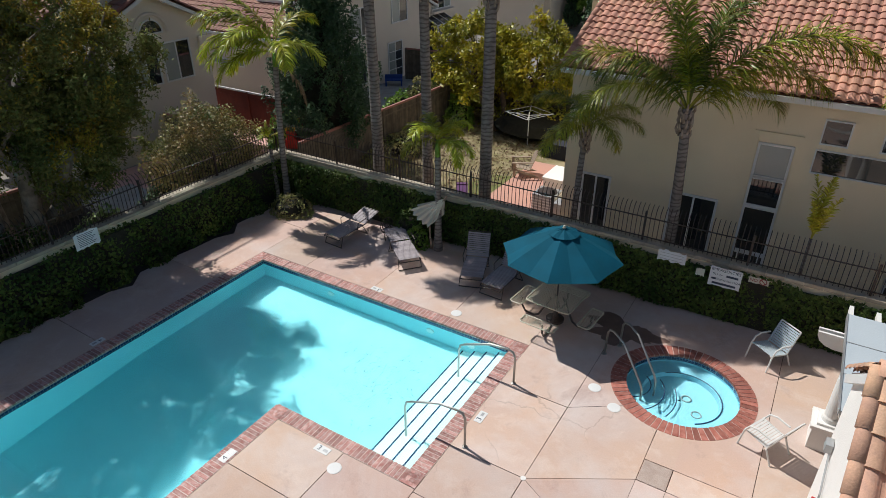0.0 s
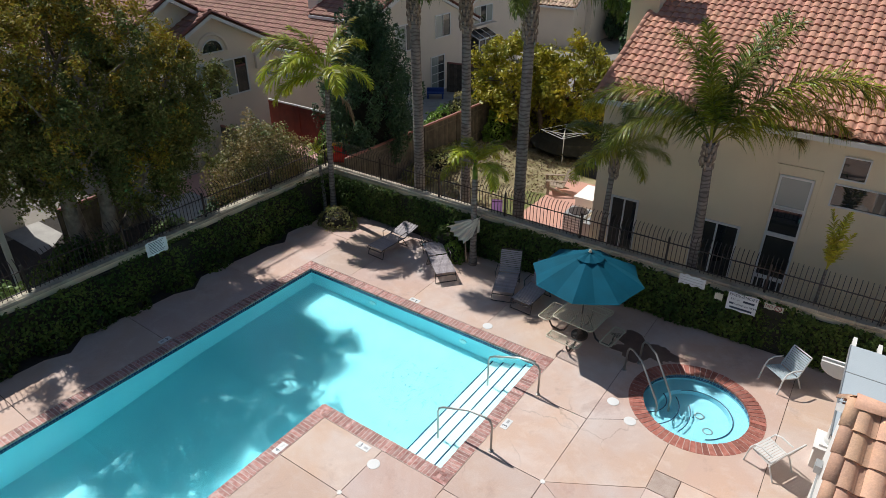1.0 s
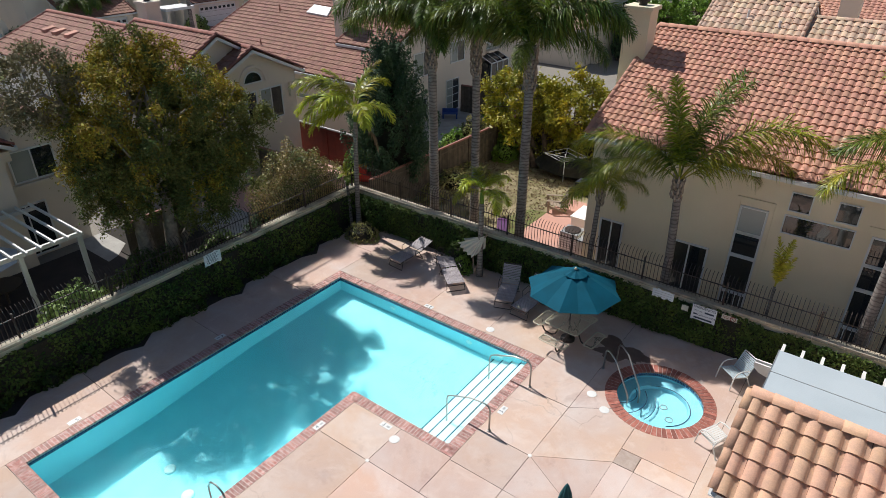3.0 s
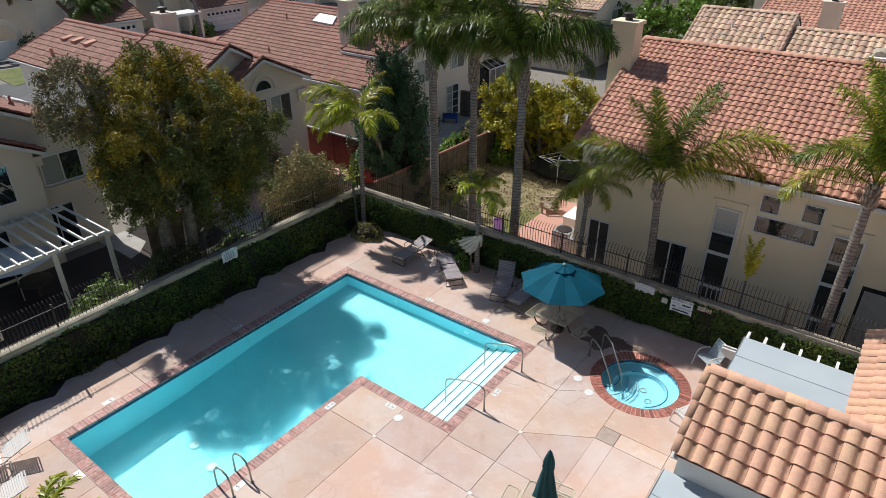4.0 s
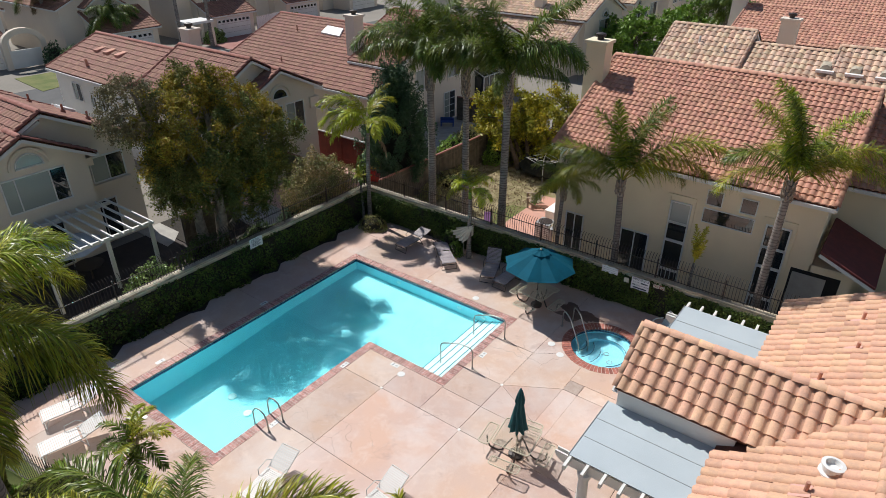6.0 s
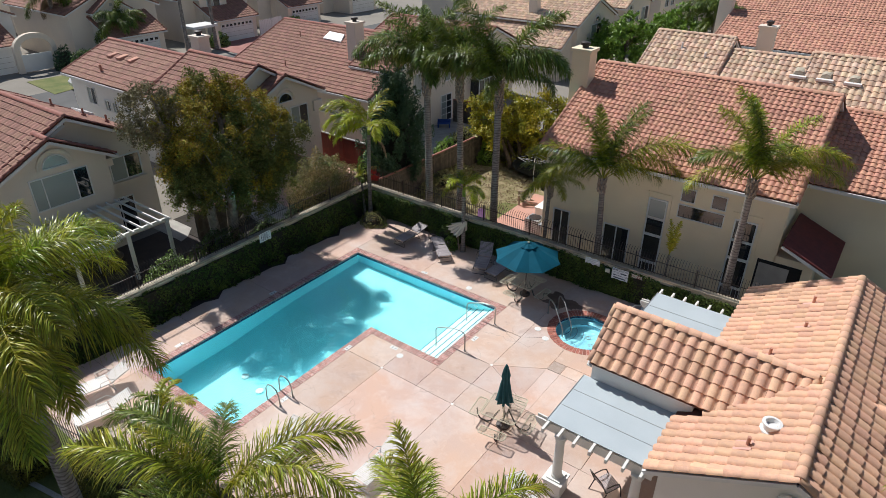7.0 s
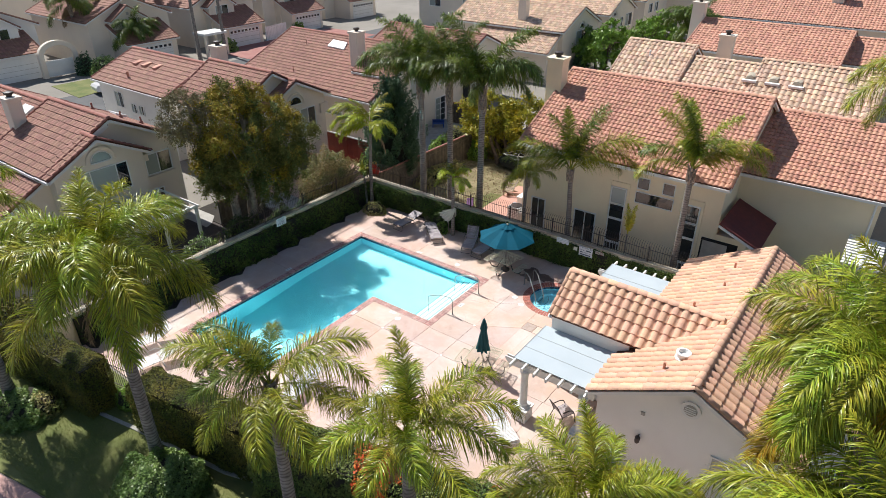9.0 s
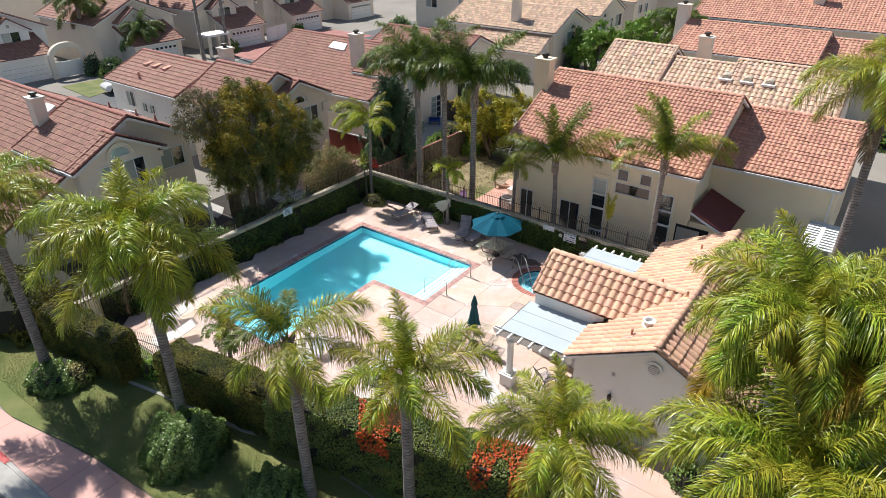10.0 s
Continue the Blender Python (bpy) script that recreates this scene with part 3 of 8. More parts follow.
g = Geo()
ys = [0, -1.5, -3, -4.32]
g.add([(x, y, floor_z(y)) for y in ys for x in (0, 8.2)], [(2 * i, 2 * i + 1, 2 * i + 3, 2 * i + 2) for i in range(3)])
ys = [-4.32, -5.5, -6.5, -7.8, -9, -11.18]
g.add([(x, y, floor_z(y)) for y in ys for x in (0, 4.82)], [(2 * i, 2 * i + 1, 2 * i + 3, 2 * i + 2) for i in range(5)])
part("pool_floor", g, PLASTER, pool)
for i, (p, q) in enumerate(zip(POOL, POOL[1:] + POOL[:1])):
    d = Vector((q[0] - p[0], q[1] - p[1]))
    ln = d.length
    d.normalize()
    out = Vector((-d.y, d.x))
    P0 = Vector(p)

    def at(s, o, z, P0=P0, d=d, out=out):
        w = P0 + d * s + out * o
        return (w.x, w.y, z)

    def bar(gg, s0, s1, o0, o1, z0, z1):
        gg.add([at(s0, o0, z0), at(s1, o0, z0), at(s1, o1, z0), at(s0, o1, z0), at(s0, o0, z1), at(s1, o0, z1), at(s1, o1, z1), at(s0, o1, z1)],
               [(3, 2, 1, 0), (4, 5, 6, 7), (0, 1, 5, 4), (1, 2, 6, 5), (2, 3, 7, 6), (3, 0, 4, 7)])
        return gg
    reentrant = (i == 3, i == 2)       # the inner corner of the L
    part("pool_wall", bar(Geo(), 0, ln, 0, 0.25, -1.8, -0.06), PLASTER, pool)
    part("tile_band", bar(Geo(), 0, ln, -0.006, 0.0, -0.21, -0.055), BLUE_TILE, pool, "dark blue mosaic tile band at the waterline")
    s0, s1 = (-C, ln + C)
    if i == 3:
        s0 = 0.0
    if i == 2:
        s1 = ln
    cop = part("coping", bar(Geo(), s0 + 0.004, s1 - 0.004, -0.02, C - 0.003, -0.06, -0.002), MORTAR, pool, "red brick coping in pale mortar")
    nb = int((s1 - s0) / 0.098)
    w = (s1 - s0) / nb
    bg_ = bar(Geo(), -w / 2 + 0.009, w / 2 - 0.009, -0.028, C - 0.012, -0.05, 0.0)
    me = bg_.mesh("brick", BRICK)
    for k in range(nb):
        ob = part("brick", me, parent=cop)
        sh = d * (s0 + (k + 0.5) * w)
        ob.location = (sh.x, sh.y, random.uniform(0.0, 0.005))
# white steps on the short side, each with a dark nosing
for k in range(4):
    x0 = 8.2 - 0.335 * (k + 1)
    z = -0.34 - 0.21 * k
    st = part("pool_step", Geo().box(x0, x0 + 0.34 if k else 8.2, -4.32, 0, -1.2, z), STEP_WHITE, pool)
    part("step_nosing", Geo().box(x0 - 0.004, x0 + 0.034, -4.31, -0.01, z - 0.02, z + 0.004), BLUE_TILE, st, "dark blue tiled step edge")
gw = Geo()
gw.add([(0, 0, WZ), (8.2, 0, WZ), (8.2, -4.32, WZ), (4.82, -4.32, WZ), (4.82, -11.18, WZ), (0, -11.18, WZ)], [(0, 5, 4, 3), (0, 3, 2, 1)])
w = part("water", gw, WATER, pool, "clear turquoise pool water")
w.visible_shadow = False
for x, y, z in ((2.1, -8.7, -1.62), (3.2, -8.9, -1.62)):
    part("floor_drain", Geo().lathe([(0.16, z - 0.05), (0.16, z + 0.03), (0.12, z + 0.05)], x, y, 16), STEP_WHITE, pool)
for x in (2.6, 5.9, 7.1):
    part("pool_light", Geo().tube([(x, 0.01, -0.55), (x, -0.03, -0.55)], 0.11, 16), STEP_WHITE, pool)


def rail_thing(label, pts, r=0.026):
    t = thing("handrail", label, "handrail", group="pool handrails")
    part("rail", Geo().tube(pts, r, 10), STEEL, t, smooth=True)
    for p in (pts[0],):
        part("flange", Geo().lathe([(0.055, p[2]), (0.055, p[2] + 0.015), (0.03, p[2] + 0.03)], p[0], p[1], 14), STEEL, t)
    return t


for y in (-1.11, -3.28):
    rail_thing("bent stainless steel handrail over the pool steps", [(8.78, y, 0), (8.78, y, 0.72), (8.72, y, 0.84), (8.6, y, 0.87), (8.2, y, 0.84), (7.55, y, 0.58), (7.42, y, 0.5), (7.38, y, 0.36), (7.38, y, -0.62)])
for y in (-9.05, -9.62):
    rail_thing("curved stainless steel pool ladder grab rail", [(5.42, y, 0), (5.40, y, 0.45), (5.3, y, 0.68), (5.1, y, 0.77), (4.88, y, 0.70), (4.74, y, 0.5), (4.72, y, 0.2), (4.72, y, -0.9)])

# ---- spa ----
spa = thing("spa", "round sunken spa with a red brick rim and blue water", "spa", kind="structure")
SZ = -0.10
g = Geo()
cx, cy = SPA
g.lathe([(1.5, -1.25), (1.5, -0.06), (SPA_R, -0.06), (SPA_R, -0.30), (0.82, -0.31), (0.80, -0.50), (0.02, -0.52)], cx, cy, 48, False)
part("spa_basin", g, SPA_PLASTER, spa, smooth=False)
part("tile_band", Geo().lathe([(SPA_R - 0.002, -0.2), (SPA_R - 0.008, -0.2), (SPA_R - 0.008, -0.055), (SPA_R - 0.002, -0.055)], cx, cy, 48, False), BLUE_TILE, spa, "dark blue mosaic tile band")


def arc(r, a0, a1, z, ox=0.0, oy=0.0, n=20):
    return [(cx + ox + r * math.cos(radians(a0 + (a1 - a0) * k / n)), cy + oy + r * math.sin(radians(a0 + (a1 - a0) * k / n)), z) for k in range(n + 1)]


for r, a0, a1, ox, oy, z in ((0.82, -60, 130, 0.05, 0, -0.30), (0.5, -75, 50, -1.13, -0.12, -0.29), (0.82, -65, 42, -1.13, -0.22, -0.31), (1.1, -58, 30, -1.13, -0.28, -0.4)):
    part("seat_line", Geo().tube(arc(r, a0, a1, z, ox, oy), 0.014, 6), BLUE_LINE, spa)
for dx, dy in ((0.12, 0.12), (0.42, -0.28)):
    part("floor_drain", Geo().tube([(cx + dx + 0.1 * math.cos(k * math.tau / 20), cy + dy + 0.1 * math.sin(k * math.tau / 20), -0.50) for k in range(21)], 0.018, 6), METAL_GREY, spa)
ring = part("coping", Geo().lathe([(SPA_R, -0.055), (SPA_R, -0.004), (1.535, -0.004), (1.535, -0.055)], cx, cy, 64, False), MORTAR, spa, "ring of red bricks in pale mortar")
nb = 66
g = Geo()
hw = math.pi / nb
vs = [(r * math.cos(t), r * math.sin(t), z) for z in (-0.05, 0.004) for r, t in ((SPA_R - 0.02, -hw * 0.84), (1.525, -hw * 0.88), (1.525, hw * 0.88), (SPA_R - 0.02, hw * 0.84))]
g.add(vs, [(3, 2, 1, 0), (4, 5, 6, 7), (0, 1, 5, 4), (1, 2, 6, 5), (2, 3, 7, 6), (3, 0, 4, 7)])
me = g.mesh("brick", SPA_BRICK)
for k in range(nb):
    ob = part("brick", me, parent=ring)
    ob.matrix_basis = pose(cx, cy, random.uniform(0, 0.004), 0, 0, 360 * k / nb)
sw = Geo()
sw.add([(cx + (SPA_R - 0.009) * math.cos(k * math.tau / 48), cy + (SPA_R - 0.009) * math.sin(k * math.tau / 48), SZ) for k in range(48)], [tuple(range(48))])
w = part("water", sw, WATER, spa, "clear blue spa water")
w.visible_shadow = False
for x, y, ex, ey in ((10.15, 0.95, 11.28, 0.08), (10.36, 1.42, 11.46, 0.52)):
    dx, dy = ex - x, ey - y
    rail_thing("bent stainless steel spa handrail", [(x, y, 0), (x + 0.01, y, 0.62), (x + 0.06 * dx, y + 0.06 * dy, 0.74), (x + 0.16 * dx, y + 0.16 * dy, 0.79), (x + 0.42 * dx, y + 0.42 * dy, 0.74), (x + 0.93 * dx, y + 0.93 * dy, 0.18), (x + 0.985 * dx, y + 0.985 * dy, 0.07), (ex, ey, -0.05), (ex, ey, -0.6)])

for x, y in ((10.08, -3.38), (6.86, -5.97), (10.12, -5.97)):
    solo("joint_cap", Geo().lathe([(0.055, 0.0), (0.055, 0.006), (0.03, 0.009)], x, y, 12), STUCCO_WHITE, "small pale round cap at a deck joint", "cap", group="joint caps")

# white lids and depth markers on the deck
for x, y in ((6.95, -5.02), (6.34, 0.56), (10.36, -0.31), (10.92, -0.70)):
    solo("skimmer_lid", Geo().lathe([(0.14, 0.0), (0.14, 0.006), (0.12, 0.010)], x, y, 22), WHITE_PAINT, "round white plastic skimmer lid in the deck", "lid", group="skimmer lids")


def text_part(body, size, parent, material, loc, turn=0.0, tilt=0.0):
    cu = bpy.data.curves.new("lettering", "FONT")
    cu.body, cu.size, cu.align_x, cu.align_y, cu.extrude = body, size, "CENTER", "CENTER", 0.001
    tmp = bpy.data.objects.new("lettering", cu)
    scene.collection.objects.link(tmp)
    bpy.context.view_layer.update()
    me = bpy.data.meshes.new_from_object(tmp.evaluated_get(bpy.context.evaluated_depsgraph_get()))
    bpy.data.objects.remove(tmp)
    me.materials.clear()
    me.materials.append(material)
    ob = part("lettering", me, parent=parent)
    ob.matrix_basis = pose(*loc, tilt, 0, turn)
    return ob


for x, y, turn, txt in ((5.0, -5.85, 90, "4"), (6.45, -4.78, 0, "3"), (8.66, -2.4, 90, "3"), (3.9, 0.42, 180, "3"), (-0.45, -5.0, -90, "4"), (-0.45, -9.7, -90, "5"), (1.6, -11.6, 0, "5"), (5.25, -9.3, 90, "5")):
    t = thing("depth_marker", "white tile with a pool depth number in the deck", "depth marker", (x, y, 0.0), turn, "depth markers")
    part("tile", Geo().box(-0.17, 0.17, -0.085, 0.085, 0.001, 0.008), WHITE_PAINT, t)
    text_part(txt, 0.16, t, SIGN_INK, (-0.07, 0, 0.0085))
    part("unit_bar", Geo().box(0.03, 0.13, -0.03, 0.03, 0.006, 0.0095), METAL_GREY, t)

# leaf litter on the pool floor
rng = np.random.default_rng(9)
m = 190
gx, gy = rng.normal(5.6, 0.75, m), rng.normal(-2.0, 0.75, m) - 0.1
az = rng.uniform(0, math.tau, m)
ln, wd = rng.uniform(0.015, 0.07, m), 0.007
c, s = np.cos(az), np.sin(az)
z = np.array([floor_z(y) for y in np.clip(gy, -4.2, -0.1)]) + 0.006
v = np.stack([np.stack([gx - c * ln, gy - s * ln, z], 1), np.stack([gx + s * wd, gy - c * wd, z + 0.004], 1), np.stack([gx + c * ln, gy + s * ln, z], 1), np.stack([gx - s * wd, gy + c * wd, z + 0.004], 1)], 1).reshape(-1, 3)
tagged(part("leaf_litter", np_mesh("leaf_litter", v, np.arange(len(v)).reshape(-1, 4), RUBBER)), "dark specks of leaf litter on the pool floor", "leaf litter", kind="stuff")


# ---- leaves ----
def leaf_quads(centres, normals, size, rng, spread=0.7, stretch=1.6):
    """One small pointed quad a leaf, roughly facing its normal."""
    n = len(centres)
    nrm = normals + rng.normal(0, spread, (n, 3))
    nrm /= np.linalg.norm(nrm, axis=1, keepdims=True) + 1e-9
    t = np.cross(nrm, rng.normal(0, 1, (n, 3)))
    t /= np.linalg.norm(t, axis=1, keepdims=True) + 1e-9
    b = np.cross(nrm, t)
    s = size * rng.uniform(0.6, 1.35, (n, 1))
    v = np.stack([centres - t * s * stretch / 2, centres + b * s * 0.42 + nrm * s * 0.12, centres + t * s * stretch / 2, centres - b * s * 0.42 + nrm * s * 0.12], 1)
    return v.reshape(-1, 3)


def leaf_mesh(name, verts, material):
    return np_mesh(name, verts, np.arange(len(verts)).reshape(-1, 4), material)


def wobble(p, seed, scale):
    """A smooth uneven number for each point."""
    x, y, z = (p * scale).T
    return (np.sin(x * 1.3 + seed) + np.sin(y * 1.7 + 2.1 * seed) + np.sin(z * 1.9 + 0.7 * seed) + np.sin((x + y) * 2.3 + seed * 1.9) + np.sin((y - z + x) * 3.1 + seed)) / 5


def hedge_box(name, label, x0, x1, y0, y1, z1, seed, material=None, size=0.046, density=950, bumps=0.13, category="hedge", turn=0.0, flowers=0, core=True, z0=0.0):
    """A clipped hedge: leaves over its uneven faces, round a box coloured as inner shade."""
    rng = np.random.default_rng(seed)
    material = material or LEAF_HEDGE
    cx, cy = (x0 + x1) / 2, (y0 + y1) / 2
    t = thing(name, label, category, (cx, cy, z0), turn, kind="")
    hx, hy = (x1 - x0) / 2, (y1 - y0) / 2
    faces = [((2 * hx) * (2 * hy), 0), ((2 * hx) * z1, 1), ((2 * hx) * z1, 2), ((2 * hy) * z1, 3), ((2 * hy) * z1, 4)]
    cs, ns = [], []
    for area, k in faces:
        m = int(area * density)
        u, v = rng.uniform(-1, 1, m), rng.uniform(0, 1, m)
        if k == 0:
            p = np.stack([u * hx, (v * 2 - 1) * hy, np.full(m, z1)], 1)
            nn = (0, 0, 1)
        elif k in (1, 2):
            sgn = -1 if k == 1 else 1
            p = np.stack([u * hx, np.full(m, sgn * hy), v * z1], 1)
            nn = (0, sgn, 0.3)
        else:
            sgn = -1 if k == 3 else 1
            p = np.stack([np.full(m, sgn * hx), u * hy, v * z1], 1)
            nn = (sgn, 0, 0.3)
        nn = np.array(nn, float)
        # round the shoulders and let the face swell and sink
        r = 0.28
        ov = np.maximum(p[:, 2] - (z1 - r), 0)
        ed = np.maximum(np.maximum(np.abs(p[:, 0]) - (hx - r), np.abs(p[:, 1]) - (hy - r)), 0)
        p[:, 2] -= 0.5 * ed * ov / r
        pull = 0.4 * ed * ov / r / max(r, 0.01)
        p[:, :2] *= (1 - pull * 0.15)[:, None]
        p += nn * (wobble(p + (cx, cy, 0), seed, 2.2) * bumps + rng.normal(0, 0.02, m))[:, None]
        cs.append(p)
        ns.append(np.tile(nn, (m, 1)))
    cs, ns = np.concatenate(cs), np.concatenate(ns)
    part("foliage", leaf_mesh("foliage", leaf_quads(cs, ns, size, rng, 0.5), material), parent=t)
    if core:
        part("shade_core", Geo().box(-hx + 0.12, hx - 0.12, -hy + 0.12, hy - 0.12, 0, z1 - 0.13), LEAF_CORE, t)
    if flowers:
        pick = rng.choice(len(cs), flowers, replace=False)
        score = wobble(cs[pick] + (cx, cy, 0), seed + 5, 1.6) * 0.6
        for fx, fw in ((-0.85, 0.85), (2.9, 0.4), (4.1, 0.5)):
            score += np.exp(-((cs[pick][:, 0] - fx) / fw) ** 2) * 0.9
        pick = pick[(score > 0.45) & (cs[pick][:, 2] > 1.7)]
        part("blossoms", leaf_mesh("blossoms", leaf_quads(cs[pick] + ns[pick] * 0.05, ns[pick], 0.075, rng, 0.6, 1.2), FLOWER), parent=t, label="red-orange bougainvillea blossoms")
    return t


def mound(name, label, x, y, rx, ry, h, seed, material, size=0.07, n=3500, category="shrub", z0=0.0, loose=0.12, lift=0.0):
    """A loose rounded shrub of many leaves over a core coloured as inner shade."""
    rng = np.random.default_rng(seed)
    t = thing(name, label, category, (x, y, z0))
    d = rng.normal(0, 1, (n, 3))
    d[:, 2] = np.abs(d[:, 2]) - 0.15
    d /= np.linalg.norm(d, axis=1, keepdims=True)
    k = 1 + wobble(d * 3, seed, 1.4) * 0.28
    r = k * (1 - np.abs(rng.normal(0, loose, n)))
    p = d * r[:, None] * (rx, ry, h) + (0, 0, lift)
    p[:, 2] = np.maximum(p[:, 2], 0.02)
    part("foliage", leaf_mesh("foliage", leaf_quads(p, d, size, rng, 0.8), material), parent=t)
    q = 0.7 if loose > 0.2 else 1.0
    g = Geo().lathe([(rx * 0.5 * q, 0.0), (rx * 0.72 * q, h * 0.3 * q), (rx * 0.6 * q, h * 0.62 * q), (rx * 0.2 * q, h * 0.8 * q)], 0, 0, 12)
    part("shade_core", g, LEAF_CORE, t)
    return t


# ---- garden walls, ivy and iron fences ----
WALL_H = 1.58


def garden_wall(name, label, axis, fixed, s0, s1, inward):
    """A block wall along x or y with a cast cap in lengths."""
    g = Geo()
    o0, o1 = sorted((fixed, fixed - inward * 0.2))
    if axis == "x":
        g.box(s0, s1, o0, o1, -0.2, WALL_H - 0.09)
    else:
        g.box(o0, o1, s0, s1, -0.2, WALL_H - 0.09)
    w = solo(name, g, STUCCO_TAN, label, "garden wall", "structure")
    n = round((s1 - s0) / 0.41)
    step = (s1 - s0) / n
    c0, c1 = o0 - 0.05, o1 + 0.05
    cap = Geo()
    if axis == "x":
        cap.box(-step / 2 + 0.006, step / 2 - 0.006, c0, c1, WALL_H - 0.09, WALL_H)
    else:
        cap.box(c0, c1, -step / 2 + 0.006, step / 2 - 0.006, WALL_H - 0.09, WALL_H)
    me = cap.mesh("cap_block", CAP)
    for k in range(n):
        ob = part("cap_block", me, parent=w)
        s = s0 + (k + 0.5) * step
        ob.location = (s, 0, random.uniform(0, 0.004)) if axis == "x" else (0, s, random.uniform(0, 0.004))
    return w


garden_wall("wall_north", "tan block garden wall with a concrete cap, ivy on its pool side", "x", 3.92, -3.1, 24.0, -1)
garden_wall("wall_west", "tan block garden wall with a concrete cap, ivy on its pool side", "y", -2.85, -15.9, 3.92, 1)


def ivy(name, label, axis, fixed, s0, s1, sgn, seed, top=1.46, depth=0.32, density=650):
    """A thick coat of ivy on a wall face: sgn is the side it grows out to."""
    rng = np.random.default_rng(seed)
    m = int((s1 - s0) * top * density)
    s, z = rng.uniform(s0, s1, m), rng.uniform(0, 1, m) ** 0.9 * top
    top_line = top + 0.10 * np.sin(s * 1.9 + seed) + 0.07 * np.sin(s * 5.3)
    z = np.minimum(z, top_line) + (z > top_line) * rng.normal(0, 0.03, m)
    swell = depth * (0.55 + 0.45 * np.sin(np.pi * np.clip(z / top, 0, 1) ** 0.7)) * (0.8 + 0.3 * np.sin(s * 1.1 + seed) + 0.2 * np.sin(s * 3.7 + 1.3 * z))
    o = swell * np.sqrt(rng.uniform(0.35, 1.15, m))
    nn = np.zeros((m, 3))
    if axis == "x":
        p = np.stack([s, fixed + sgn * o, z], 1)
        nn[:, 1] = sgn
    else:
        p = np.stack([fixed + sgn * o, s, z], 1)
        nn[:, 0] = sgn
    nn[:, 2] = 0.55
    ob = part(name, leaf_mesh(name, leaf_quads(p, nn, 0.075, rng, 0.55, 1.25), LEAF_IVY))
    tagged(ob, label, "ivy", kind="stuff")
    # slab behind the leaves, near-black to stand for the shaded gaps
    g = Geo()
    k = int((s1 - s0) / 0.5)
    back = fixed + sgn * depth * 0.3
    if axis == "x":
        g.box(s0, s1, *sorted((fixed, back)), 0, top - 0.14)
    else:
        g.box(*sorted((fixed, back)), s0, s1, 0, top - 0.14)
    b = part("ivy_shade_core", g, LEAF_CORE)
    tagged(b, "near-black slab behind the ivy leaves, the shade between them in its colour", "ivy", kind="stuff")


ivy("ivy_north", "dense dark green ivy covering the garden wall", "x", 3.91, -2.6, 17.5, -1, 3)
ivy("ivy_west", "dense dark green ivy covering the shaded garden wall", "y", -2.84, -14.6, 3.8, 1, 8, depth=0.5, density=340)
# near-black strip at the foot of the west wall, its concrete edge broken in teeth
edge = []
for y in (-14.3, -10.55, -6.75, -2.95, 0.7):
    edge += [(-2.24, y - 0.55), (-1.98, y), (-2.42, y + 0.55), (-2.38, y + 1.5), (-2.27, y + 2.3)]
edge = [(x, max(-14.5, min(3.4, y))) for x, y in edge]
solo("soil_strip", Geo().prism([(-2.9, -14.5)] + edge + [(-2.2, 3.5), (-2.9, 3.5)], -0.02, 0.012), NEAR_BLACK, "near-black strip at the foot of the ivy wall", "soil", "structure")
rng = np.random.default_rng(5)
for k in range(13):
    y = -13.4 + k * 1.28 + rng.uniform(-0.3, 0.3)
    mound("ivy_clump", "low dark ivy clump at the foot of the wall", -2.52, y, 0.26 + 0.1 * rng.random(), 0.5, 0.35 + 0.25 * rng.random(), 40 + k, LEAF_IVY, 0.075, 420, "ivy")


def curved_fence(name, label, axis, fixed, s0, s1, lean, z0=WALL_H, h=0.95, gap=0.115, post_every=2.4, bent=True):
    """Black iron fence on the wall: pickets bent over at the top, two rails, square posts."""
    t = thing(name, label, "fence")
    def pt(s, o, z):
        return (s, fixed + o, z) if axis == "x" else (fixed + o, s, z)
    if bent:
        prof = [(0, z0 + 0.02), (0, z0 + h * 0.72), (lean * 0.03, z0 + h * 0.84), (lean * 0.10, z0 + h * 0.95), (lean * 0.20, z0 + h)]
    else:
        prof = [(0, z0 + 0.02), (0, z0 + h)]
    me = Geo().tube([pt(0, o, z) for o, z in prof], 0.010, 5).mesh("picket", IRON)
    n = int((s1 - s0) / gap)
    for k in range(n):
        ob = part("picket", me, parent=t)
        s = s0 + (k + 0.5) * gap
        ob.location = (s, 0, 0) if axis == "x" else (0, s, 0)
    for z in (z0 + 0.10, z0 + h * 0.68):
        part("rail", Geo().tube([pt(s0, 0, z), pt(s1, 0, z)], 0.018, 4), IRON, t)
    g = Geo()
    if axis == "x":
        g.box(-0.025, 0.025, fixed - 0.025, fixed + 0.025, z0 - 0.01, z0 + h * 0.86)
    else:
        g.box(fixed - 0.025, fixed + 0.025, -0.025, 0.025, z0 - 0.01, z0 + h * 0.86)
    me = g.mesh("post", IRON)
    n = max(1, int((s1 - s0) / post_every))
    for k in range(n + 1):
        ob = part("post", me, parent=t)
        s = s0 + (s1 - s0) * k / n
        ob.location = (s, 0, 0) if axis == "x" else (0, s, 0)
    return t


curved_fence("iron_fence", "black iron fence with bent-over pickets on the garden wall", "x", 4.02, -2.9, 17.6, 1.0)
curved_fence("iron_fence", "black iron fence with bent-over pickets on the garden wall", "y", -2.95, -14.9, 3.9, -1.0)
t = curved_fence("iron_fence", "straight black iron fence at the lawn side of the deck", "x", 0.0, -9.5, 12.0, 1.0, z0=0.0, h=1.5, gap=0.13, bent=False)
t.matrix_basis = pose(6.8, -14.0, 0, 0, 0, 10.5)


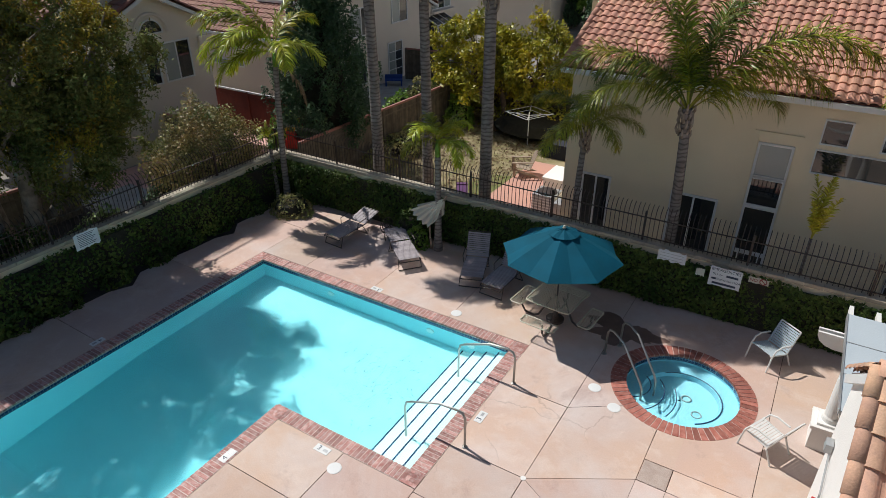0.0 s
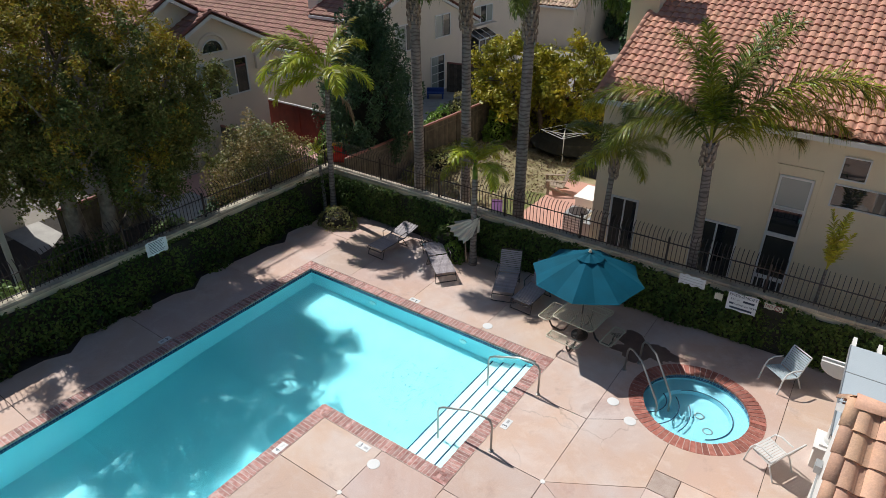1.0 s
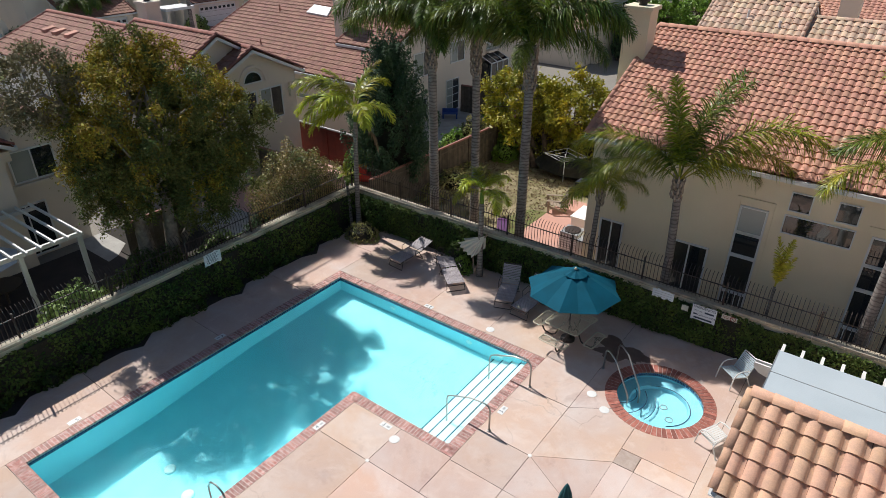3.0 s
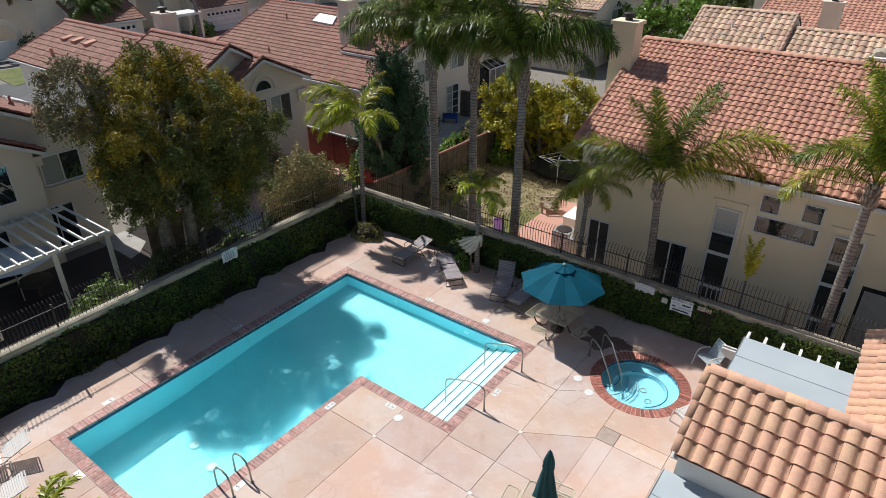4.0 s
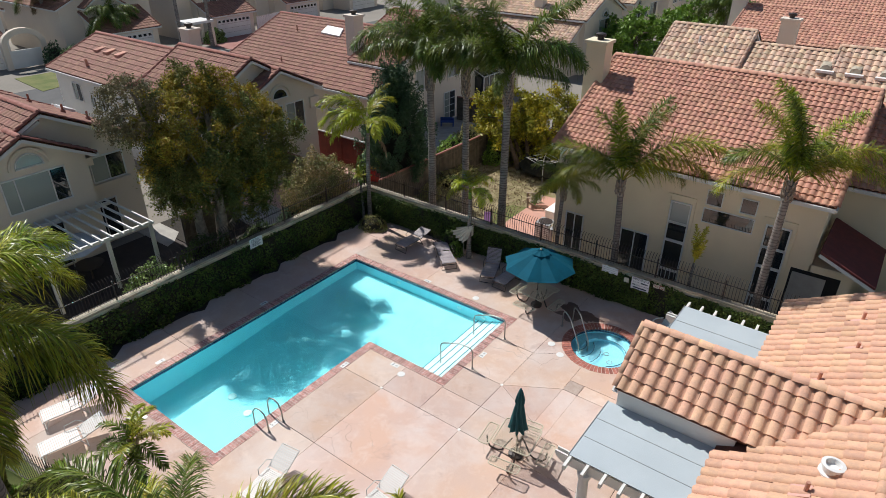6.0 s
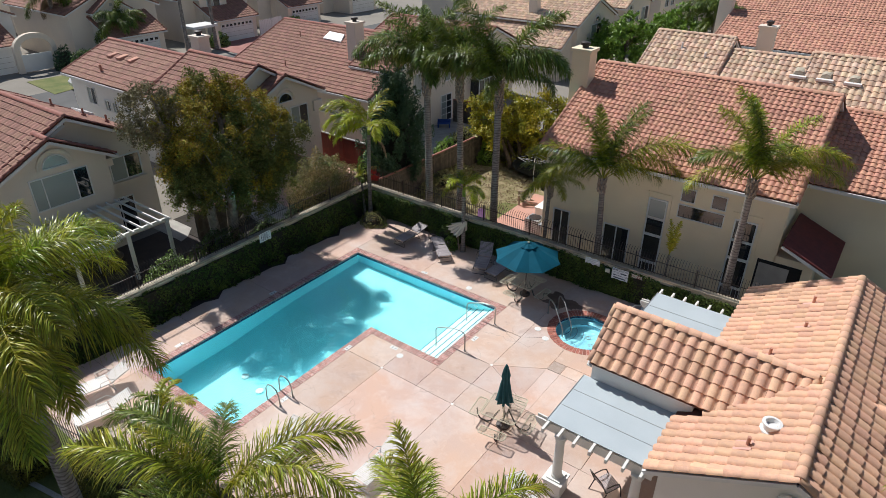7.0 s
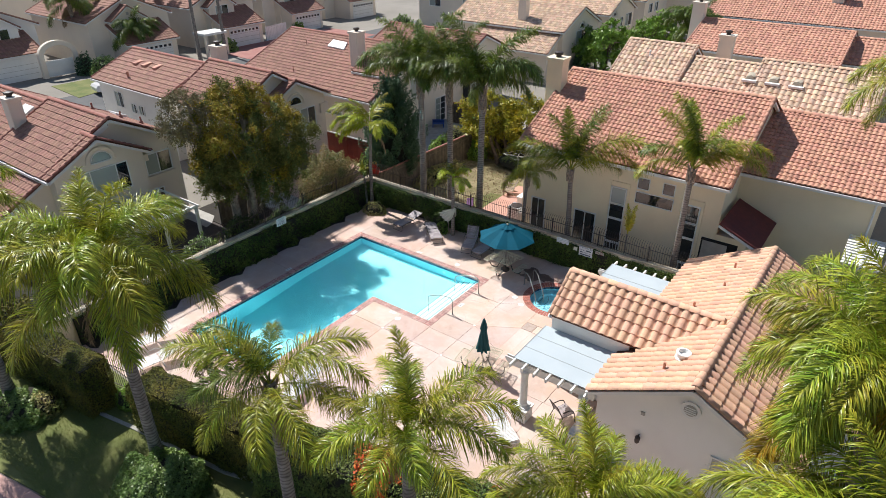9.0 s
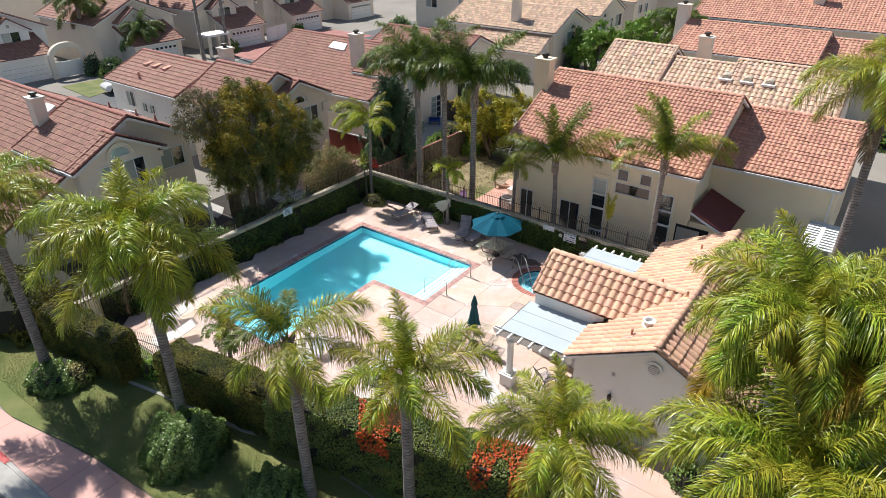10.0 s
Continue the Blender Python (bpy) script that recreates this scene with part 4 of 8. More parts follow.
def sign(name, label, at, w, h, turn, lean=0.0, sheet=None, rag=0.0, seed=1):
    """A thin sheet standing on a wall; its face looks along local -y."""
    t = thing(name, label, "sign")
    t.matrix_basis = pose(*at, 0, lean, turn)
    rnd = random.Random(seed)
    pts = [(-w / 2, -h / 2), (w / 2, -h / 2), (w / 2, h / 2), (-w / 2, h / 2)]
    if rag:
        top = [(w / 2 - w * k / 12, h / 2 - rnd.uniform(0, rag)) for k in range(13)]
        bot = [(-w / 2 + w * k / 12, -h / 2 + rnd.uniform(0, rag)) for k in range(13)]
        pts = bot + top
    n = len(pts)
    g = Geo().add([(x, 0, z) for x, z in pts] + [(x, 0.012, z) for x, z in pts],
                  [tuple(range(n)), tuple(range(2 * n - 1, n - 1, -1))] + [(i, n + i, n + (i + 1) % n, (i + 1) % n) for i in range(n)])
    part("sheet", g, sheet or SIGN_WHITE, t)
    return t


def ink_bar(t, x0, x1, z0, z1, material=None):
    part("ink_bar", Geo().box(x0, x1, -0.003, 0.0, z0, z1), material or SIGN_INK, t)


s = sign("notice_sign", "faded white notice sheet half covered by ivy", (10.80, 3.53, 1.56), 0.68, 0.34, 0, sheet=SIGN_WHITE, rag=0.06)
for z in (0.06, -0.02, -0.1):
    ink_bar(s, -0.28, 0.28, z, z + 0.012, METAL_GREY)
s = sign("notice_sign", "small cream notice sheet half hidden by ivy", (11.52, 3.54, 1.34), 0.2, 0.24, 0, sheet=SIGN_CREAM, rag=0.05, seed=3)
s = sign("emergency_sign", "white emergency notice with dark blue lettering on the ivy wall", (12.1, 3.5, 1.36), 0.72, 0.54, 0, rag=0.03, seed=4)
text_part("EMERGENCIES", 0.105, s, SIGN_INK, (0, -0.004, 0.19), 0, 90)
text_part("911 or", 0.085, s, SIGN_INK, (-0.17, -0.004, 0.065), 0, 90)
ink_bar(s, 0.02, 0.29, 0.035, 0.09)
text_part("Collection HOA", 0.08, s, SIGN_INK, (0.09, -0.004, -0.06), 0, 90)
ink_bar(s, -0.30, -0.19, -0.085, -0.035)
ink_bar(s, -0.27, 0.27, -0.205, -0.15)
s = sign("no_diving_sign", "cream sign with red lettering and a crossed ring", (12.82, 3.53, 1.50), 0.44, 0.18, 0, sheet=SIGN_CREAM, rag=0.03, seed=5)
text_part("NO", 0.11, s, SIGN_RED, (-0.11, -0.004, 0.0), 0, 90)
part("crossed_ring", Geo().tube([(0.1 + 0.075 * math.cos(k * math.tau / 16), -0.004, 0.075 * math.sin(k * math.tau / 16)) for k in range(17)], 0.01, 5).tube([(0.05, -0.004, 0.05), (0.15, -0.004, -0.05)], 0.01, 5), SIGN_RED, s)
s = sign("pool_rules_sign", "white pool rules sheet with small unreadable lines, half in ivy", (-2.32, -3.6, 1.66), 0.66, 0.5, 90, rag=0.06, seed=6)
for k in range(8):
    ink_bar(s, -0.24, 0.24 - 0.05 * (k % 3), 0.16 - k * 0.045, 0.175 - k * 0.045, SIGN_INK)


# ---- deck furniture ----
def chaise(label, at, turn, back_deg, frame_mat, strap_mat, group, strap_w=0.045):
    """A strap chaise longue: foot at local -y, back raised at +y."""
    t = thing("chaise_longue", label, "lounge chair", at, turn, group)
    W, H, LB = 0.31, 0.34, 0.72
    a = radians(back_deg)
    bx, bz = math.cos(a) * LB, math.sin(a) * LB
    for x in (-W, W):
        part("side_rail", Geo().tube([(x, -0.62, H - 0.06), (x, -0.5, H), (x, 0.62, H + 0.02)], 0.016, 7), frame_mat, t)
        part("back_rail", Geo().tube([(x, 0.55, H + 0.02), (x, 0.55 + bx, H + 0.02 + bz)], 0.016, 7), frame_mat, t)
        part("arm", Geo().tube([(x * 1.12, 0.18, H), (x * 1.18, 0.2, H + 0.2), (x * 1.18, 0.55, H + 0.24), (x * 1.1, 0.72, H + 0.1)], 0.013, 6), frame_mat, t)
    part("foot_bar", Geo().tube([(-W, -0.62, H - 0.06), (W, -0.62, H - 0.06)], 0.016, 7), frame_mat, t)
    part("head_bar", Geo().tube([(-W, 0.55 + bx, H + 0.02 + bz), (W, 0.55 + bx, H + 0.02 + bz)], 0.016, 7), frame_mat, t)
    for y0, y1 in ((-0.45, -0.58), (0.45, 0.62)):
        part("leg", Geo().tube([(-W, y0, H), (-W - 0.03, y1, 0.02), (W + 0.03, y1, 0.02), (W, y0, H)], 0.015, 7), frame_mat, t)
    me = Geo().box(-W - 0.01, W + 0.01, -strap_w / 2, strap_w / 2, -0.003, 0.004).mesh("strap", strap_mat)
    n = int(1.1 / (strap_w + 0.012))
    for k in range(n):
        y = -0.56 + k * (strap_w + 0.012)
        part("strap", me, parent=t).matrix_basis = pose(0, y, H + 0.016 + 0.01 * (y + 0.5))
    n = int(LB / (strap_w + 0.012))
    for k in range(n):
        s = 0.03 + k * (strap_w + 0.012)
        part("strap", me, parent=t).matrix_basis = pose(0, 0.55 + math.cos(a) * s - math.sin(a) * 0.016, H + 0.02 + math.sin(a) * s + 0.016, back_deg, 0, 0)
    return t


def strap_chair(label, at, turn, frame_mat, strap_mat, group):
    """A low pool armchair with horizontal straps; it faces local -y."""
    t = thing("pool_chair", label, "chair", at, turn, group)
    W, H = 0.27, 0.38
    a = radians(66)
    for x in (-W, W):
        part("front_leg", Geo().tube([(x * 1.15, -0.34, 0.0), (x * 1.13, -0.28, 0.40), (x * 1.13, -0.2, 0.56), (x * 1.13, -0.05, 0.61), (x * 1.12, 0.22, 0.58)], 0.019, 8), frame_mat, t)
        part("back_leg", Geo().tube([(x * 1.1, 0.36, 0.0), (x * 1.1, 0.2, H - 0.06)], 0.018, 8), frame_mat, t)
        part("seat_rail", Geo().tube([(x, -0.30, H + 0.03), (x, 0.2, H - 0.05)], 0.017, 8), frame_mat, t)
        part("back_rail", Geo().tube([(x, 0.2, H - 0.05), (x, 0.2 + 0.6 * math.cos(a), H - 0.05 + 0.6 * math.sin(a))], 0.017, 8), frame_mat, t)
    part("top_rail", Geo().tube([(-W, 0.2 + 0.6 * math.cos(a), H - 0.05 + 0.6 * math.sin(a)), (W, 0.2 + 0.6 * math.cos(a), H - 0.05 + 0.6 * math.sin(a))], 0.017, 8), frame_mat, t)
    me = Geo().box(-W - 0.01, W + 0.01, -0.021, 0.021, -0.003, 0.004).mesh("strap", strap_mat)
    for k in range(9):
        part("strap", me, parent=t).matrix_basis = pose(0, -0.27 + 0.054 * k, H + 0.042 - 0.0086 * k, -9, 0, 0)
    for k in range(10):
        s = 0.06 + 0.054 * k
        part("strap", me, parent=t).matrix_basis = pose(0, 0.2 + math.cos(a) * s - 0.018, H - 0.05 + math.sin(a) * s + 0.008, 66, 0, 0)
    return t


def mesh_top(t, name, x0, x1, y0, y1, z, material, gap=0.05):
    """An open wire-mesh panel with a rounded rim."""
    r = 0.10
    rim = []
    for cx_, cy_, a0 in ((x1 - r, y1 - r, 0), (x0 + r, y1 - r, 90), (x0 + r, y0 + r, 180), (x1 - r, y0 + r, 270)):
        rim += [(cx_ + r * math.cos(radians(a0 + k * 22.5)), cy_ + r * math.sin(radians(a0 + k * 22.5)), z) for k in range(5)]
    top = part(name, Geo().tube(rim + rim[:1], 0.020, 6), material, t)
    g = Geo()
    y = y0 + gap
    while y < y1 - 0.02:
        g.box(x0 + 0.01, x1 - 0.01, y - 0.0022, y + 0.0022, z - 0.006, z)
        y += gap * 0.72
    x = x0 + gap
    while x < x1 - 0.02:
        g.box(x - 0.002, x + 0.002, y0 + 0.01, y1 - 0.01, z - 0.011, z - 0.005)
        x += gap * 0.72
    part("wire_mesh", g, material, top)
    return top


def picnic_table(label, at, turn, material):
    t = thing("picnic_table", label, "table", at, turn, "picnic tables")
    mesh_top(t, "tabletop", -0.58, 0.58, -0.58, 0.58, 0.75, material)
    for k in range(4):
        a = radians(90 * k)
        c, s = math.cos(a), math.sin(a)
        def rot(x, y, z):
            return (c * x - s * y, s * x + c * y, z)
        seat = part("seat", Geo().tube([rot(x, y, 0.45) for x, y in ((0.80, -0.38), (0.76, -0.42), (0.80, -0.45), (1.03, -0.45), (1.08, -0.40), (1.08, 0.40), (1.03, 0.45), (0.80, 0.45), (0.76, 0.40), (0.76, -0.40))], 0.018, 6), material, t)
        g = Geo()
        for j in range(8):
            x = 0.785 + j * 0.04
            p, q = rot(x, -0.43, 0.447), rot(x, 0.43, 0.447)
            g.tube([p, q], 0.004, 4)
        for j in range(18):
            y = -0.41 + j * 0.048
            g.tube([rot(0.77, y, 0.44), rot(1.07, y, 0.44)], 0.003, 4)
        part("wire_mesh", g, material, seat)
        part("leg", Geo().tube([rot(0.12, 0.1, 0.70), rot(0.3, 0.1, 0.35), rot(0.42, 0.1, 0.10), rot(0.55, 0.1, 0.03), rot(0.8, 0.1, 0.05), rot(0.9, 0.1, 0.2), rot(0.92, 0.1, 0.44)], 0.027, 7), BROWN_METAL, t)
    return t


def open_umbrella(label, at):
    t = thing("market_umbrella", label, "umbrella", at)
    part("pole", Geo().tube([(0, 0, 0.02), (0, 0, 2.56)], 0.02, 10), BROWN_METAL, t)
    part("base", Geo().lathe([(0.23, 0.0), (0.23, 0.06), (0.08, 0.10), (0.04, 0.28)], 0, 0, 20), BROWN_METAL, t)
    part("finial", Geo().lathe([(0.02, 2.58), (0.045, 2.63), (0.03, 2.68), (0.005, 2.70)], 0, 0, 12), CREAM_METAL, t)
    g, n = Geo(), 8
    rings = []
    for r, z in ((0.03, 2.56), (0.3, 2.49), (0.62, 2.35), (1.0, 2.17), (1.25, 2.045), (1.46, 1.93)):
        ring_ = []
        for k in range(n * 4):
            a = math.tau * k / (n * 4)
            fr = abs(((k / 4.0) % 1) - 0.5) * 2       # 1 on a rib, 0 half-way
            phi = (1 - fr) * math.tau / 16
            chord = math.cos(math.tau / 16) / math.cos(math.tau / 16 - phi)
            rr = r * chord * (1 - 0.035 * (1 - fr))
            sag = (1 - fr) * 0.03 * r
            ring_.append((rr * math.cos(a + 0.17), rr * math.sin(a + 0.17), z - sag))
        rings.append(ring_)
    m = n * 4
    g.add([p for q in rings for p in q], [(i * m + k, i * m + (k + 1) % m, (i + 1) * m + (k + 1) % m, (i + 1) * m + k) for i in range(len(rings) - 1) for k in range(m)])
    can = part("canopy", g, TEAL, t, "teal canvas canopy in eight panels")
    v = Geo()
    rr = []
    for r, z in ((0.02, 2.60), (0.2, 2.55), (0.36, 2.485)):
        rr.append([(r * (1 + 0.07 * (k % 2)) * math.cos(math.tau * k / 16), r * (1 + 0.07 * (k % 2)) * math.sin(math.tau * k / 16), z + 0.02 * (k % 2)) for k in range(16)])
    v.add([p for q in rr for p in q], [(i * 16 + k, i * 16 + (k + 1) % 16, (i + 1) * 16 + (k + 1) % 16, (i + 1) * 16 + k) for i in range(2) for k in range(16)])
    part("vent", v, TEAL, can)
    for k in range(8):
        a = math.tau * k / 8 + 0.17
        part("rib", Geo().tube([(0.03 * math.cos(a), 0.03 * math.sin(a), 2.52), (1.45 * math.cos(a), 1.45 * math.sin(a), 1.915)], 0.011, 5), BROWN_METAL, t)
    return t


def closed_umbrella(label, at):
    t = thing("market_umbrella", label, "umbrella", at)
    part("pole", Geo().tube([(0, 0, 0.02), (0, 0, 2.5)], 0.02, 10), CREAM_METAL, t)
    part("base", Geo().lathe([(0.23, 0.0), (0.23, 0.06), (0.08, 0.10), (0.04, 0.28)], 0, 0, 20), BROWN_METAL, t)
    g, m = Geo(), 32
    rings = []
    for r, z, f in ((0.012, 2.60, 0), (0.05, 2.52, 0.1), (0.10, 2.30, 0.25), (0.12, 2.12, 0.3), (0.105, 2.02, 0.2), (0.14, 1.75, 0.32), (0.175, 1.45, 0.36), (0.20, 1.22, 0.4), (0.215, 1.06, 0.45)):
        rings.append([(r * (1 + f * math.cos(8 * math.tau * k / m + z * 3)) * math.cos(math.tau * k / m), r * (1 + f * math.cos(8 * math.tau * k / m + z * 3)) * math.sin(math.tau * k / m), z + 0.03 * f * math.sin(5 * math.tau * k / m)) for k in range(m)])
    g.add([p for q in rings for p in q], [(i * m + k, i * m + (k + 1) % m, (i + 1) * m + (k + 1) % m, (i + 1) * m + k) for i in range(len(rings) - 1) for k in range(m)])
    part("folded_canopy", g, DARK_TEAL, t, "dark teal canvas folded down", smooth=True)
    part("strap", Geo().lathe([(0.118, 2.0), (0.118, 2.05)], 0, 0, 16, False), DARK_TEAL, t)
    return t


picnic_table("square cream wire-mesh picnic table with four attached seats", (8.64, 1.57, 0), -4.5, CREAM_METAL)
open_umbrella("open teal market umbrella over the picnic table", (8.62, 1.62, 0))
picnic_table("square cream wire-mesh picnic table with four attached seats", (12.08, -5.78, 0), 8, CREAM_METAL)
closed_umbrella("folded dark teal market umbrella through the picnic table", (12.08, -5.78, 0))

DK = "dark strap chaises"
chaise("brown metal chaise longue with grey vinyl straps", (1.30, 2.3, 0), -4, 14, BROWN_METAL, STRAP, DK)
chaise("brown metal chaise longue with grey straps beside the leaning umbrella", (3.64, 2.15, 0), 50, 9, BROWN_METAL, STRAP, DK)
chaise("brown metal chaise longue with its back raised steeply", (5.86, 2.38, 0), 20, 62, BROWN_METAL, STRAP, DK)
chaise("brown metal chaise longue with grey straps beside the umbrella", (6.76, 2.28, 0), -3, 60, BROWN_METAL, STRAP, DK)
strap_chair("pale blue-grey strap armchair with a white frame", (13.45, 2.65, 0), -38, WHITE_STRAP, PALE_BLUE, "white pool chairs")
strap_chair("white strap armchair beside the spa rim", (13.75, -0.28, 0), -118, WHITE_STRAP, WHITE_STRAP, "white pool chairs")
strap_chair("brown strap armchair in the pergola's shade", (15.95, -6.3, 0), 150, BROWN_METAL, STRAP, "brown pool chairs")
strap_chair("brown strap armchair behind the flowering hedge", (17.2, -10.6, 0), 120, BROWN_METAL, STRAP, "brown pool chairs")
WL = "white strap chaises"
chaise("white strap chaise longue with its back raised", (-0.4, -13.1, 0), -14, 24, WHITE_STRAP, WHITE_STRAP, WL)
chaise("white strap chaise longue beside another", (1.0, -13.8, 0), -14, 18, WHITE_STRAP, WHITE_STRAP, WL)
chaise("white strap chaise longue lying flat near the pergola", (14.7, -8.38, 0), 57, 14, WHITE_STRAP, WHITE_STRAP, WL)
chaise("white strap chaise longue behind the palms", (7.15, -11.2, 0), 8, 26, WHITE_STRAP, WHITE_STRAP, WL)
chaise("white strap chaise longue behind the palms", (10.05, -9.95, 0), -2, 26, WHITE_STRAP, WHITE_STRAP, WL)

# round side table on its edge, by the dark chaises
t = thing("side_table", "small round dark metal side table tipped on edge", "table", (2.35, 3.05, 0))
for r in (0.08, 0.16, 0.25):
    part("table_ring", Geo().tube([(0.05 * math.cos(k * math.tau / 20), r * math.cos(k * math.tau / 20), 0.42 + r * math.sin(k * math.tau / 20)) for k in range(21)], 0.014, 5), BROWN_METAL, t)
for k in range(8):
    a = k * math.tau / 8
    part("spoke", Geo().tube([(0, 0.05 * math.cos(a), 0.42 + 0.05 * math.sin(a)), (0.0, 0.25 * math.cos(a), 0.42 + 0.25 * math.sin(a))], 0.010, 5), BROWN_METAL, t)
for y in (-0.18, 0.18):
    part("leg", Geo().tube([(0, y, 0.3), (0.12, y * 1.4, 0.0)], 0.012, 6), BROWN_METAL, t)

# cream umbrella, half folded, leaning against the wall palm
t = thing("leaning_umbrella", "cream canvas umbrella half folded, leaning beside the palm", "umbrella", (3.93, 3.13, 0))
part("pole", Geo().tube([(0.0, 0.0, 0.0), (-0.04, 0.0, 0.9), (0.2, 0.02, 1.35), (0.5, 0.02, 1.8)], 0.025, 8), WOOD_CHAIR, t)
rim = [(-0.64, 1.23), (-0.51, 1.08), (-0.36, 0.96), (-0.18, 0.86), (0.0, 0.79), (0.17, 0.95), (0.34, 1.14)]
for side, y0 in ((-1, -0.12), (1, 0.16)):
    g = Geo()
    fold = []
    for k in range(13):
        i, f = divmod(k, 2)
        x, z = rim[i] if not f else [(p + q) / 2 for p, q in zip(rim[i], rim[i + 1])]
        if f:
            x, z = x + 0.05 * (0.48 - x), z + 0.05 * (1.77 - z)
        fold.append((x, y0 + side * (0.0 if f else 0.07), z))
    apex = (0.48, 0.02, 1.78)
    mids = [tuple(p[j] * 0.5 + apex[j] * 0.5 for j in range(3)) for p in fold]
    n = len(fold)
    g.add(fold + mids + [apex], [(k, k + 1, n + k + 1, n + k) for k in range(n - 1)] + [(n + k, n + k + 1, 2 * n) for k in range(n - 1)])
    part("canopy_panel", g, CREAM_CANVAS, t)
part("ferrule", Geo().tube([(0.46, 0.02, 1.75), (0.55, 0.02, 1.88)], 0.03, 8), WOOD_CHAIR, t)


# ---- roofs ----
TS = np.array([0.0, 0.07, 0.20, 0.38, 0.56, 0.69, 0.77, 1.0])
TH = np.array([0.004, 0.040, 0.066, 0.076, 0.066, 0.040, 0.006, 0.0])


def tile_points(tw, tl, rise=1.0):
    """One S-shaped clay tile in its own u, v, n: lower edge at v = 0, raised; a lip closes the front."""
    hs = TH * rise
    low = [(s * tw, 0.0, h + 0.044) for s, h in zip(TS, hs)]
    up = [(s * tw, tl * 1.12, h + 0.002) for s, h in zip(TS, hs)]
    lip = [(s * tw, 0.0, h - 0.012) for s, h in zip(TS, hs)]
    n = len(TS)
    faces = [(i, i + 1, n + i + 1, n + i) for i in range(n - 1)] + [(3 * n + i, 3 * n + i + 1, 2 * n + i + 1, 2 * n + i) for i in range(n - 1)]
    return np.array(low + up + low + lip), np.array(faces)


def roof_plane(eave_a, eave_b, ridge_a):
    """Axes of a slope: origin, u along the eave, v up the slope, n out."""
    o, e, r = Vector(eave_a), Vector(eave_b), Vector(ridge_a)
    u = (e - o).normalized()
    v = (r - o) - u * (r - o).dot(u)
    length = v.length
    v.normalize()
    n = u.cross(v)
    if n.z < 0:
        n = -n
    return o, u, v, n, (e - o).length, length


def tile_slope(parent, eave_a, eave_b, ridge_a, joined_mat, single_mat=None, tw=0.30, tl=0.36, keep=None, singles=0, seed=1, near=None):
    """Covers a rectangular slope with tiles: the nearest ones as objects, the rest as one mesh."""
    o, u, v, n, W, Lg = roof_plane(eave_a, eave_b, ridge_a)
    rng = np.random.default_rng(seed)
    nu, nv = max(1, round(W / tw)), max(1, round(Lg / tl))
    tw, tl = W / nu, Lg / nv
    rise = 1.0 if joined_mat is CLAY_J else 0.8 if joined_mat is SAND_TILE_J else 0.45 if joined_mat is BROWN_TILE_J else 0.6
    pts, faces = tile_points(tw, tl, rise)
    B = np.array([u, v, n])
    cells = []
    for j in range(nv):
        for i in range(nu):
            c = np.array(o) + B[0] * ((i + 0.5) * tw) + B[1] * ((j + 0.5) * tl)
            if keep is None or keep(c):
                cells.append((i, j, c))
    single = []
    if singles:
        order = sorted(range(len(cells)), key=lambda k: float(np.linalg.norm(cells[k][2] - np.array(near))))
        single = set(order[:singles])
        me = np_mesh("roof_tile", pts, faces, single_mat)
        me.shade_smooth()
        for k in order[:singles]:
            i, j, c = cells[k]
            ob = part("roof_tile", me, parent=parent)
            w = o + u * (i * tw) + v * (j * tl) + n * float(rng.uniform(0, 0.006))
            m = Matrix((u, v, n)).transposed().to_4x4()
            m.translation = w
            ob.matrix_basis = m @ Matrix.Rotation(float(rng.normal(0, 0.012)), 4, "Z")
    rest = [cells[k] for k in range(len(cells)) if k not in single]
    if rest:
        base = np.array([[i * tw, j * tl, 0.0] for i, j, _ in rest])
        base[:, 2] = rng.uniform(0, 0.008, len(rest))
        allp = (pts[None] + base[:, None] + rng.normal(0, 0.004, (len(rest), 1, 3))).reshape(-1, 3) @ B + np.array(o)
        allf = (faces[None] + (np.arange(len(rest)) * len(pts))[:, None, None]).reshape(-1, 4)
        me = np_mesh("roof_tiles", allp, allf, joined_mat)
        me.shade_smooth()
        part("roof_tiles", me, parent=parent, kind="stuff")


def ridge_caps(parent, p0, p1, material, r=0.11, seg=0.38, single=False):
    """Half-round cap tiles along a ridge or rake."""
    p0, p1 = Vector(p0), Vector(p1)
    d = p1 - p0
    n = max(1, round(d.length / seg))
    st = d.length / n
    d.normalize()
    side = d.cross(Vector((0, 0, 1))).normalized()
    up = side.cross(d)
    def ringp(s, rr, lift):
        return [p0 * 0 + d * s + side * (rr * math.cos(math.pi * k / 6)) + up * (rr * math.sin(math.pi * k / 6) * 0.85 + lift) for k in range(7)]
    vs = ringp(0, r * 1.08, 0.0) + ringp(st * 1.06, r * 0.92, 0.0) + ringp(0, r * 0.9, -0.02)
    fs = [(k, k + 1, 8 + k, 7 + k) for k in range(6)] + [(14 + k, 15 + k, k + 1, k) for k in range(6)]
    if single:
        me = Geo().add(vs, fs).mesh("ridge_tile", material, True)
        for k in range(n):
            part("ridge_tile", me, parent=parent).location = p0 + d * (k * st)
    else:
        g = Geo()
        for k in range(n):
            g.add([p + p0 + d * (k * st) for p in vs], fs)
        part("ridge_tiles", g, material, parent, smooth=True, kind="stuff")


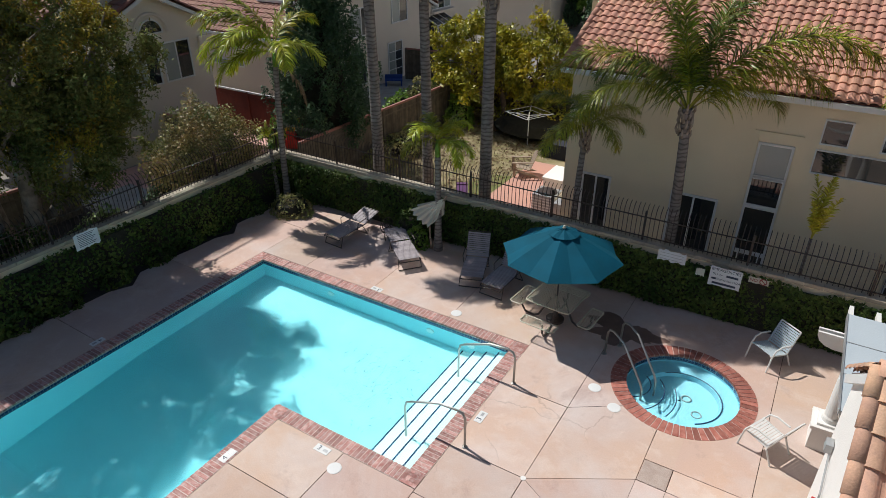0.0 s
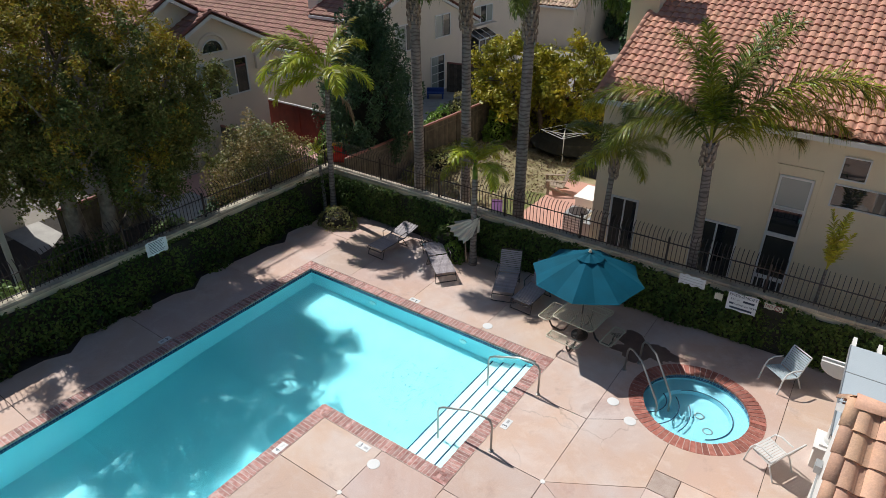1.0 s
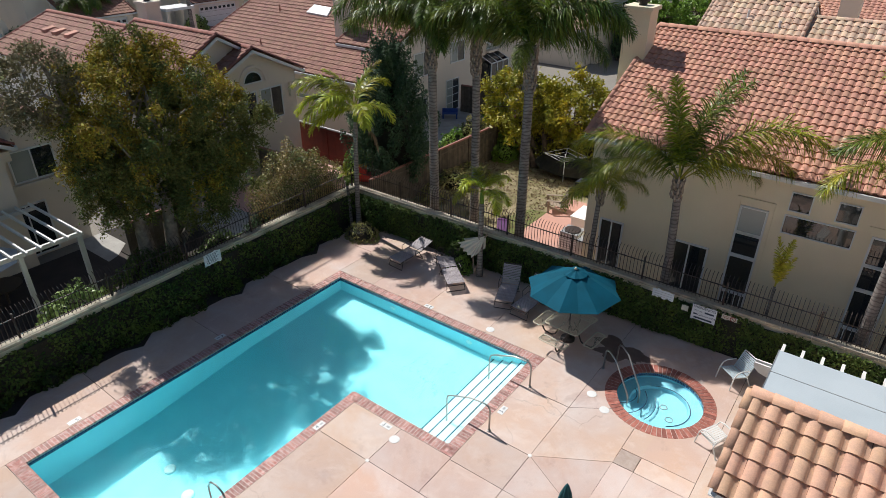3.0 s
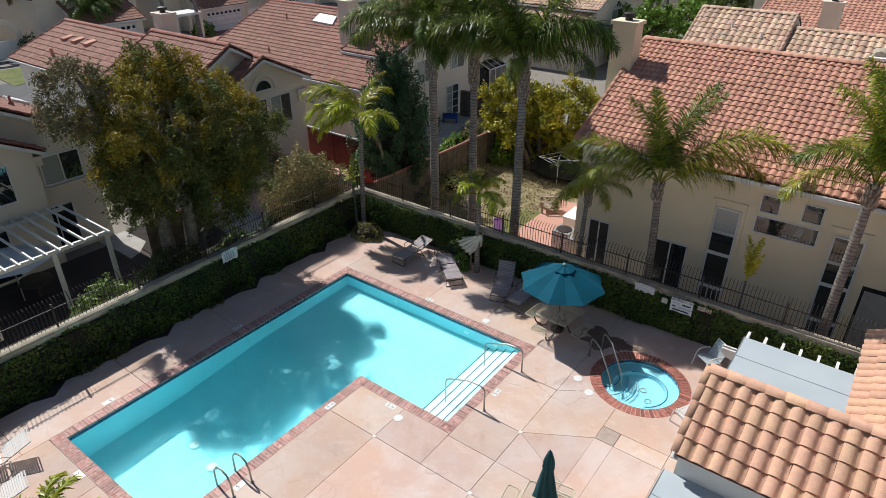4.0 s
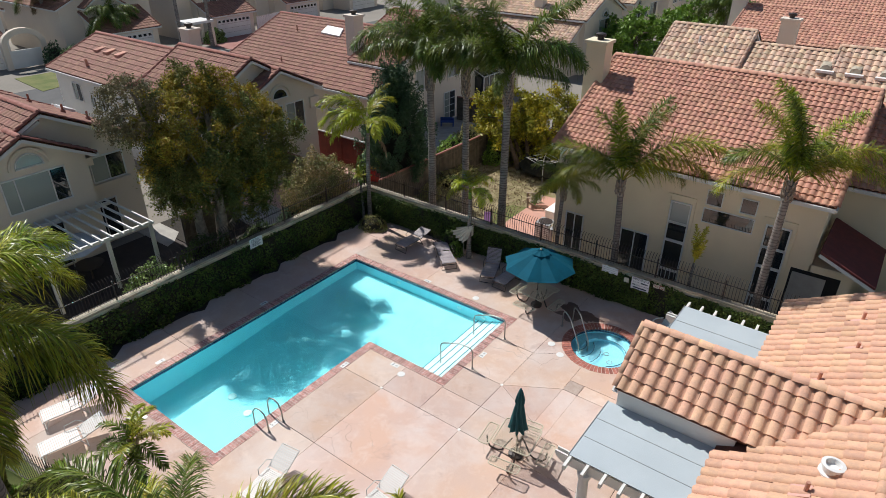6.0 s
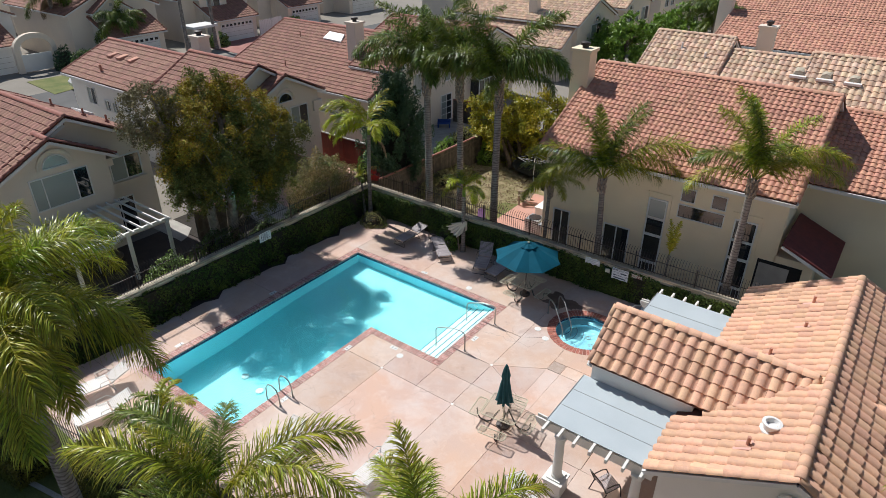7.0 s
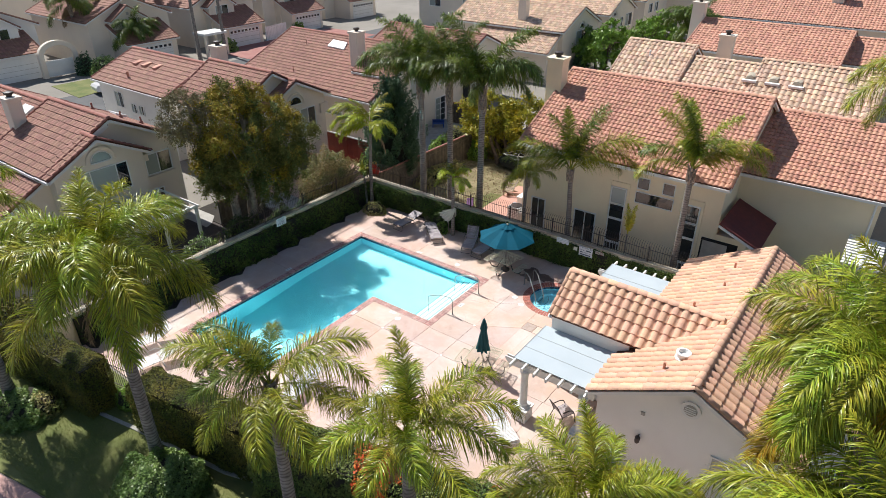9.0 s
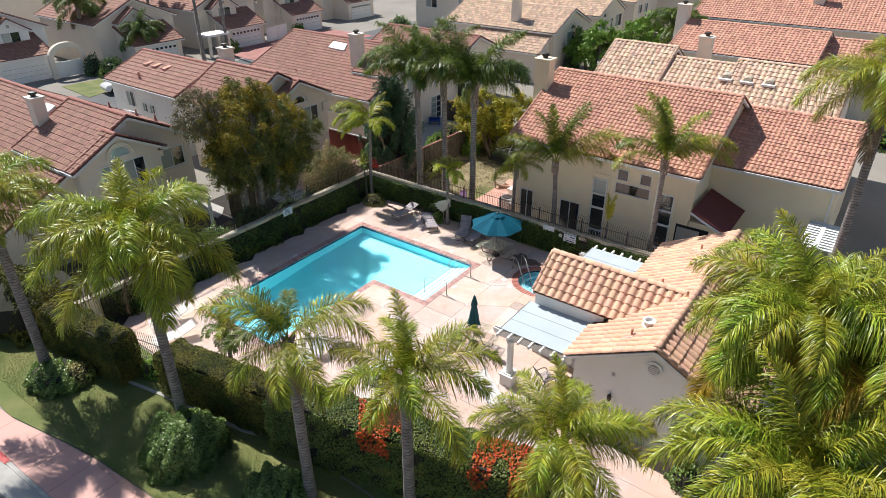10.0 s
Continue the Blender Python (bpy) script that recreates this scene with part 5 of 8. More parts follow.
def gable_block(parent, x0, x1, y0, y1, eave, ridge, axis, wall_mat, tile_mat, oh=0.38, rake=0.25, tw=0.30, tl=0.36, singles=0, single_mat=None, near=None, keep=None, seed=1,
                gutter=True, rm=None, cap_mat=None, sides="ab", base=-0.05, free=(True, True)):
    """A block with a gable roof: walls up to the gables, roof slabs, tiles, ridge and rake caps, white gutters."""
    cap_mat = cap_mat or (RAKE_RED if tile_mat is BROWN_TILE_J else tile_mat)
    def W(a, b, z):                      # a along the ridge, b across
        return (a, b, z) if axis == "x" else (b, a, z)
    a0, a1, b0, b1 = (x0, x1, y0, y1) if axis == "x" else (y0, y1, x0, x1)
    m = rm if rm is not None else (b0 + b1) / 2
    g = Geo()
    prof = [(b0, base), (b1, base), (b1, eave), (m, ridge - 0.14), (b0, eave)]
    g.add([W(a0, b, z) for b, z in prof] + [W(a1, b, z) for b, z in prof],
          [(0, 1, 2, 3, 4), (9, 8, 7, 6, 5), (0, 5, 6, 1), (1, 6, 7, 2), (4, 3, 8, 9), (2, 7, 8, 3), (0, 4, 9, 5)])
    part("wall", g, wall_mat, parent)
    for side, b in (("a", b0), ("b", b1)):
        if side not in sides:
            continue
        s = -1 if b < m else 1
        slope = (ridge - eave) / abs(m - b)
        eb, ez = b + s * oh, eave - slope * oh + 0.02
        A, B, Cc, D = W(a0 - rake, eb, ez), W(a1 + rake, eb, ez), W(a1 + rake, m, ridge), W(a0 - rake, m, ridge)
        n = (Vector(B) - Vector(A)).cross(Vector(D) - Vector(A))
        quad = (A, B, Cc, D) if n.z > 0 else (B, A, D, Cc)
        part("roof", Geo().slab(*quad, 0.12), ROOF_BED, parent)
        lift = Vector((0, 0, 0.012))
        tile_slope(parent, Vector(A) + lift, Vector(B) + lift, Vector(D) + lift, tile_mat, single_mat, tw, tl, keep, singles if side == "a" else 0, seed + (side == "b"), near)
        if gutter:
            c0, c1 = sorted((eb, eb + s * 0.10))
            gg = Geo()
            if axis == "x":
                gg.box(a0 - rake, a1 + rake, c0, c1, ez - 0.16, ez - 0.03)
            else:
                gg.box(c0, c1, a0 - rake, a1 + rake, ez - 0.16, ez - 0.03)
            part("gutter", gg, WHITE_PAINT, parent)
        for a in [q for q, is_free in ((a0 - rake, free[0]), (a1 + rake, free[1])) if is_free]:
            ridge_caps(parent, Vector(W(a, eb, ez + 0.05)), Vector(W(a, m, ridge + 0.05)), cap_mat, 0.10)
            p, q = Vector(W(a, eb, ez - 0.02)), Vector(W(a, m, ridge - 0.02))
            part("fascia", Geo().tube([p - Vector((0, 0, 0.10)), q - Vector((0, 0, 0.10))], 0.09, 4), WHITE_PAINT, parent)
    ridge_caps(parent, W(a0 - rake, m, ridge + 0.05), W(a1 + rake, m, ridge + 0.05), cap_mat, 0.13)


def window(parent, face, plane, a0, a1, z0, z1, mull=1, bars=0, glass=None, rim=0.06, name="window", depth=0.05, white=None, shares=None):
    """A framed window standing on a wall face ('+x', '-x', '+y', '-y')."""
    s = 1 if face[0] == "+" else -1
    along_y = face[1] == "x"
    white = white or WHITE_PAINT
    def bx(g, u0, u1, w0, w1, d0, d1):
        c0, c1 = sorted((plane + s * d0, plane + s * d1))
        return g.box(c0, c1, u0, u1, w0, w1) if along_y else g.box(u0, u1, c0, c1, w0, w1)
    c0, c1 = sorted((plane - s * 0.02, plane + s * depth))
    def ring(u, w, c):
        return (c, u, w) if along_y else (u, c, w)
    corners = [(a0 - rim, z0 - rim), (a1 + rim, z0 - rim), (a1 + rim, z1 + rim), (a0 - rim, z1 + rim), (a0, z0), (a1, z0), (a1, z1), (a0, z1)]
    faces = []
    for k in range(4):
        n = (k + 1) % 4
        faces += [(k, n, 4 + n, 4 + k), (8 + n, 8 + k, 12 + k, 12 + n), (n, k, 8 + k, 8 + n), (4 + k, 4 + n, 12 + n, 12 + k)]
    g = Geo().add([ring(u, w, c0) for u, w in corners] + [ring(u, w, c1) for u, w in corners], faces)
    shares = shares or [1 / (mull + 1)] * (mull + 1)
    cuts = [a0 + (a1 - a0) * sum(shares[:k]) for k in range(mull + 2)]
    w = part(name, g, white, parent)
    for a in cuts[1:-1]:
        part("mullion", bx(Geo(), a - 0.025, a + 0.025, z0, z1, -0.01, depth - 0.01), white, w)
    for k in range(bars):
        z = z0 + (z1 - z0) * (k + 1) / (bars + 1)
        part("glazing_bar", bx(Geo(), a0, a1, z - 0.015, z + 0.015, -0.01, depth - 0.015), white, w)
    for k in range(mull + 1):
        b0, b1 = cuts[k], cuts[k + 1]
        sheet = glass[k] if isinstance(glass, tuple) else glass or (GLASS if k % 2 else GLASS_PALE)
        part("pane", bx(Geo(), b0 + 0.002, b1 - 0.002, z0, z1, 0.002, 0.014), sheet, w)
    return w


def arch_window(parent, plane, y, z, r, face="+x", pane=None):
    """A half-round window above another."""
    s = 1 if face[0] == "+" else -1
    n = 12
    pts = [(y + r * math.cos(math.pi * k / n), z + r * math.sin(math.pi * k / n)) for k in range(n + 1)]
    x0, x1 = sorted((plane, plane + s * 0.012))
    m = n + 1
    def P(x, a, b):
        return (x, a, b) if face[1] == "x" else (a, x, b)
    g = Geo().add([P(x0, a, b) for a, b in pts] + [P(x1, a, b) for a, b in pts], [tuple(range(m)), tuple(range(2 * m - 1, m - 1, -1))] + [(k, k + 1, m + k + 1, m + k) for k in range(n)] + [(n, 0, m, m + n)])
    w = part("arch_window", Geo().tube([P(plane + s * 0.03, a, b) for a, b in pts] + [P(plane + s * 0.03, *pts[0])], 0.035, 6), WHITE_PAINT, parent)
    part("pane", g, pane or GLASS, w)
    part("arch_trim", Geo().tube([P(plane + s * 0.02, y + (r + 0.22) * math.cos(math.pi * k / n), z + (r + 0.22) * math.sin(math.pi * k / n)) for k in range(n + 1)], 0.07, 6), STUCCO_CREAM, w)


def chimney(parent, x, y, z0, z1, w=0.9, d=0.7, mat=None):
    mat = mat or STUCCO_CREAM
    c = part("chimney", Geo().box(x - w / 2, x + w / 2, y - d / 2, y + d / 2, z0, z1 - 0.14).box(x - w / 2 - 0.08, x + w / 2 + 0.08, y - d / 2 - 0.08, y + d / 2 + 0.08, z1 - 0.14, z1), mat, parent)
    part("chimney_cap", Geo().lathe([(0.15, z1), (0.15, z1 + 0.12), (0.24, z1 + 0.14), (0.24, z1 + 0.26), (0.12, z1 + 0.3)], x, y, 14), IRON, c)


def roof_pipe(parent, x, y, z, h=0.4, r=0.05, mat=None):
    part("roof_pipe", Geo().lathe([(r * 2.2, z - 0.15), (r * 2.0, z + 0.02), (r, z + 0.06), (r, z + h)], x, y, 10), mat or BROWN_TILE_J, parent)


# ---- clubhouse ----
club = thing("clubhouse", "single-storey white stucco clubhouse with clay barrel-tile roofs", "building", (0, 0, 0))
CR, CE = 4.45, 2.93


def main_z(x):
    return CE + (CR - CE) * (1 - abs(x - 20.3) / 2.85)


def cross_z(y):
    return 4.42 - 0.70 * abs(y + 3.38)


gable_block(club, 17.45, 23.15, -7.15, 2.75, CE, CR, "y", STUCCO_WHITE, CLAY_J, oh=0.33, rake=0.22, tw=0.322, tl=0.385, singles=170, single_mat=CLAY, near=(17.8, -6, 3.3), seed=21, gutter=False,
            keep=lambda c: not (c[0] < 20.3 and abs(c[1] + 3.38) < 1.75 and cross_z(c[1]) > c[2] + 0.12))
# cross gable towards the pool
gable_block(club, 14.45, 20.0, -4.68, -2.08, 3.46, 4.42, "x", STUCCO_WHITE, CLAY_J, oh=0.28, rake=0.02, tw=0.322, tl=0.385, singles=90, single_mat=CLAY, near=(15.5, -4.4, 3.8), seed=31, gutter=False,
            keep=lambda c: c[2] > main_z(c[0]) - 0.06)
# cross gable towards the far side
gable_block(club, 20.6, 24.6, -4.2, -1.6, 2.95, 3.8, "x", STUCCO_WHITE, CLAY_J, oh=0.28, rake=0.2, tw=0.322, tl=0.385, seed=41, gutter=False, keep=lambda c: c[2] > main_z(c[0]) - 0.06)
part("parapet_band", Geo().box(14.5, 17.5, -4.86, -4.68, 2.66, 3.28), STUCCO_WHITE, club)
z = main_z(22.6)
v = part("roof_vent", Geo().lathe([(0.24, z - 0.25), (0.24, z + 0.28), (0.31, z + 0.29), (0.31, z + 0.37), (0.08, z + 0.42)], 22.59, -4.52, 22), WHITE_PAINT, club, "white round capped roof vent", smooth=False)
v = part("gable_vent", Geo().tube([(20.3, -7.15, 3.5), (20.3, -7.21, 3.5)], [0.30, 0.30], 24), WHITE_PAINT, club, "round louvred gable vent")
part("louvre", Geo().tube([(20.3, -7.2, 3.5), (20.3, -7.222, 3.5)], 0.2, 20), GREY_CONC, v)
for k in range(4):
    part("slat", Geo().box(20.13, 20.47, -7.235, -7.2, 3.36 + 0.075 * k, 3.395 + 0.075 * k), WHITE_PAINT, v)
l = part("wall_lantern", Geo().lathe([(0.05, 1.45), (0.08, 1.5), (0.09, 1.68), (0.03, 1.76)], 18.97, -7.28, 8), IRON, club, "black wall lantern")
part("bracket", Geo().tube([(18.97, -7.15, 1.7), (18.97, -7.28, 1.74)], 0.02, 6), IRON, l)
part("wall_box", Geo().box(18.9, 19.02, -7.19, -7.15, 2.55, 2.68), GREY_CONC, club)
window(club, "-y", -7.15, 21.2, 22.1, 1.2, 2.1, 1)
window(club, "-y", -7.15, 22.5, 23.0, 1.2, 2.1, 0)
for x, y, h in ((19.1, -6.3, 0.35), (19.25, 1.3, 0.35), (19.3, -0.4, 0.3), (18.7, -1.9, 0.3)):
    roof_pipe(club, x, y, main_z(x), h, 0.045, RED_TILE)
    part("flashing", Geo().slab((x - 0.28, y - 0.17, main_z(x - 0.28) + 0.085), (x + 0.1, y - 0.17, main_z(x + 0.1) + 0.085), (x + 0.1, y + 0.2, main_z(x + 0.1) + 0.085), (x - 0.28, y + 0.2, main_z(x - 0.28) + 0.085), 0.02), PINK, club, "pinkish lead flashing")
z = main_z(19.4)
part("roof_vent", Geo().lathe([(0.25, z - 0.2), (0.25, z + 0.06), (0.19, z + 0.08), (0.19, z + 0.2), (0.235, z + 0.21), (0.235, z + 0.27), (0.16, z + 0.28), (0.14, z + 0.16)], 19.43, -5.55, 22), WHITE_PAINT, club, "squat white round roof vent")


def pergola(label, y0, y1, ends, cols, x0=14.46, x1=17.16, beam_y=None):
    """White pergola with a pale sheet on top; rafters run along y, beams with curved ends along x."""
    t = thing("pergola", label, "pergola")
    for i, y in enumerate(beam_y):
        e = 0.0 if i == 0 else 0.45              # only the beam on the columns runs past the sheet
        prof = [(x0 - 0.42 + e, 2.50), (x0 - 0.42 + e, 2.42), (x0 - 0.37 + e, 2.32), (x0 - 0.26 + e, 2.24), (x0 - 0.12 + e, 2.20), (x1 + 0.15, 2.20), (x1 + 0.15, 2.50)]
        n = len(prof)
        for o in (-0.09, 0.05):
            g = Geo().add([(x, y + o, z) for x, z in prof] + [(x, y + o + 0.045, z) for x, z in prof],
                          [tuple(range(n)), tuple(range(2 * n - 1, n - 1, -1))] + [(k, n + k, n + (k + 1) % n, (k + 1) % n) for k in range(n)])
            part("beam", g, WHITE_WOOD, t)
    n = 7
    for k in range(n):
        x = x0 + 0.035 + (x1 - x0 - 0.07) * k / (n - 1)
        a, b = (y0 - 0.38, y1) if ends == "-" else (y0, y1 + 0.38)
        part("rafter", Geo().box(x - 0.035, x + 0.035, a, b, 2.505, 2.64), WHITE_WOOD, t)
    part("sheet", Geo().box(x0 - 0.02, x1, y0, y1, 2.645, 2.665), SHEET, t, "pale grey roofing sheet")
    part("edge_strip", Geo().box(x0 - 0.035, x0 - 0.021, y0, y1, 2.56, 2.68), METAL_GREY, t)
    for k in range(1, 3):
        yy = y0 + (y1 - y0) * k / 3
        part("sheet_seam", Geo().box(x0 - 0.02, x1, yy - 0.008, yy + 0.008, 2.666, 2.675), METAL_GREY, t)
    for x, y in cols:
        c = part("column", Geo().lathe([(0.17, 0.62), (0.165, 0.7), (0.145, 0.74), (0.14, 1.4), (0.125, 2.0), (0.15, 2.03), (0.15, 2.08), (0.18, 2.12), (0.18, 2.2)], x, y, 24), WHITE_WOOD, t, smooth=False)
        part("pedestal", Geo().box(x - 0.27, x + 0.27, y - 0.27, y + 0.27, 0, 0.5).box(x - 0.31, x + 0.31, y - 0.31, y + 0.31, 0.5, 0.57).box(x - 0.22, x + 0.22, y - 0.22, y + 0.22, 0.57, 0.62), STUCCO_WHITE, c)
    return t


pergola("white pergola under a pale grey sheet, on a round column", -7.22, -4.86, "-", [(14.7, -7.1), (16.95, -7.1)], 14.3, 17.16, (-7.05, -5.1))
pergola("white pergola with a pale grey sheet beside the spa", -1.95, 1.0, "+", [(14.72, 0.47)], beam_y=(0.47, -1.7))
# small fittings on the cross gable's end wall
t = thing("flood_light", "grey flood lamp on the gable wall with a conduit", "lamp")
part("lamp_head", Geo().box(14.34, 14.44, -2.62, -2.44, 2.35, 2.5), METAL_GREY, t)
part("conduit", Geo().tube([(14.42, -2.6, 2.35), (14.42, -3.1, 2.0), (14.42, -3.2, 1.0)], 0.015, 6), METAL_GREY, t)
t = thing("alarm_box", "small red alarm box on the white gable wall", "alarm")
part("red_box", Geo().box(14.36, 14.45, -3.1, -2.98, 1.62, 1.8), PLASTIC_RED, t)
part("back_box", Geo().box(14.40, 14.45, -3.24, -3.12, 1.6, 1.72), WHITE_PAINT, t)


# ---- house across the north wall ----
house_n = thing("house", "two-storey tan stucco house with a red barrel-tile roof", "house")
Y = 6.4
gable_block(house_n, 6.75, 17.35, Y, 17.4, 5.42, 8.05, "x", STUCCO_TAN, RED_TILE_J, oh=0.38, rake=0.2, tw=0.24, tl=0.30, singles=300, single_mat=RED_TILE, near=(10, 6, 5.5), seed=51)
gable_block(house_n, 17.3, 23.3, 9.2, 19.0, 5.25, 7.0, "x", STUCCO_TAN, RED_TILE_J, oh=0.35, rake=0.1, tw=0.24, tl=0.30, seed=55)
chimney(house_n, 6.35, 10.3, 0, 9.0, 0.95, 0.8, STUCCO_TAN)
window(house_n, "-y", Y, 7.4, 8.18, 0.1, 2.08, 1, glass=GLASS, name="sliding_door")
window(house_n, "-y", Y, 10.05, 11.2, 0.1, 2.05, 1, glass=GLASS, name="sliding_door")
for x0, x1 in ((11.95, 12.68), (15.58, 16.36)):
    fr = part("window_surround", Geo().box(x0 - 0.2, x0 - 0.08, Y - 0.05, Y + 0.02, 0.05, 4.08).box(x1 + 0.08, x1 + 0.2, Y - 0.05, Y + 0.02, 0.05, 4.08).box(x0 - 0.2, x1 + 0.2, Y - 0.05, Y + 0.02, 4.08, 4.2), STUCCO_TAN, house_n)
    # west window's upper pane: its reflection put into the pale glass colour
    window(house_n, "-y", Y, x0, x1, 3.02, 3.85, 0, glass=GLASS_PALE if x0 < 13 else GLASS)
    window(house_n, "-y", Y, x0, x1, 2.2, 2.92, 0, glass=GLASS)
    d = window(house_n, "-y", Y, x0, x1, 0.1, 2.08, 0, glass=GLASS, name="patio_door")
    part("door_rail", Geo().box(x0, x1, Y - 0.04, Y - 0.015, 0.70, 0.82), WHITE_PAINT, d)
    for k in range(4):
        xx = x0 + 0.1 + k * (x1 - x0 - 0.2) / 3
        part("door_bar", Geo().box(xx - 0.015, xx + 0.015, Y - 0.035, Y - 0.015, 0.1, 0.74), WHITE_PAINT, d)
window(house_n, "-y", Y, 13.25, 13.80, 4.12, 4.68, 0, glass=GLASS, rim=0.035)
window(house_n, "-y", Y, 14.52, 15.06, 4.12, 4.68, 0, glass=GLASS, rim=0.035)
window(house_n, "-y", Y, 13.22, 15.08, 3.36, 3.92, 0, glass=GLASS, rim=0.035)
# corner porch under a maroon lean-to roof; near-black panel for its shaded recess
part("porch_shade_panel", Geo().box(16.72, 18.4, Y - 0.012, Y + 0.3, 0.0, 2.45), DARK, house_n)
part("porch_door", Geo().box(16.8, 17.95, Y - 0.03, Y - 0.013, 0.05, 2.3), GREY_CONC, house_n)
part("porch_wall", Geo().box(17.3, 18.75, Y, 9.2, -0.05, 2.75), STUCCO_TAN, house_n)
aw = part("porch_roof", Geo().slab((17.55, 5.55, 3.75), (19.45, 5.55, 2.93), (19.45, 9.0, 2.93), (17.55, 9.0, 3.75), 0.1), MAROON, house_n, "maroon tiled lean-to porch roof")
part("porch_fascia", Geo().slab((17.55, 5.53, 3.66), (19.45, 5.53, 2.84), (19.45, 5.55, 2.84), (17.55, 5.55, 3.66), 0.12), WHITE_PAINT, aw)
part("drain_pipe", Geo().tube([(23.1, 9.1, 5.1), (23.1, 9.1, 0.1)], 0.045, 8), WHITE_PAINT, house_n)

# pale shed roof at the side yard
t = thing("patio_cover", "white slatted wooden patio cover beside the tan house", "patio cover")
for x in (22.62, 23.18, 23.82):
    part("beam", Geo().box(x - 0.06, x + 0.06, 5.9, 9.0, 3.1, 3.22), WHITE_WOOD, t)
for k in range(11):
    y = 5.98 + 0.295 * k
    part("slat", Geo().box(22.5, 23.94, y - 0.085, y + 0.085, 3.222, 3.27), WHITE_WOOD, t)
part("cover_strip", Geo().box(23.08, 23.28, 5.9, 9.0, 3.272, 3.295), WHITE_PAINT, t)
for x, y in ((22.62, 5.95), (23.82, 5.95), (23.82, 8.9)):
    part("post", Geo().box(x - 0.05, x + 0.05, y - 0.05, y + 0.05, 0, 3.1), WHITE_WOOD, t)

# yard between the houses
solo("yard_lawn", Geo().box(-2.3, 6.2, 4.3, 17.0, -0.1, -0.01), DRY_GRASS, "dry patchy yard grass behind the garden wall", "lawn", "structure")
solo("patio", Geo().box(3.6, 6.7, 4.4, 11.5, -0.08, 0.02), PATIO, "terracotta concrete patio beside the tan house", "patio", "structure")
# hidden behind the garden wall; added as a reflector for the tan stucco
solo("side_path", Geo().box(6.7, 24.0, 4.2, 6.4, -0.08, 0.01), BOUNCE_PAVING, "unseen side yard paving, kept pale to bounce light onto the tan wall", "path", "structure")
solo("green_lawn_patch", Geo().prism([(2.2, 7.4), (3.5, 6.6), (3.55, 9.6), (2.8, 9.4)], -0.02, 0.0), SOIL_GRASS, "small patch of green grass by the patio", "lawn", "structure")


rng = np.random.default_rng(21)
m = 5000
p = np.stack([rng.uniform(-2.0, 3.4, m), rng.uniform(4.6, 16.4, m), rng.uniform(0.0, 0.06, m)], 1)
tagged(part("dry_leaf_litter", leaf_mesh("dry_leaf_litter", leaf_quads(p, np.tile((0, 0, 1.0), (m, 1)), 0.07, rng, 0.5, 1.8), FROND_DEAD)), "dry brown leaf litter on the yard grass", "leaves", kind="stuff")


def board_fence(label, p0, p1, h=1.8, mat=None, w=0.15, group="board fences"):
    """An upright board fence from p0 to p1."""
    t = thing("board_fence", label, "fence", group=group)
    a, b = Vector((*p0, 0)), Vector((*p1, 0))
    d = (b - a)
    L_ = d.length
    ang = math.degrees(math.atan2(d.y, d.x))
    n = max(1, int(L_ / w))
    me = Geo().box(-w / 2 + 0.004, w / 2 - 0.004, -0.012, 0.012, -0.03, h).mesh("board", mat or WOOD_FENCE)
    for k in range(n):
        ob = part("board", me, parent=t)
        p = a + d * ((k + 0.5) / n)
        ob.matrix_basis = pose(p.x, p.y, random.uniform(-0.02, 0.02), 0, 0, ang)
    mp = Geo().box(-0.05, 0.05, -0.05, 0.05, -0.05, h + 0.05).mesh("post", mat or WOOD_FENCE)
    for k in range(int(L_ / 2.4) + 1):
        p = a + d.normalized() * (k * 2.4)
        part("post", mp, parent=t).matrix_basis = pose(p.x, p.y, 0, 0, 0, ang)
    if mat is None:
        part("cap_rail", Geo().tube([a + Vector((0, 0, h + 0.03)), b + Vector((0, 0, h + 0.03))], 0.06, 4), RED_PAVE, t, "reddish cap rail")
    for z in (0.4, h - 0.25):
        q0, q1 = a + Vector((0, 0, z)), b + Vector((0, 0, z))
        part("rail", Geo().tube([q0, q1], 0.04, 4), mat or WOOD_FENCE, t)
    return t


board_fence("weathered brown board fence between two yards", (-2.35, 4.4), (-2.0, 16.8))
board_fence("weathered brown board fence at the back of the yard", (-2.0, 16.8), (6.6, 16.8))
board_fence("low weathered board fence beside the tree trunks", (-10.0, 4.6), (-8.2, 4.6), 1.6)

# red board fence by the driveway of the western houses
board_fence("dark red painted board fence with a white top rail", (-11.3, 8.2), (-4.3, 8.15), 1.8, RED_WALL, 0.5, "red fences")
solo("white_rail", Geo().tube([(-11.3, 8.2, 1.84), (-4.3, 8.15, 1.84)], 0.05, 4), WHITE_PAINT, "white rail along the top of the red fence", "rail")

# western driveway and paths
solo("driveway", Geo().prism([(-9.9, 0.6), (-3.2, 0.6), (-3.2, 5.2), (-6.0, 11.5), (-9.5, 9.0)], -0.08, 0.0), PINK, "pink concrete yard paving behind the west wall", "paving", "structure")
solo("white_patio", Geo().prism([(-10.6, -4.6), (-8.0, -4.6), (-8.2, -4.1), (-8.9, -3.4), (-10.6, -3.4)], -0.08, 0.012), GREY_CONC, "pale concrete terrace behind the big tree", "patio", "structure")
solo("pale_path", Geo().prism([(-8.4, -0.5), (-5.9, -0.6), (-5.6, 1.4), (-8.4, 1.5)], -0.08, 0.004), GREY_CONC, "pale concrete path behind the iron fence", "path", "structure")
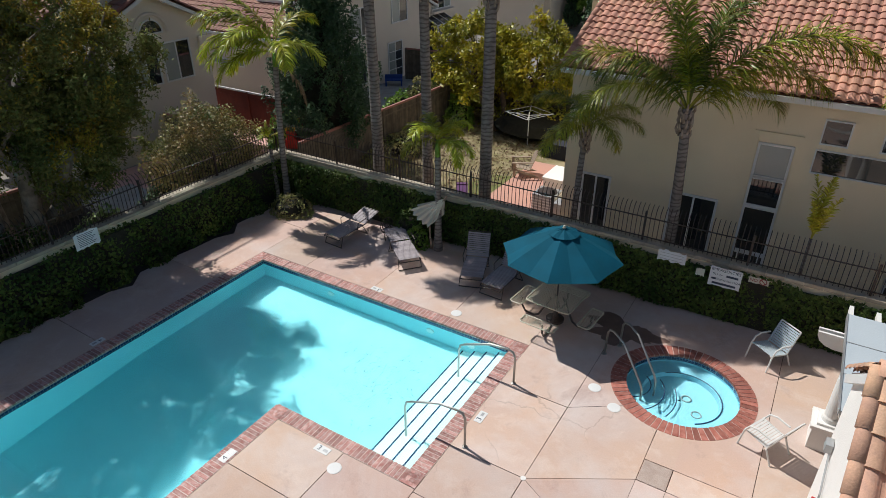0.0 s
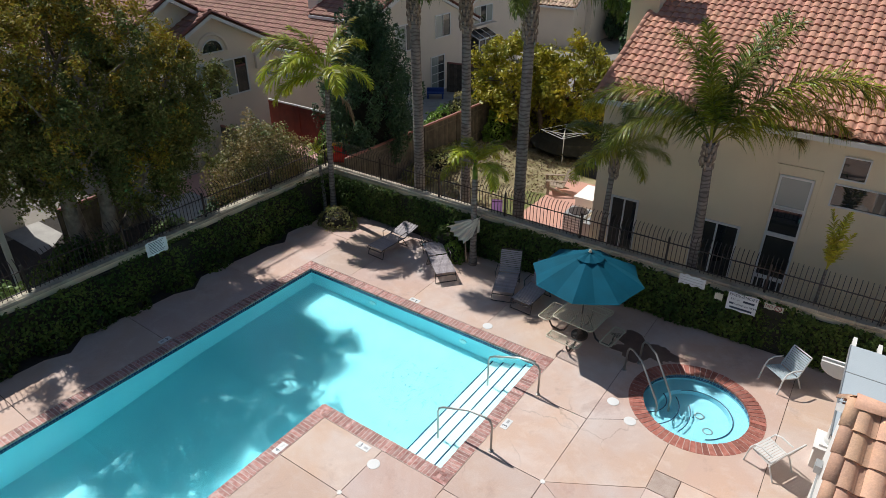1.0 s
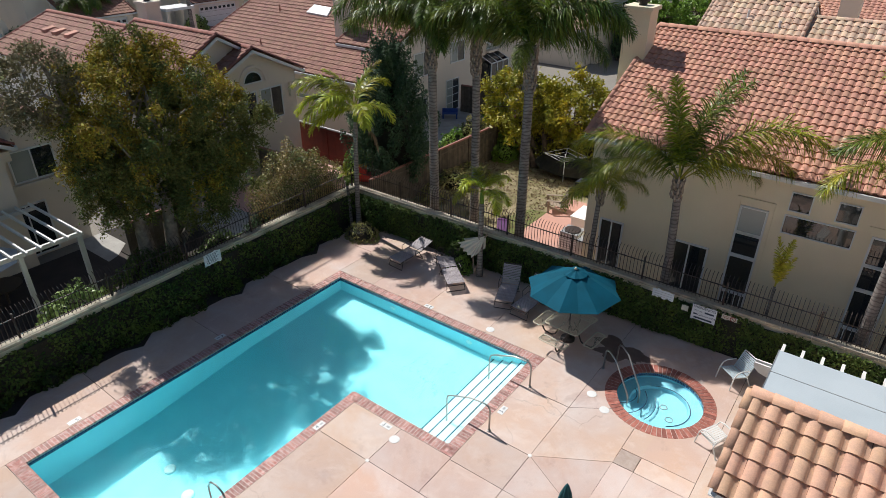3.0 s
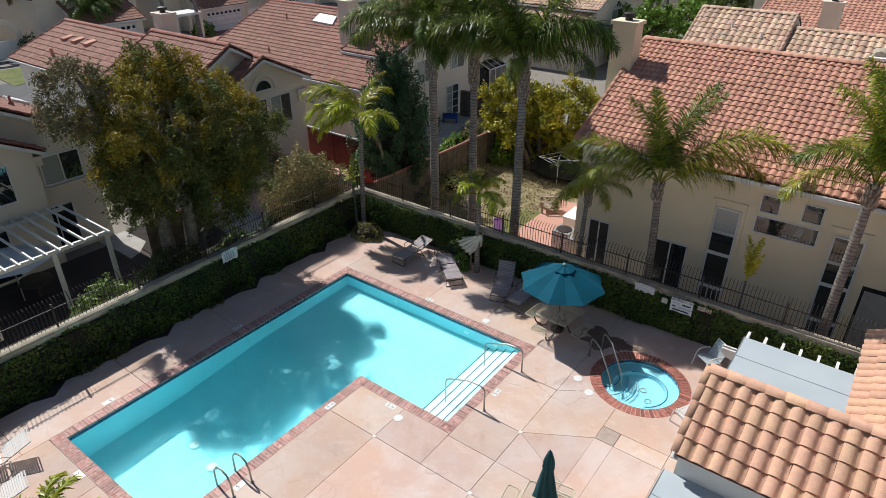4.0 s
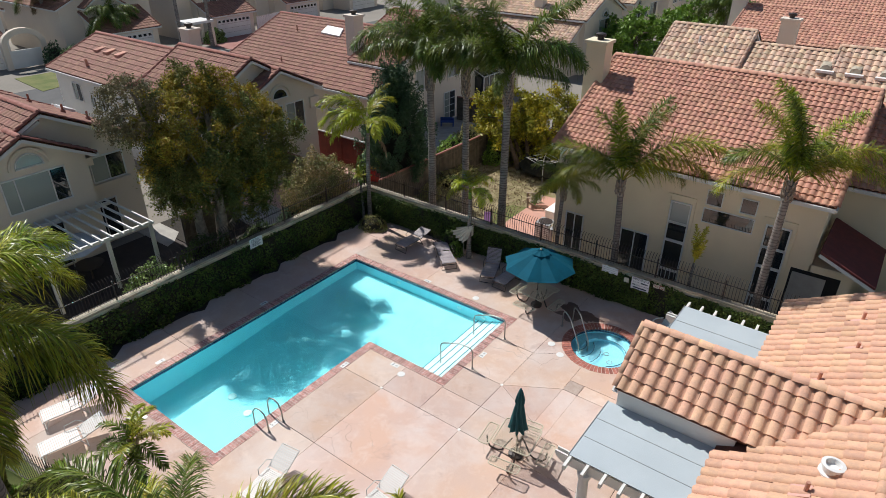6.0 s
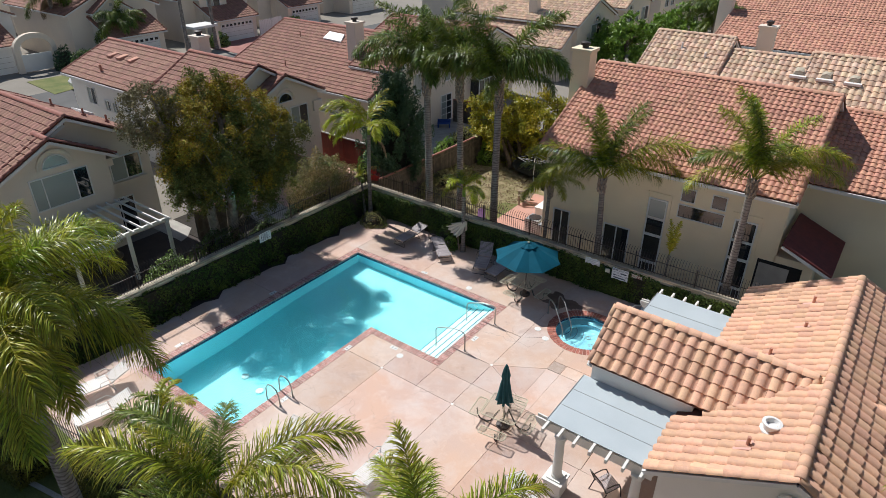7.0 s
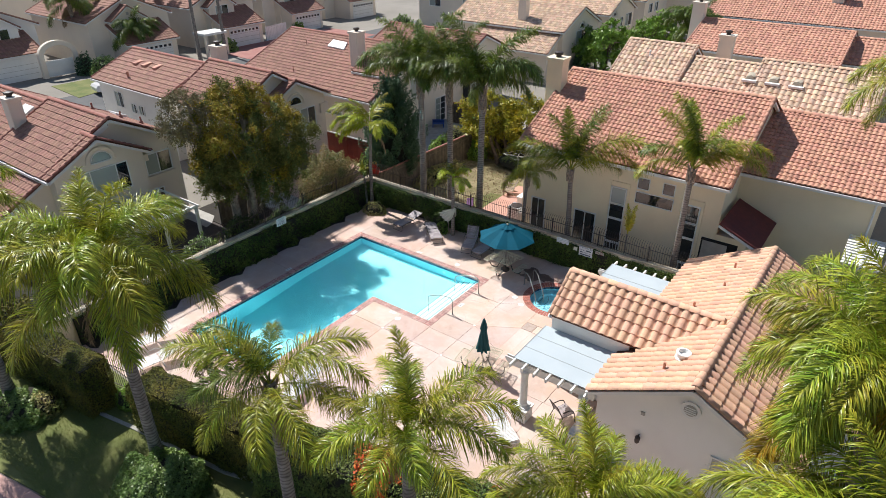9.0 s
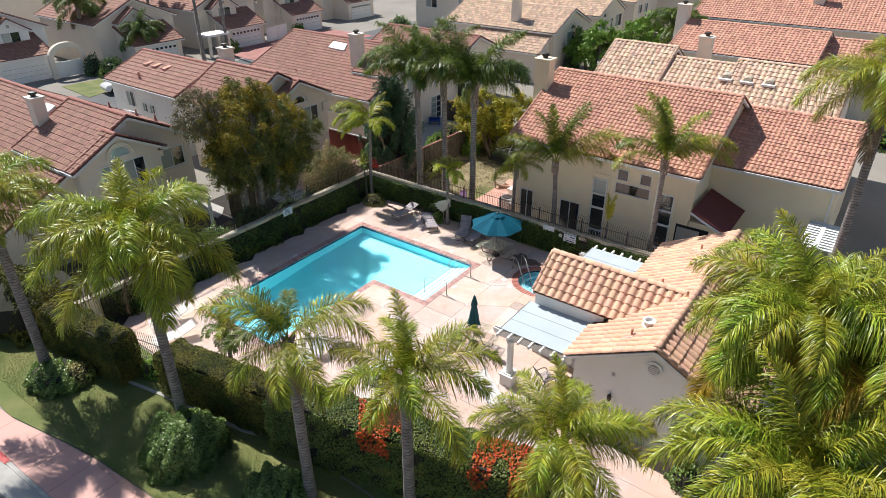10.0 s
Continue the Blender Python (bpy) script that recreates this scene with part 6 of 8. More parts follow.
# gloom beneath the crown put into a near-black ground patch
solo("tree_shade_patch", Geo().prism([(-10.6, -3.86), (-3.15, -3.86), (-3.15, -1.3), (-5.4, -1.0), (-8.4, -0.55), (-10.6, -0.5)], -0.06, 0.006), NEAR_BLACK, "near-black ground patch darkening the gap beneath the large tree", "planting bed", "structure")
solo("red_path", Geo().prism([(-5.5, -0.95), (-3.15, -1.25), (-3.15, 0.55), (-5.5, 0.55)], -0.06, 0.002), RED_PAVE, "dark red paving along the iron fence", "paving", "structure")
# ground below the pergola, coloured as dark as its shade
solo("red_patio", Geo().box(-9.9, -3.4, -14.5, -3.9, -0.08, 0.0), SHADED_PATIO, "near-black patio beneath the white pergola, its shade in the colour", "patio", "structure")
solo("blue_patio", Geo().box(-9.0, -2.5, 12.0, 22.0, -0.08, 0.0), GREY_CONC, "grey concrete patio behind the board fence", "patio", "structure")


# ---- houses west of the pool ----
board_fence("low brown board fence behind the large tree", (-7.4, -3.9), (-7.5, -0.9), 1.5)
h1 = thing("house", "two-storey cream stucco house with a weathered brown-red tile roof", "house", group="houses west of the pool")
gable_block(h1, -16.4, -10.7, -11.04, -3.84, 4.89, 6.8, "x", STUCCO_CREAM, BROWN_TILE_J, rake=0.3, seed=53)
gable_block(h1, -10.69, -10.0, -11.04, -6.28, 4.93, 6.19, "x", STUCCO_CREAM, BROWN_TILE_J, rake=0.3, seed=63, rm=-8.66, free=(False, True))
gable_block(h1, -27.0, -10.75, -15.8, -7.44, 2.1, 6.5, "x", STUCCO_CREAM, BROWN_TILE_J, seed=77, rm=-7.46, sides="a", rake=0.1)
gable_block(h1, -24.0, -16.0, -7.46, -3.84, 4.6, 6.5, "x", STUCCO_CREAM, BROWN_TILE_J, seed=78, rm=-7.45, sides="b", rake=0.1)
window(h1, "+x", -10.0, -9.78, -7.3, 3.1, 4.5, 2, glass=(GLASS_PALE, GLASS_PALE, GLASS), shares=(0.2, 0.56, 0.24))
arch_window(h1, -10.0, -8.54, 4.86, 0.56, pane=GLASS_PALE)
window(h1, "+x", -10.68, -5.9, -4.4, 3.08, 4.2, 1, glass=(GLASS_PALE, GLASS))
part("window_sill", Geo().box(-10.7, -10.55, -6.1, -4.2, 2.85, 2.97), STUCCO_CREAM, h1)
part("corbel", Geo().box(-10.7, -10.08, -6.27, -5.98, 4.12, 4.5), STUCCO_CREAM, h1)
window(h1, "+x", -10.68, -6.6, -5.2, 0.1, 2.1, 1, glass=GLASS, name="patio_door")
window(h1, "+x", -10.0, -10.4, -8.0, 0.1, 2.1, 1, glass=GLASS, name="patio_door")
chimney(h1, -16.8, -9.4, 4.0, 7.35, 0.8, 0.7)
part("skylight", Geo().slab((-18.6, -8.9, 5.95), (-17.5, -8.9, 5.95), (-17.5, -8.1, 6.38), (-18.6, -8.1, 6.38), 0.12), WHITE_PAINT, h1)
part("roof_hatch", Geo().slab((-16.9, -4.4, 5.16), (-15.9, -4.4, 5.16), (-15.9, -3.75, 4.84), (-16.9, -3.75, 4.84), -0.22), WHITE_PAINT, h1, "white skylight near the eave")
for x, y, z in ((-13.6, -5.2, 5.9), (-12.6, -4.6, 5.6), (-15.5, -5.8, 6.2)):
    roof_pipe(h1, x, y, z - 0.1, 0.3)

t = thing("garden_pergola", "white slatted garden pergola over a dark patio", "pergola")
for x in (-9.7, -6.3):
    part("beam", Geo().box(x - 0.05, x + 0.05, -10.6, -5.9, 2.28, 2.42), WHITE_WOOD, t)
for k in range(11):
    y = -10.4 + k * 0.44
    part("slat", Geo().box(-9.95, -5.95, y - 0.03, y + 0.03, 2.42, 2.52), WHITE_WOOD, t)
for x, y in ((-6.3, -10.3), (-6.3, -7.9), (-6.3, -6.0)):
    part("post", Geo().box(x - 0.07, x + 0.07, y - 0.07, y + 0.07, 0, 2.28), WHITE_WOOD, t)
t = thing("patio_umbrella", "pale blue-grey patio umbrella beneath the pergola", "umbrella", (-8.2, -8.7, 0))
part("pole", Geo().tube([(0, 0, 0), (0, 0, 2.15)], 0.025, 8), METAL_GREY, t)
part("canopy", Geo().lathe([(1.35, 1.72), (0.7, 1.98), (0.03, 2.2)], 0, 0, 8, False), PALE_CANVAS, t)
t = thing("patio_table", "dark round patio table in the shade", "table", (-8.0, -8.2, 0))
part("tabletop", Geo().lathe([(0.6, 0.70), (0.6, 0.74)], 0, 0, 20), BROWN_METAL, t)
part("leg", Geo().tube([(0, 0, 0), (0, 0, 0.7)], 0.05, 8), BROWN_METAL, t)

h2 = thing("house", "two-storey cream stucco house with an arched upper window", "house", group="houses west of the pool")
gable_block(h2, -16.6, -10.7, 0.2, 6.8, 5.2, 7.05, "x", STUCCO_CREAM, BROWN_TILE_J, rake=0.3, seed=63)
gable_block(h2, -15.5, -10.0, 2.18, 7.38, 5.08, 6.36, "x", STUCCO_CREAM, BROWN_TILE_J, rake=0.3, seed=73)
window(h2, "+x", -10.0, 5.15, 6.4, 2.85, 4.3, 1)
window(h2, "+x", -10.0, 3.75, 4.85, 2.85, 4.3, 1)
arch_window(h2, -10.0, 4.8, 4.75, 0.52)
part("corbel", Geo().box(-10.7, -9.85, 6.9, 7.6, 3.7, 4.35), STUCCO_CREAM, h2)
chimney(h2, -16.9, 4.3, 3.0, 7.9, 0.9, 0.75)
roof_pipe(h2, -13.0, 5.6, 5.9, 0.4)

h3 = thing("house", "long two-storey cream house with a broad brown-red tile roof", "house", group="houses west of the pool")
gable_block(h3, -24.0, -9.2, 11.15, 23.85, 3.8, 6.48, "x", STUCCO_CREAM, BROWN_TILE_J, seed=81, rake=0.3)
gable_block(h3, -12.6, -9.0, 13.65, 22.4, 5.1, 6.95, "x", STUCCO_CREAM, BROWN_TILE_J, seed=85, rake=0.3)
chimney(h3, -13.3, 14.5, 4.0, 7.75, 0.85, 0.9)
part("skylight", Geo().slab((-18.0, 15.75, 5.92), (-16.0, 15.65, 5.88), (-16.4, 16.5, 6.24), (-18.1, 16.6, 6.28), 0.2), WHITE_PAINT, h3)
roof_pipe(h3, -20.4, 15.6, 5.7, 0.5)
roof_pipe(h3, -18.5, 12.2, 4.3, 0.4)
window(h3, "-y", 11.15, -14.6, -13.4, 2.0, 2.22, 0)
window(h3, "-y", 11.15, -13.0, -12.2, 2.0, 2.22, 0)
window(h3, "+x", -9.0, 15.75, 17.5, 2.95, 4.3, 1)
window(h3, "+x", -9.0, 19.45, 20.9, 3.2, 4.4, 1)
window(h3, "+x", -9.0, 19.0, 20.3, 0.1, 2.1, 1, 3, name="french_door")
window(h3, "+x", -9.0, 15.9, 16.8, 0.4, 1.5, 1)
h3b = thing("house", "cream stucco house behind with a glazed bay window", "house", group="houses west of the pool")
gable_block(h3b, -20.0, -9.3, 23.2, 30.2, 4.6, 6.1, "x", STUCCO_CREAM, BROWN_TILE_J, seed=89)
gb = part("glass_bay", Geo().prism([(-9.3, 23.3), (-8.35, 23.3), (-8.35, 25.5), (-9.3, 25.5)], 0.5, 2.5).slab((-9.3, 23.3, 2.95), (-9.3, 25.5, 2.95), (-8.35, 25.5, 2.5), (-8.35, 23.3, 2.5), 0.03), GLASS, h3b, "white-framed glass bay")
for y in (23.3, 24.03, 24.77, 25.5):
    part("glazing_bar", Geo().box(-8.37, -8.31, y - 0.035, y + 0.035, 0.5, 2.55).tube([(-9.3, y, 2.98), (-8.33, y, 2.54)], 0.035, 4), WHITE_PAINT, gb)
part("glazing_bar", Geo().box(-8.37, -8.3, 23.27, 25.53, 2.5, 2.57).box(-8.37, -8.32, 23.27, 25.53, 1.4, 1.46), WHITE_PAINT, gb)
window(h3b, "+x", -9.3, 24.1, 26.3, 3.3, 4.3, 2)
part("window_sill", Geo().box(-9.3, -8.95, 23.9, 26.5, 3.05, 3.2), STUCCO_CREAM, h3b)
board_fence("brown board fence with a white top rail behind the patio", (-8.45, 19.95), (-6.19, 20.21), 1.72)

# bench and toys in the yards
t = thing("garden_bench", "blue painted wooden bench on the grey patio", "bench", (-8.2, 18.3, 0), 35)
part("seat", Geo().box(-0.5, 0.5, -0.2, 0.2, 0.30, 0.35), BLUE_WOOD, t)
part("backrest", Geo().box(-0.5, 0.5, 0.2, 0.25, 0.35, 0.58), BLUE_WOOD, t)
for x in (-0.44, 0.44):
    part("leg", Geo().box(x - 0.04, x + 0.04, -0.2, 0.22, 0, 0.30), BLUE_WOOD, t)
t = thing("toy_car", "red and yellow plastic ride-on toy by the fence", "toy", (-4.0, 5.8, 0.85), 30)
part("toy_body", Geo().box(-0.3, 0.3, -0.2, 0.2, 0.1, 0.45).box(-0.22, 0.12, -0.18, 0.18, 0.45, 0.8), PLASTIC_RED, t)
part("toy_roof", Geo().box(-0.26, 0.16, -0.2, 0.2, 0.8, 0.9), PLASTIC_YELLOW, t)
part("toy_stand", Geo().box(-0.4, 0.4, -0.3, 0.3, -0.85, 0.1), WOOD_FENCE, t)

t = thing("adirondack_chair", "grey-brown timber slatted garden chair on the patio", "chair", (3.75, 10.0, 0.02), -60)
for k in range(5):
    part("seat_slat", Geo().box(-0.28, 0.28, -0.35 + 0.13 * k, -0.24 + 0.13 * k, 0.36 - 0.03 * k, 0.385 - 0.03 * k), WOOD_CHAIR, t)
for k in range(5):
    x = -0.24 + 0.12 * k
    h = 0.62 + 0.08 * (1 - abs(k - 2) / 2)
    part("back_slat", Geo().slab((x - 0.05, 0.26, 0.26), (x + 0.05, 0.26, 0.26), (x + 0.05, 0.26 + 0.4 * h, 0.26 + h), (x - 0.05, 0.26 + 0.4 * h, 0.26 + h), 0.02), WOOD_CHAIR, t)
for x in (-0.34, 0.34):
    part("armrest", Geo().box(x - 0.06, x + 0.06, -0.42, 0.36, 0.56, 0.585), WOOD_CHAIR, t)
    part("front_leg", Geo().box(x - 0.03, x + 0.03, -0.38, -0.28, 0, 0.56), WOOD_CHAIR, t)
    part("back_leg", Geo().slab((x - 0.03, -0.35, 0.38), (x + 0.03, -0.35, 0.38), (x + 0.03, 0.6, 0.0), (x - 0.03, 0.6, 0.0), 0.08), WOOD_CHAIR, t)
t = thing("clothes_dryer", "white rotary clothes dryer with square arms", "clothes dryer", (2.5, 13.2, 0), 20)
part("pole", Geo().tube([(0, 0, -0.05), (0, 0, 1.45)], 0.022, 8), WHITE_PAINT, t)
for k in range(4):
    a = math.tau * k / 4
    part("arm", Geo().tube([(0, 0, 1.3), (1.05 * math.cos(a), 1.05 * math.sin(a), 1.42)], 0.016, 6), WHITE_PAINT, t)
    for r in (0.6, 1.03):
        b = a + math.tau / 4
        part("line", Geo().tube([(r * math.cos(a), r * math.sin(a), 1.3 + 0.114 * r), (r * math.cos(b), r * math.sin(b), 1.3 + 0.114 * r)], 0.01, 5), WHITE_PAINT, t)
t = thing("air_conditioner", "grey louvred air-conditioning unit on the patio", "air conditioner", (5.95, 7.2, 0.02))
part("casing", Geo().box(-0.38, 0.38, -0.38, 0.38, 0, 0.8), METAL_GREY, t)
part("fan_grille", Geo().lathe([(0.33, 0.80), (0.33, 0.83), (0.08, 0.85)], 0, 0, 22), IRON, t)
for k in range(7):
    part("louvre", Geo().box(-0.385, 0.385, -0.39, 0.39, 0.08 + 0.1 * k, 0.12 + 0.1 * k), WHITE_PAINT, t)
t = thing("electric_meter_box", "grey meter box beside the house", "meter box", (6.55, 6.9, 0.0))
part("box", Geo().box(-0.15, 0.15, -0.3, 0.3, 0, 0.75), METAL_GREY, t)
solo("storage_box", Geo().box(5.3, 6.5, 8.4, 9.6, 0.02, 0.72).box(5.25, 6.55, 8.35, 9.65, 0.72, 0.8), STUCCO_WHITE, "white covered barbecue box on the patio", "storage box")
solo("dark_planter", Geo().box(3.6, 4.9, 12.2, 12.9, -0.03, 0.6), NAVY, "dark covered box on the yard grass", "box")
t = thing("purple_slide", "purple plastic children's slide on the patio", "toy", (3.3, 6.1, 0.02), 30)
part("chute", Geo().slab((-0.2, -0.7, 0.1), (0.2, -0.7, 0.1), (0.2, 0.6, 0.7), (-0.2, 0.6, 0.7), 0.05), PURPLE, t)
part("support", Geo().box(-0.2, 0.2, 0.5, 0.62, 0, 0.68), PURPLE, t)
t = thing("wheelbarrow", "dark wheelbarrow on the dry grass", "wheelbarrow", (1.3, 5.6, 0))
part("tray", Geo().prism([(-0.5, -0.3), (0.45, -0.35), (0.45, 0.35), (-0.5, 0.3)], 0.35, 0.6), IRON, t)
part("wheel", Geo().tube([(-0.55, -0.04, 0.2), (-0.55, 0.04, 0.2)], 0.2, 16), RUBBER, t)
for y in (-0.25, 0.25):
    part("handle", Geo().tube([(-0.5, y, 0.32), (0.9, y, 0.62)], 0.02, 6), WOOD_CHAIR, t)
    part("leg", Geo().tube([(0.3, y, 0.36), (0.35, y, 0.0)], 0.02, 6), IRON, t)


# ---- houses farther off ----
def far_house(label, x0, x1, y0, y1, eave, ridge, axis, tiles, face, garage=None, wing=None, wall=None, chim=None, wins=(), seed=1):
    """A plain two-storey house; face is the side with its windows."""
    t = thing("house", label, "house", group="houses beyond")
    wall = wall or STUCCO_CREAM
    gable_block(t, x0, x1, y0, y1, eave, ridge, axis, wall, tiles, seed=seed, tw=0.34, tl=0.42)
    if wing:
        gable_block(t, *wing[:4], wing[4], wing[5], wing[6], wall, tiles, seed=seed + 7, tw=0.34, tl=0.42)
    if garage:
        fc, pl, a0, a1, z1 = garage
        d = window(t, fc, pl, a0, a1, 0.02, z1, 0, glass=WHITE_PAINT, name="garage_door")
        s = 1 if fc[0] == "+" else -1
        for k in range(8):
            u = a0 + (a1 - a0) * (k + 0.5) / 8
            w = (a1 - a0) / 8 * 0.36
            c0, c1 = sorted((pl + s * 0.012, pl + s * 0.03))
            g_ = Geo().box(c0, c1, u - w, u + w, z1 - 0.42, z1 - 0.2) if fc[1] == "x" else Geo().box(u - w, u + w, c0, c1, z1 - 0.42, z1 - 0.2)
            part("garage_light", g_, GLASS, d)
    for fc, pl, a0, a1, z0, z1 in wins:
        window(t, fc, pl, a0, a1, z0, z1, 1)
    if chim:
        chimney(t, *chim)
    return t


r1 = far_house("cream house with a weathered sandy tile roof beyond the yards", 5.85, 10.1, 18.6, 27.6, 5.45, 7.95, "x", SAND_TILE_J, "-y", chim=(11.5, 26.0, 5.0, 8.45, 0.95, 0.7), wing=(10.1, 21.0, 18.6, 26.3, 5.4, 7.4, "x"), seed=101,
               wins=(("-x", 5.85, 21, 23, 3, 4.3),))
gable_block(r1, 14.8, 21.6, 18.75, 26.6, 5.45, 7.72, "x", STUCCO_CREAM, SAND_TILE_J, seed=102, tw=0.34, tl=0.42, rake=0.05)
for x in (14.5, 15.85, 17.2):
    v_ = part("roof_vent", Geo().add([(x - 0.32, 20.9, 6.72), (x + 0.32, 20.9, 6.72), (x + 0.2, 20.9, 6.98), (x, 20.9, 7.05), (x - 0.2, 20.9, 6.98), (x - 0.3, 21.9, 7.1), (x + 0.3, 21.9, 7.1)],
                                     [(0, 1, 2, 3, 4), (4, 3, 5), (3, 2, 6), (3, 6, 5), (0, 4, 5), (2, 1, 6)]), CAP, r1, "half-round cream roof vent")
    part("vent_flashing", Geo().box(x - 0.42, x + 0.42, 20.55, 20.9, 6.68, 6.80), STUCCO_WHITE, v_)
roof_pipe(r1, 7.6, 21.8, 7.2, 0.4, 0.06, STUCCO_WHITE)
roof_pipe(r1, 9.2, 21.3, 6.9, 0.4, 0.06, STUCCO_WHITE)
far_house("cream house with a long red tile roof", 5.7, 17.6, 36.8, 47.0, 5.25, 6.95, "x", RED_TILE_J, "-y", chim=(4.9, 41.6, 4.0, 8.4, 1.1, 0.9), wing=(17.6, 26.0, 39.6, 46.0, 5.0, 6.4, "x"), seed=103)
far_house("cream house with red roof far behind", 2.0, 22.0, 56.0, 68.0, 5.4, 8.0, "x", RED_TILE_J, "-y", chim=(14.0, 60.0, 4.0, 9.2, 1.1, 0.9), seed=105)
far_house("cream house with red roof far behind", 26.0, 44.0, 40.0, 52.0, 5.2, 7.8, "x", RED_TILE_J, "-y", seed=107)
far_house("cream house with red roof beside the side yard", 33.0, 48.0, 18.0, 30.0, 5.2, 7.8, "x", RED_TILE_J, "-y", seed=108)
s1 = far_house("cream house with a sandy tile roof and arched window", -21.0, -7.2, 38.2, 46.6, 5.05, 6.85, "x", SAND_TILE_J, "+x", chim=(-12.6, 39.4, 4.5, 7.9, 0.9, 0.8), seed=111,
               wins=(("+x", -7.2, 41.3, 43.7, 3.1, 4.5),))
gable_block(s1, -17.0, -7.7, 35.9, 40.7, 3.3, 4.7, "x", STUCCO_CREAM, SAND_TILE_J, seed=112, tw=0.34, tl=0.42, rm=38.3, sides="a")
arch_window(s1, -7.2, 42.5, 4.75, 0.5)
part("skylight", Geo().slab((-15.6, 39.3, 5.5), (-14.0, 39.3, 5.5), (-14.0, 40.2, 5.95), (-15.6, 40.2, 5.95), 0.1), WHITE_PAINT, s1)
s2 = far_house("cream house with a small arched upper window", -21.0, -7.8, 51.0, 58.6, 5.05, 6.8, "x", SAND_TILE_J, "+x", seed=113, wins=(("+x", -7.8, 52.0, 53.2, 3, 4.2), ("+x", -7.8, 54.6, 55.2, 3.2, 4.2), ("+x", -7.8, 56.2, 58.0, 3, 4.4)))
arch_window(s2, -7.8, 52.6, 4.6, 0.42)
far_house("cream house with two small paned windows", -22.0, -8.2, 63.5, 72.0, 5.2, 7.0, "x", SAND_TILE_J, "+x", seed=116, wins=(("+x", -8.2, 65.0, 66.2, 3.4, 4.5), ("+x", -8.2, 67.2, 68.4, 3.4, 4.5)))
far_house("cream house with a sandy roof far off", -40.0, -24.0, 56.0, 68.0, 5.2, 7.6, "x", BROWN_TILE_J, "+x", seed=114, wins=(("-y", 56.0, -38, -36, 3, 4.4), ("-y", 56.0, -32, -30, 3, 4.4)))
wh = far_house("white house with brown roof and three red roof vents", -28.1, -18.8, 0.85, 7.9, 4.85, 6.35, "x", BROWN_TILE_J, "-y", wall=STUCCO_WHITE, seed=115,
               wins=(("-y", 0.85, -26.0, -25.0, 2.9, 4.0), ("-y", 0.85, -23.9, -23.3, 2.75, 3.4), ("-y", 0.85, -22.9, -22.3, 2.75, 3.4)))
for x in (-25.5, -24.3, -22.9):
    part("roof_vent", Geo().add([(x - 0.3, 2.6, 5.55), (x + 0.3, 2.6, 5.55), (x + 0.2, 2.6, 5.85), (x - 0.2, 2.6, 5.85), (x - 0.25, 3.3, 5.98), (x + 0.25, 3.3, 5.98)], [(0, 1, 2, 3), (3, 2, 5, 4), (0, 3, 4), (2, 1, 5)]), RED_TILE, wh, "red dormer roof vent")
roof_pipe(wh, -24.5, 1.4, 5.0, 0.6, 0.09, RED_TILE)


def street_house(label, xf, y0, y1, bay, seed, wall=None, dots=True):
    """A street-facing house: garage under a tiled lean-to, a gabled bay window above, the main block behind."""
    t = thing("house", label, "house", group="houses along the street")
    wall = wall or STUCCO_CREAM
    gable_block(t, xf - 17.0, xf - 3.4, y0 - 2.2, y1 + 1.6, 5.0, 7.2, "x", wall, BROWN_TILE_J, seed=seed, tw=0.36, tl=0.44, cap_mat=BROWN_TILE_J)
    gable_block(t, xf - 5.0, xf, y0, y1, 2.75, 4.4, "y", wall, BROWN_TILE_J, seed=seed + 3, tw=0.36, tl=0.44, rm=xf - 3.5, cap_mat=BROWN_TILE_J, sides="b")
    gable_block(t, xf - 7.0, xf - 2.3, bay - 1.9, bay + 1.9, 5.0, 6.3, "x", wall, BROWN_TILE_J, seed=seed + 5, tw=0.36, tl=0.44, cap_mat=BROWN_TILE_J, oh=0.3, rake=0.2)
    window(t, "+x", xf - 2.3, bay - 0.9, bay + 0.9, 3.75, 4.85, 1)
    part("bay_sill", Geo().box(xf - 2.3, xf - 2.0, bay - 1.2, bay + 1.2, 3.45, 3.65), wall, t)
    part("gable_vent", Geo().box(xf - 2.32, xf - 2.27, bay - 0.15, bay + 0.15, 5.35, 5.65), GREY_CONC, t)
    d = window(t, "+x", xf, y0 + 0.7, y0 + 0.7 + 4.6, 0.02, 2.2, 0, glass=WHITE_PAINT, name="garage_door")
    for k in range(3):
        part("door_groove", Geo().box(xf + 0.012, xf + 0.02, y0 + 0.75, y0 + 5.25, 0.52 + 0.5 * k, 0.55 + 0.5 * k), GREY_CONC, d)
    if dots:
        for k in range(8):
            u = y0 + 0.7 + 4.6 * (k + 0.5) / 8
            part("garage_light", Geo().box(xf + 0.012, xf + 0.03, u - 0.17, u + 0.17, 1.72, 1.98), GLASS, d)
    return t


street_house("white stucco house with a gabled bay over its garage", -53.0, 1.3, 7.2, 4.7, 117, STUCCO_WHITE, False)
street_house("cream house with a gabled bay over a tiled garage roof", -48.6, 14.6, 20.6, 16.6, 119)
street_house("cream house with a white panelled garage door", -49.0, 27.7, 33.6, 29.4, 121)
street_house("cream house with a white garage door and brown roof", -50.5, 40.2, 46.0, 42.0, 123)
street_house("cream house with small lights in its garage door", -52.0, 53.5, 59.5, 55.5, 125)
t = thing("portico", "cream stucco entrance portico with a low gable", "portico")
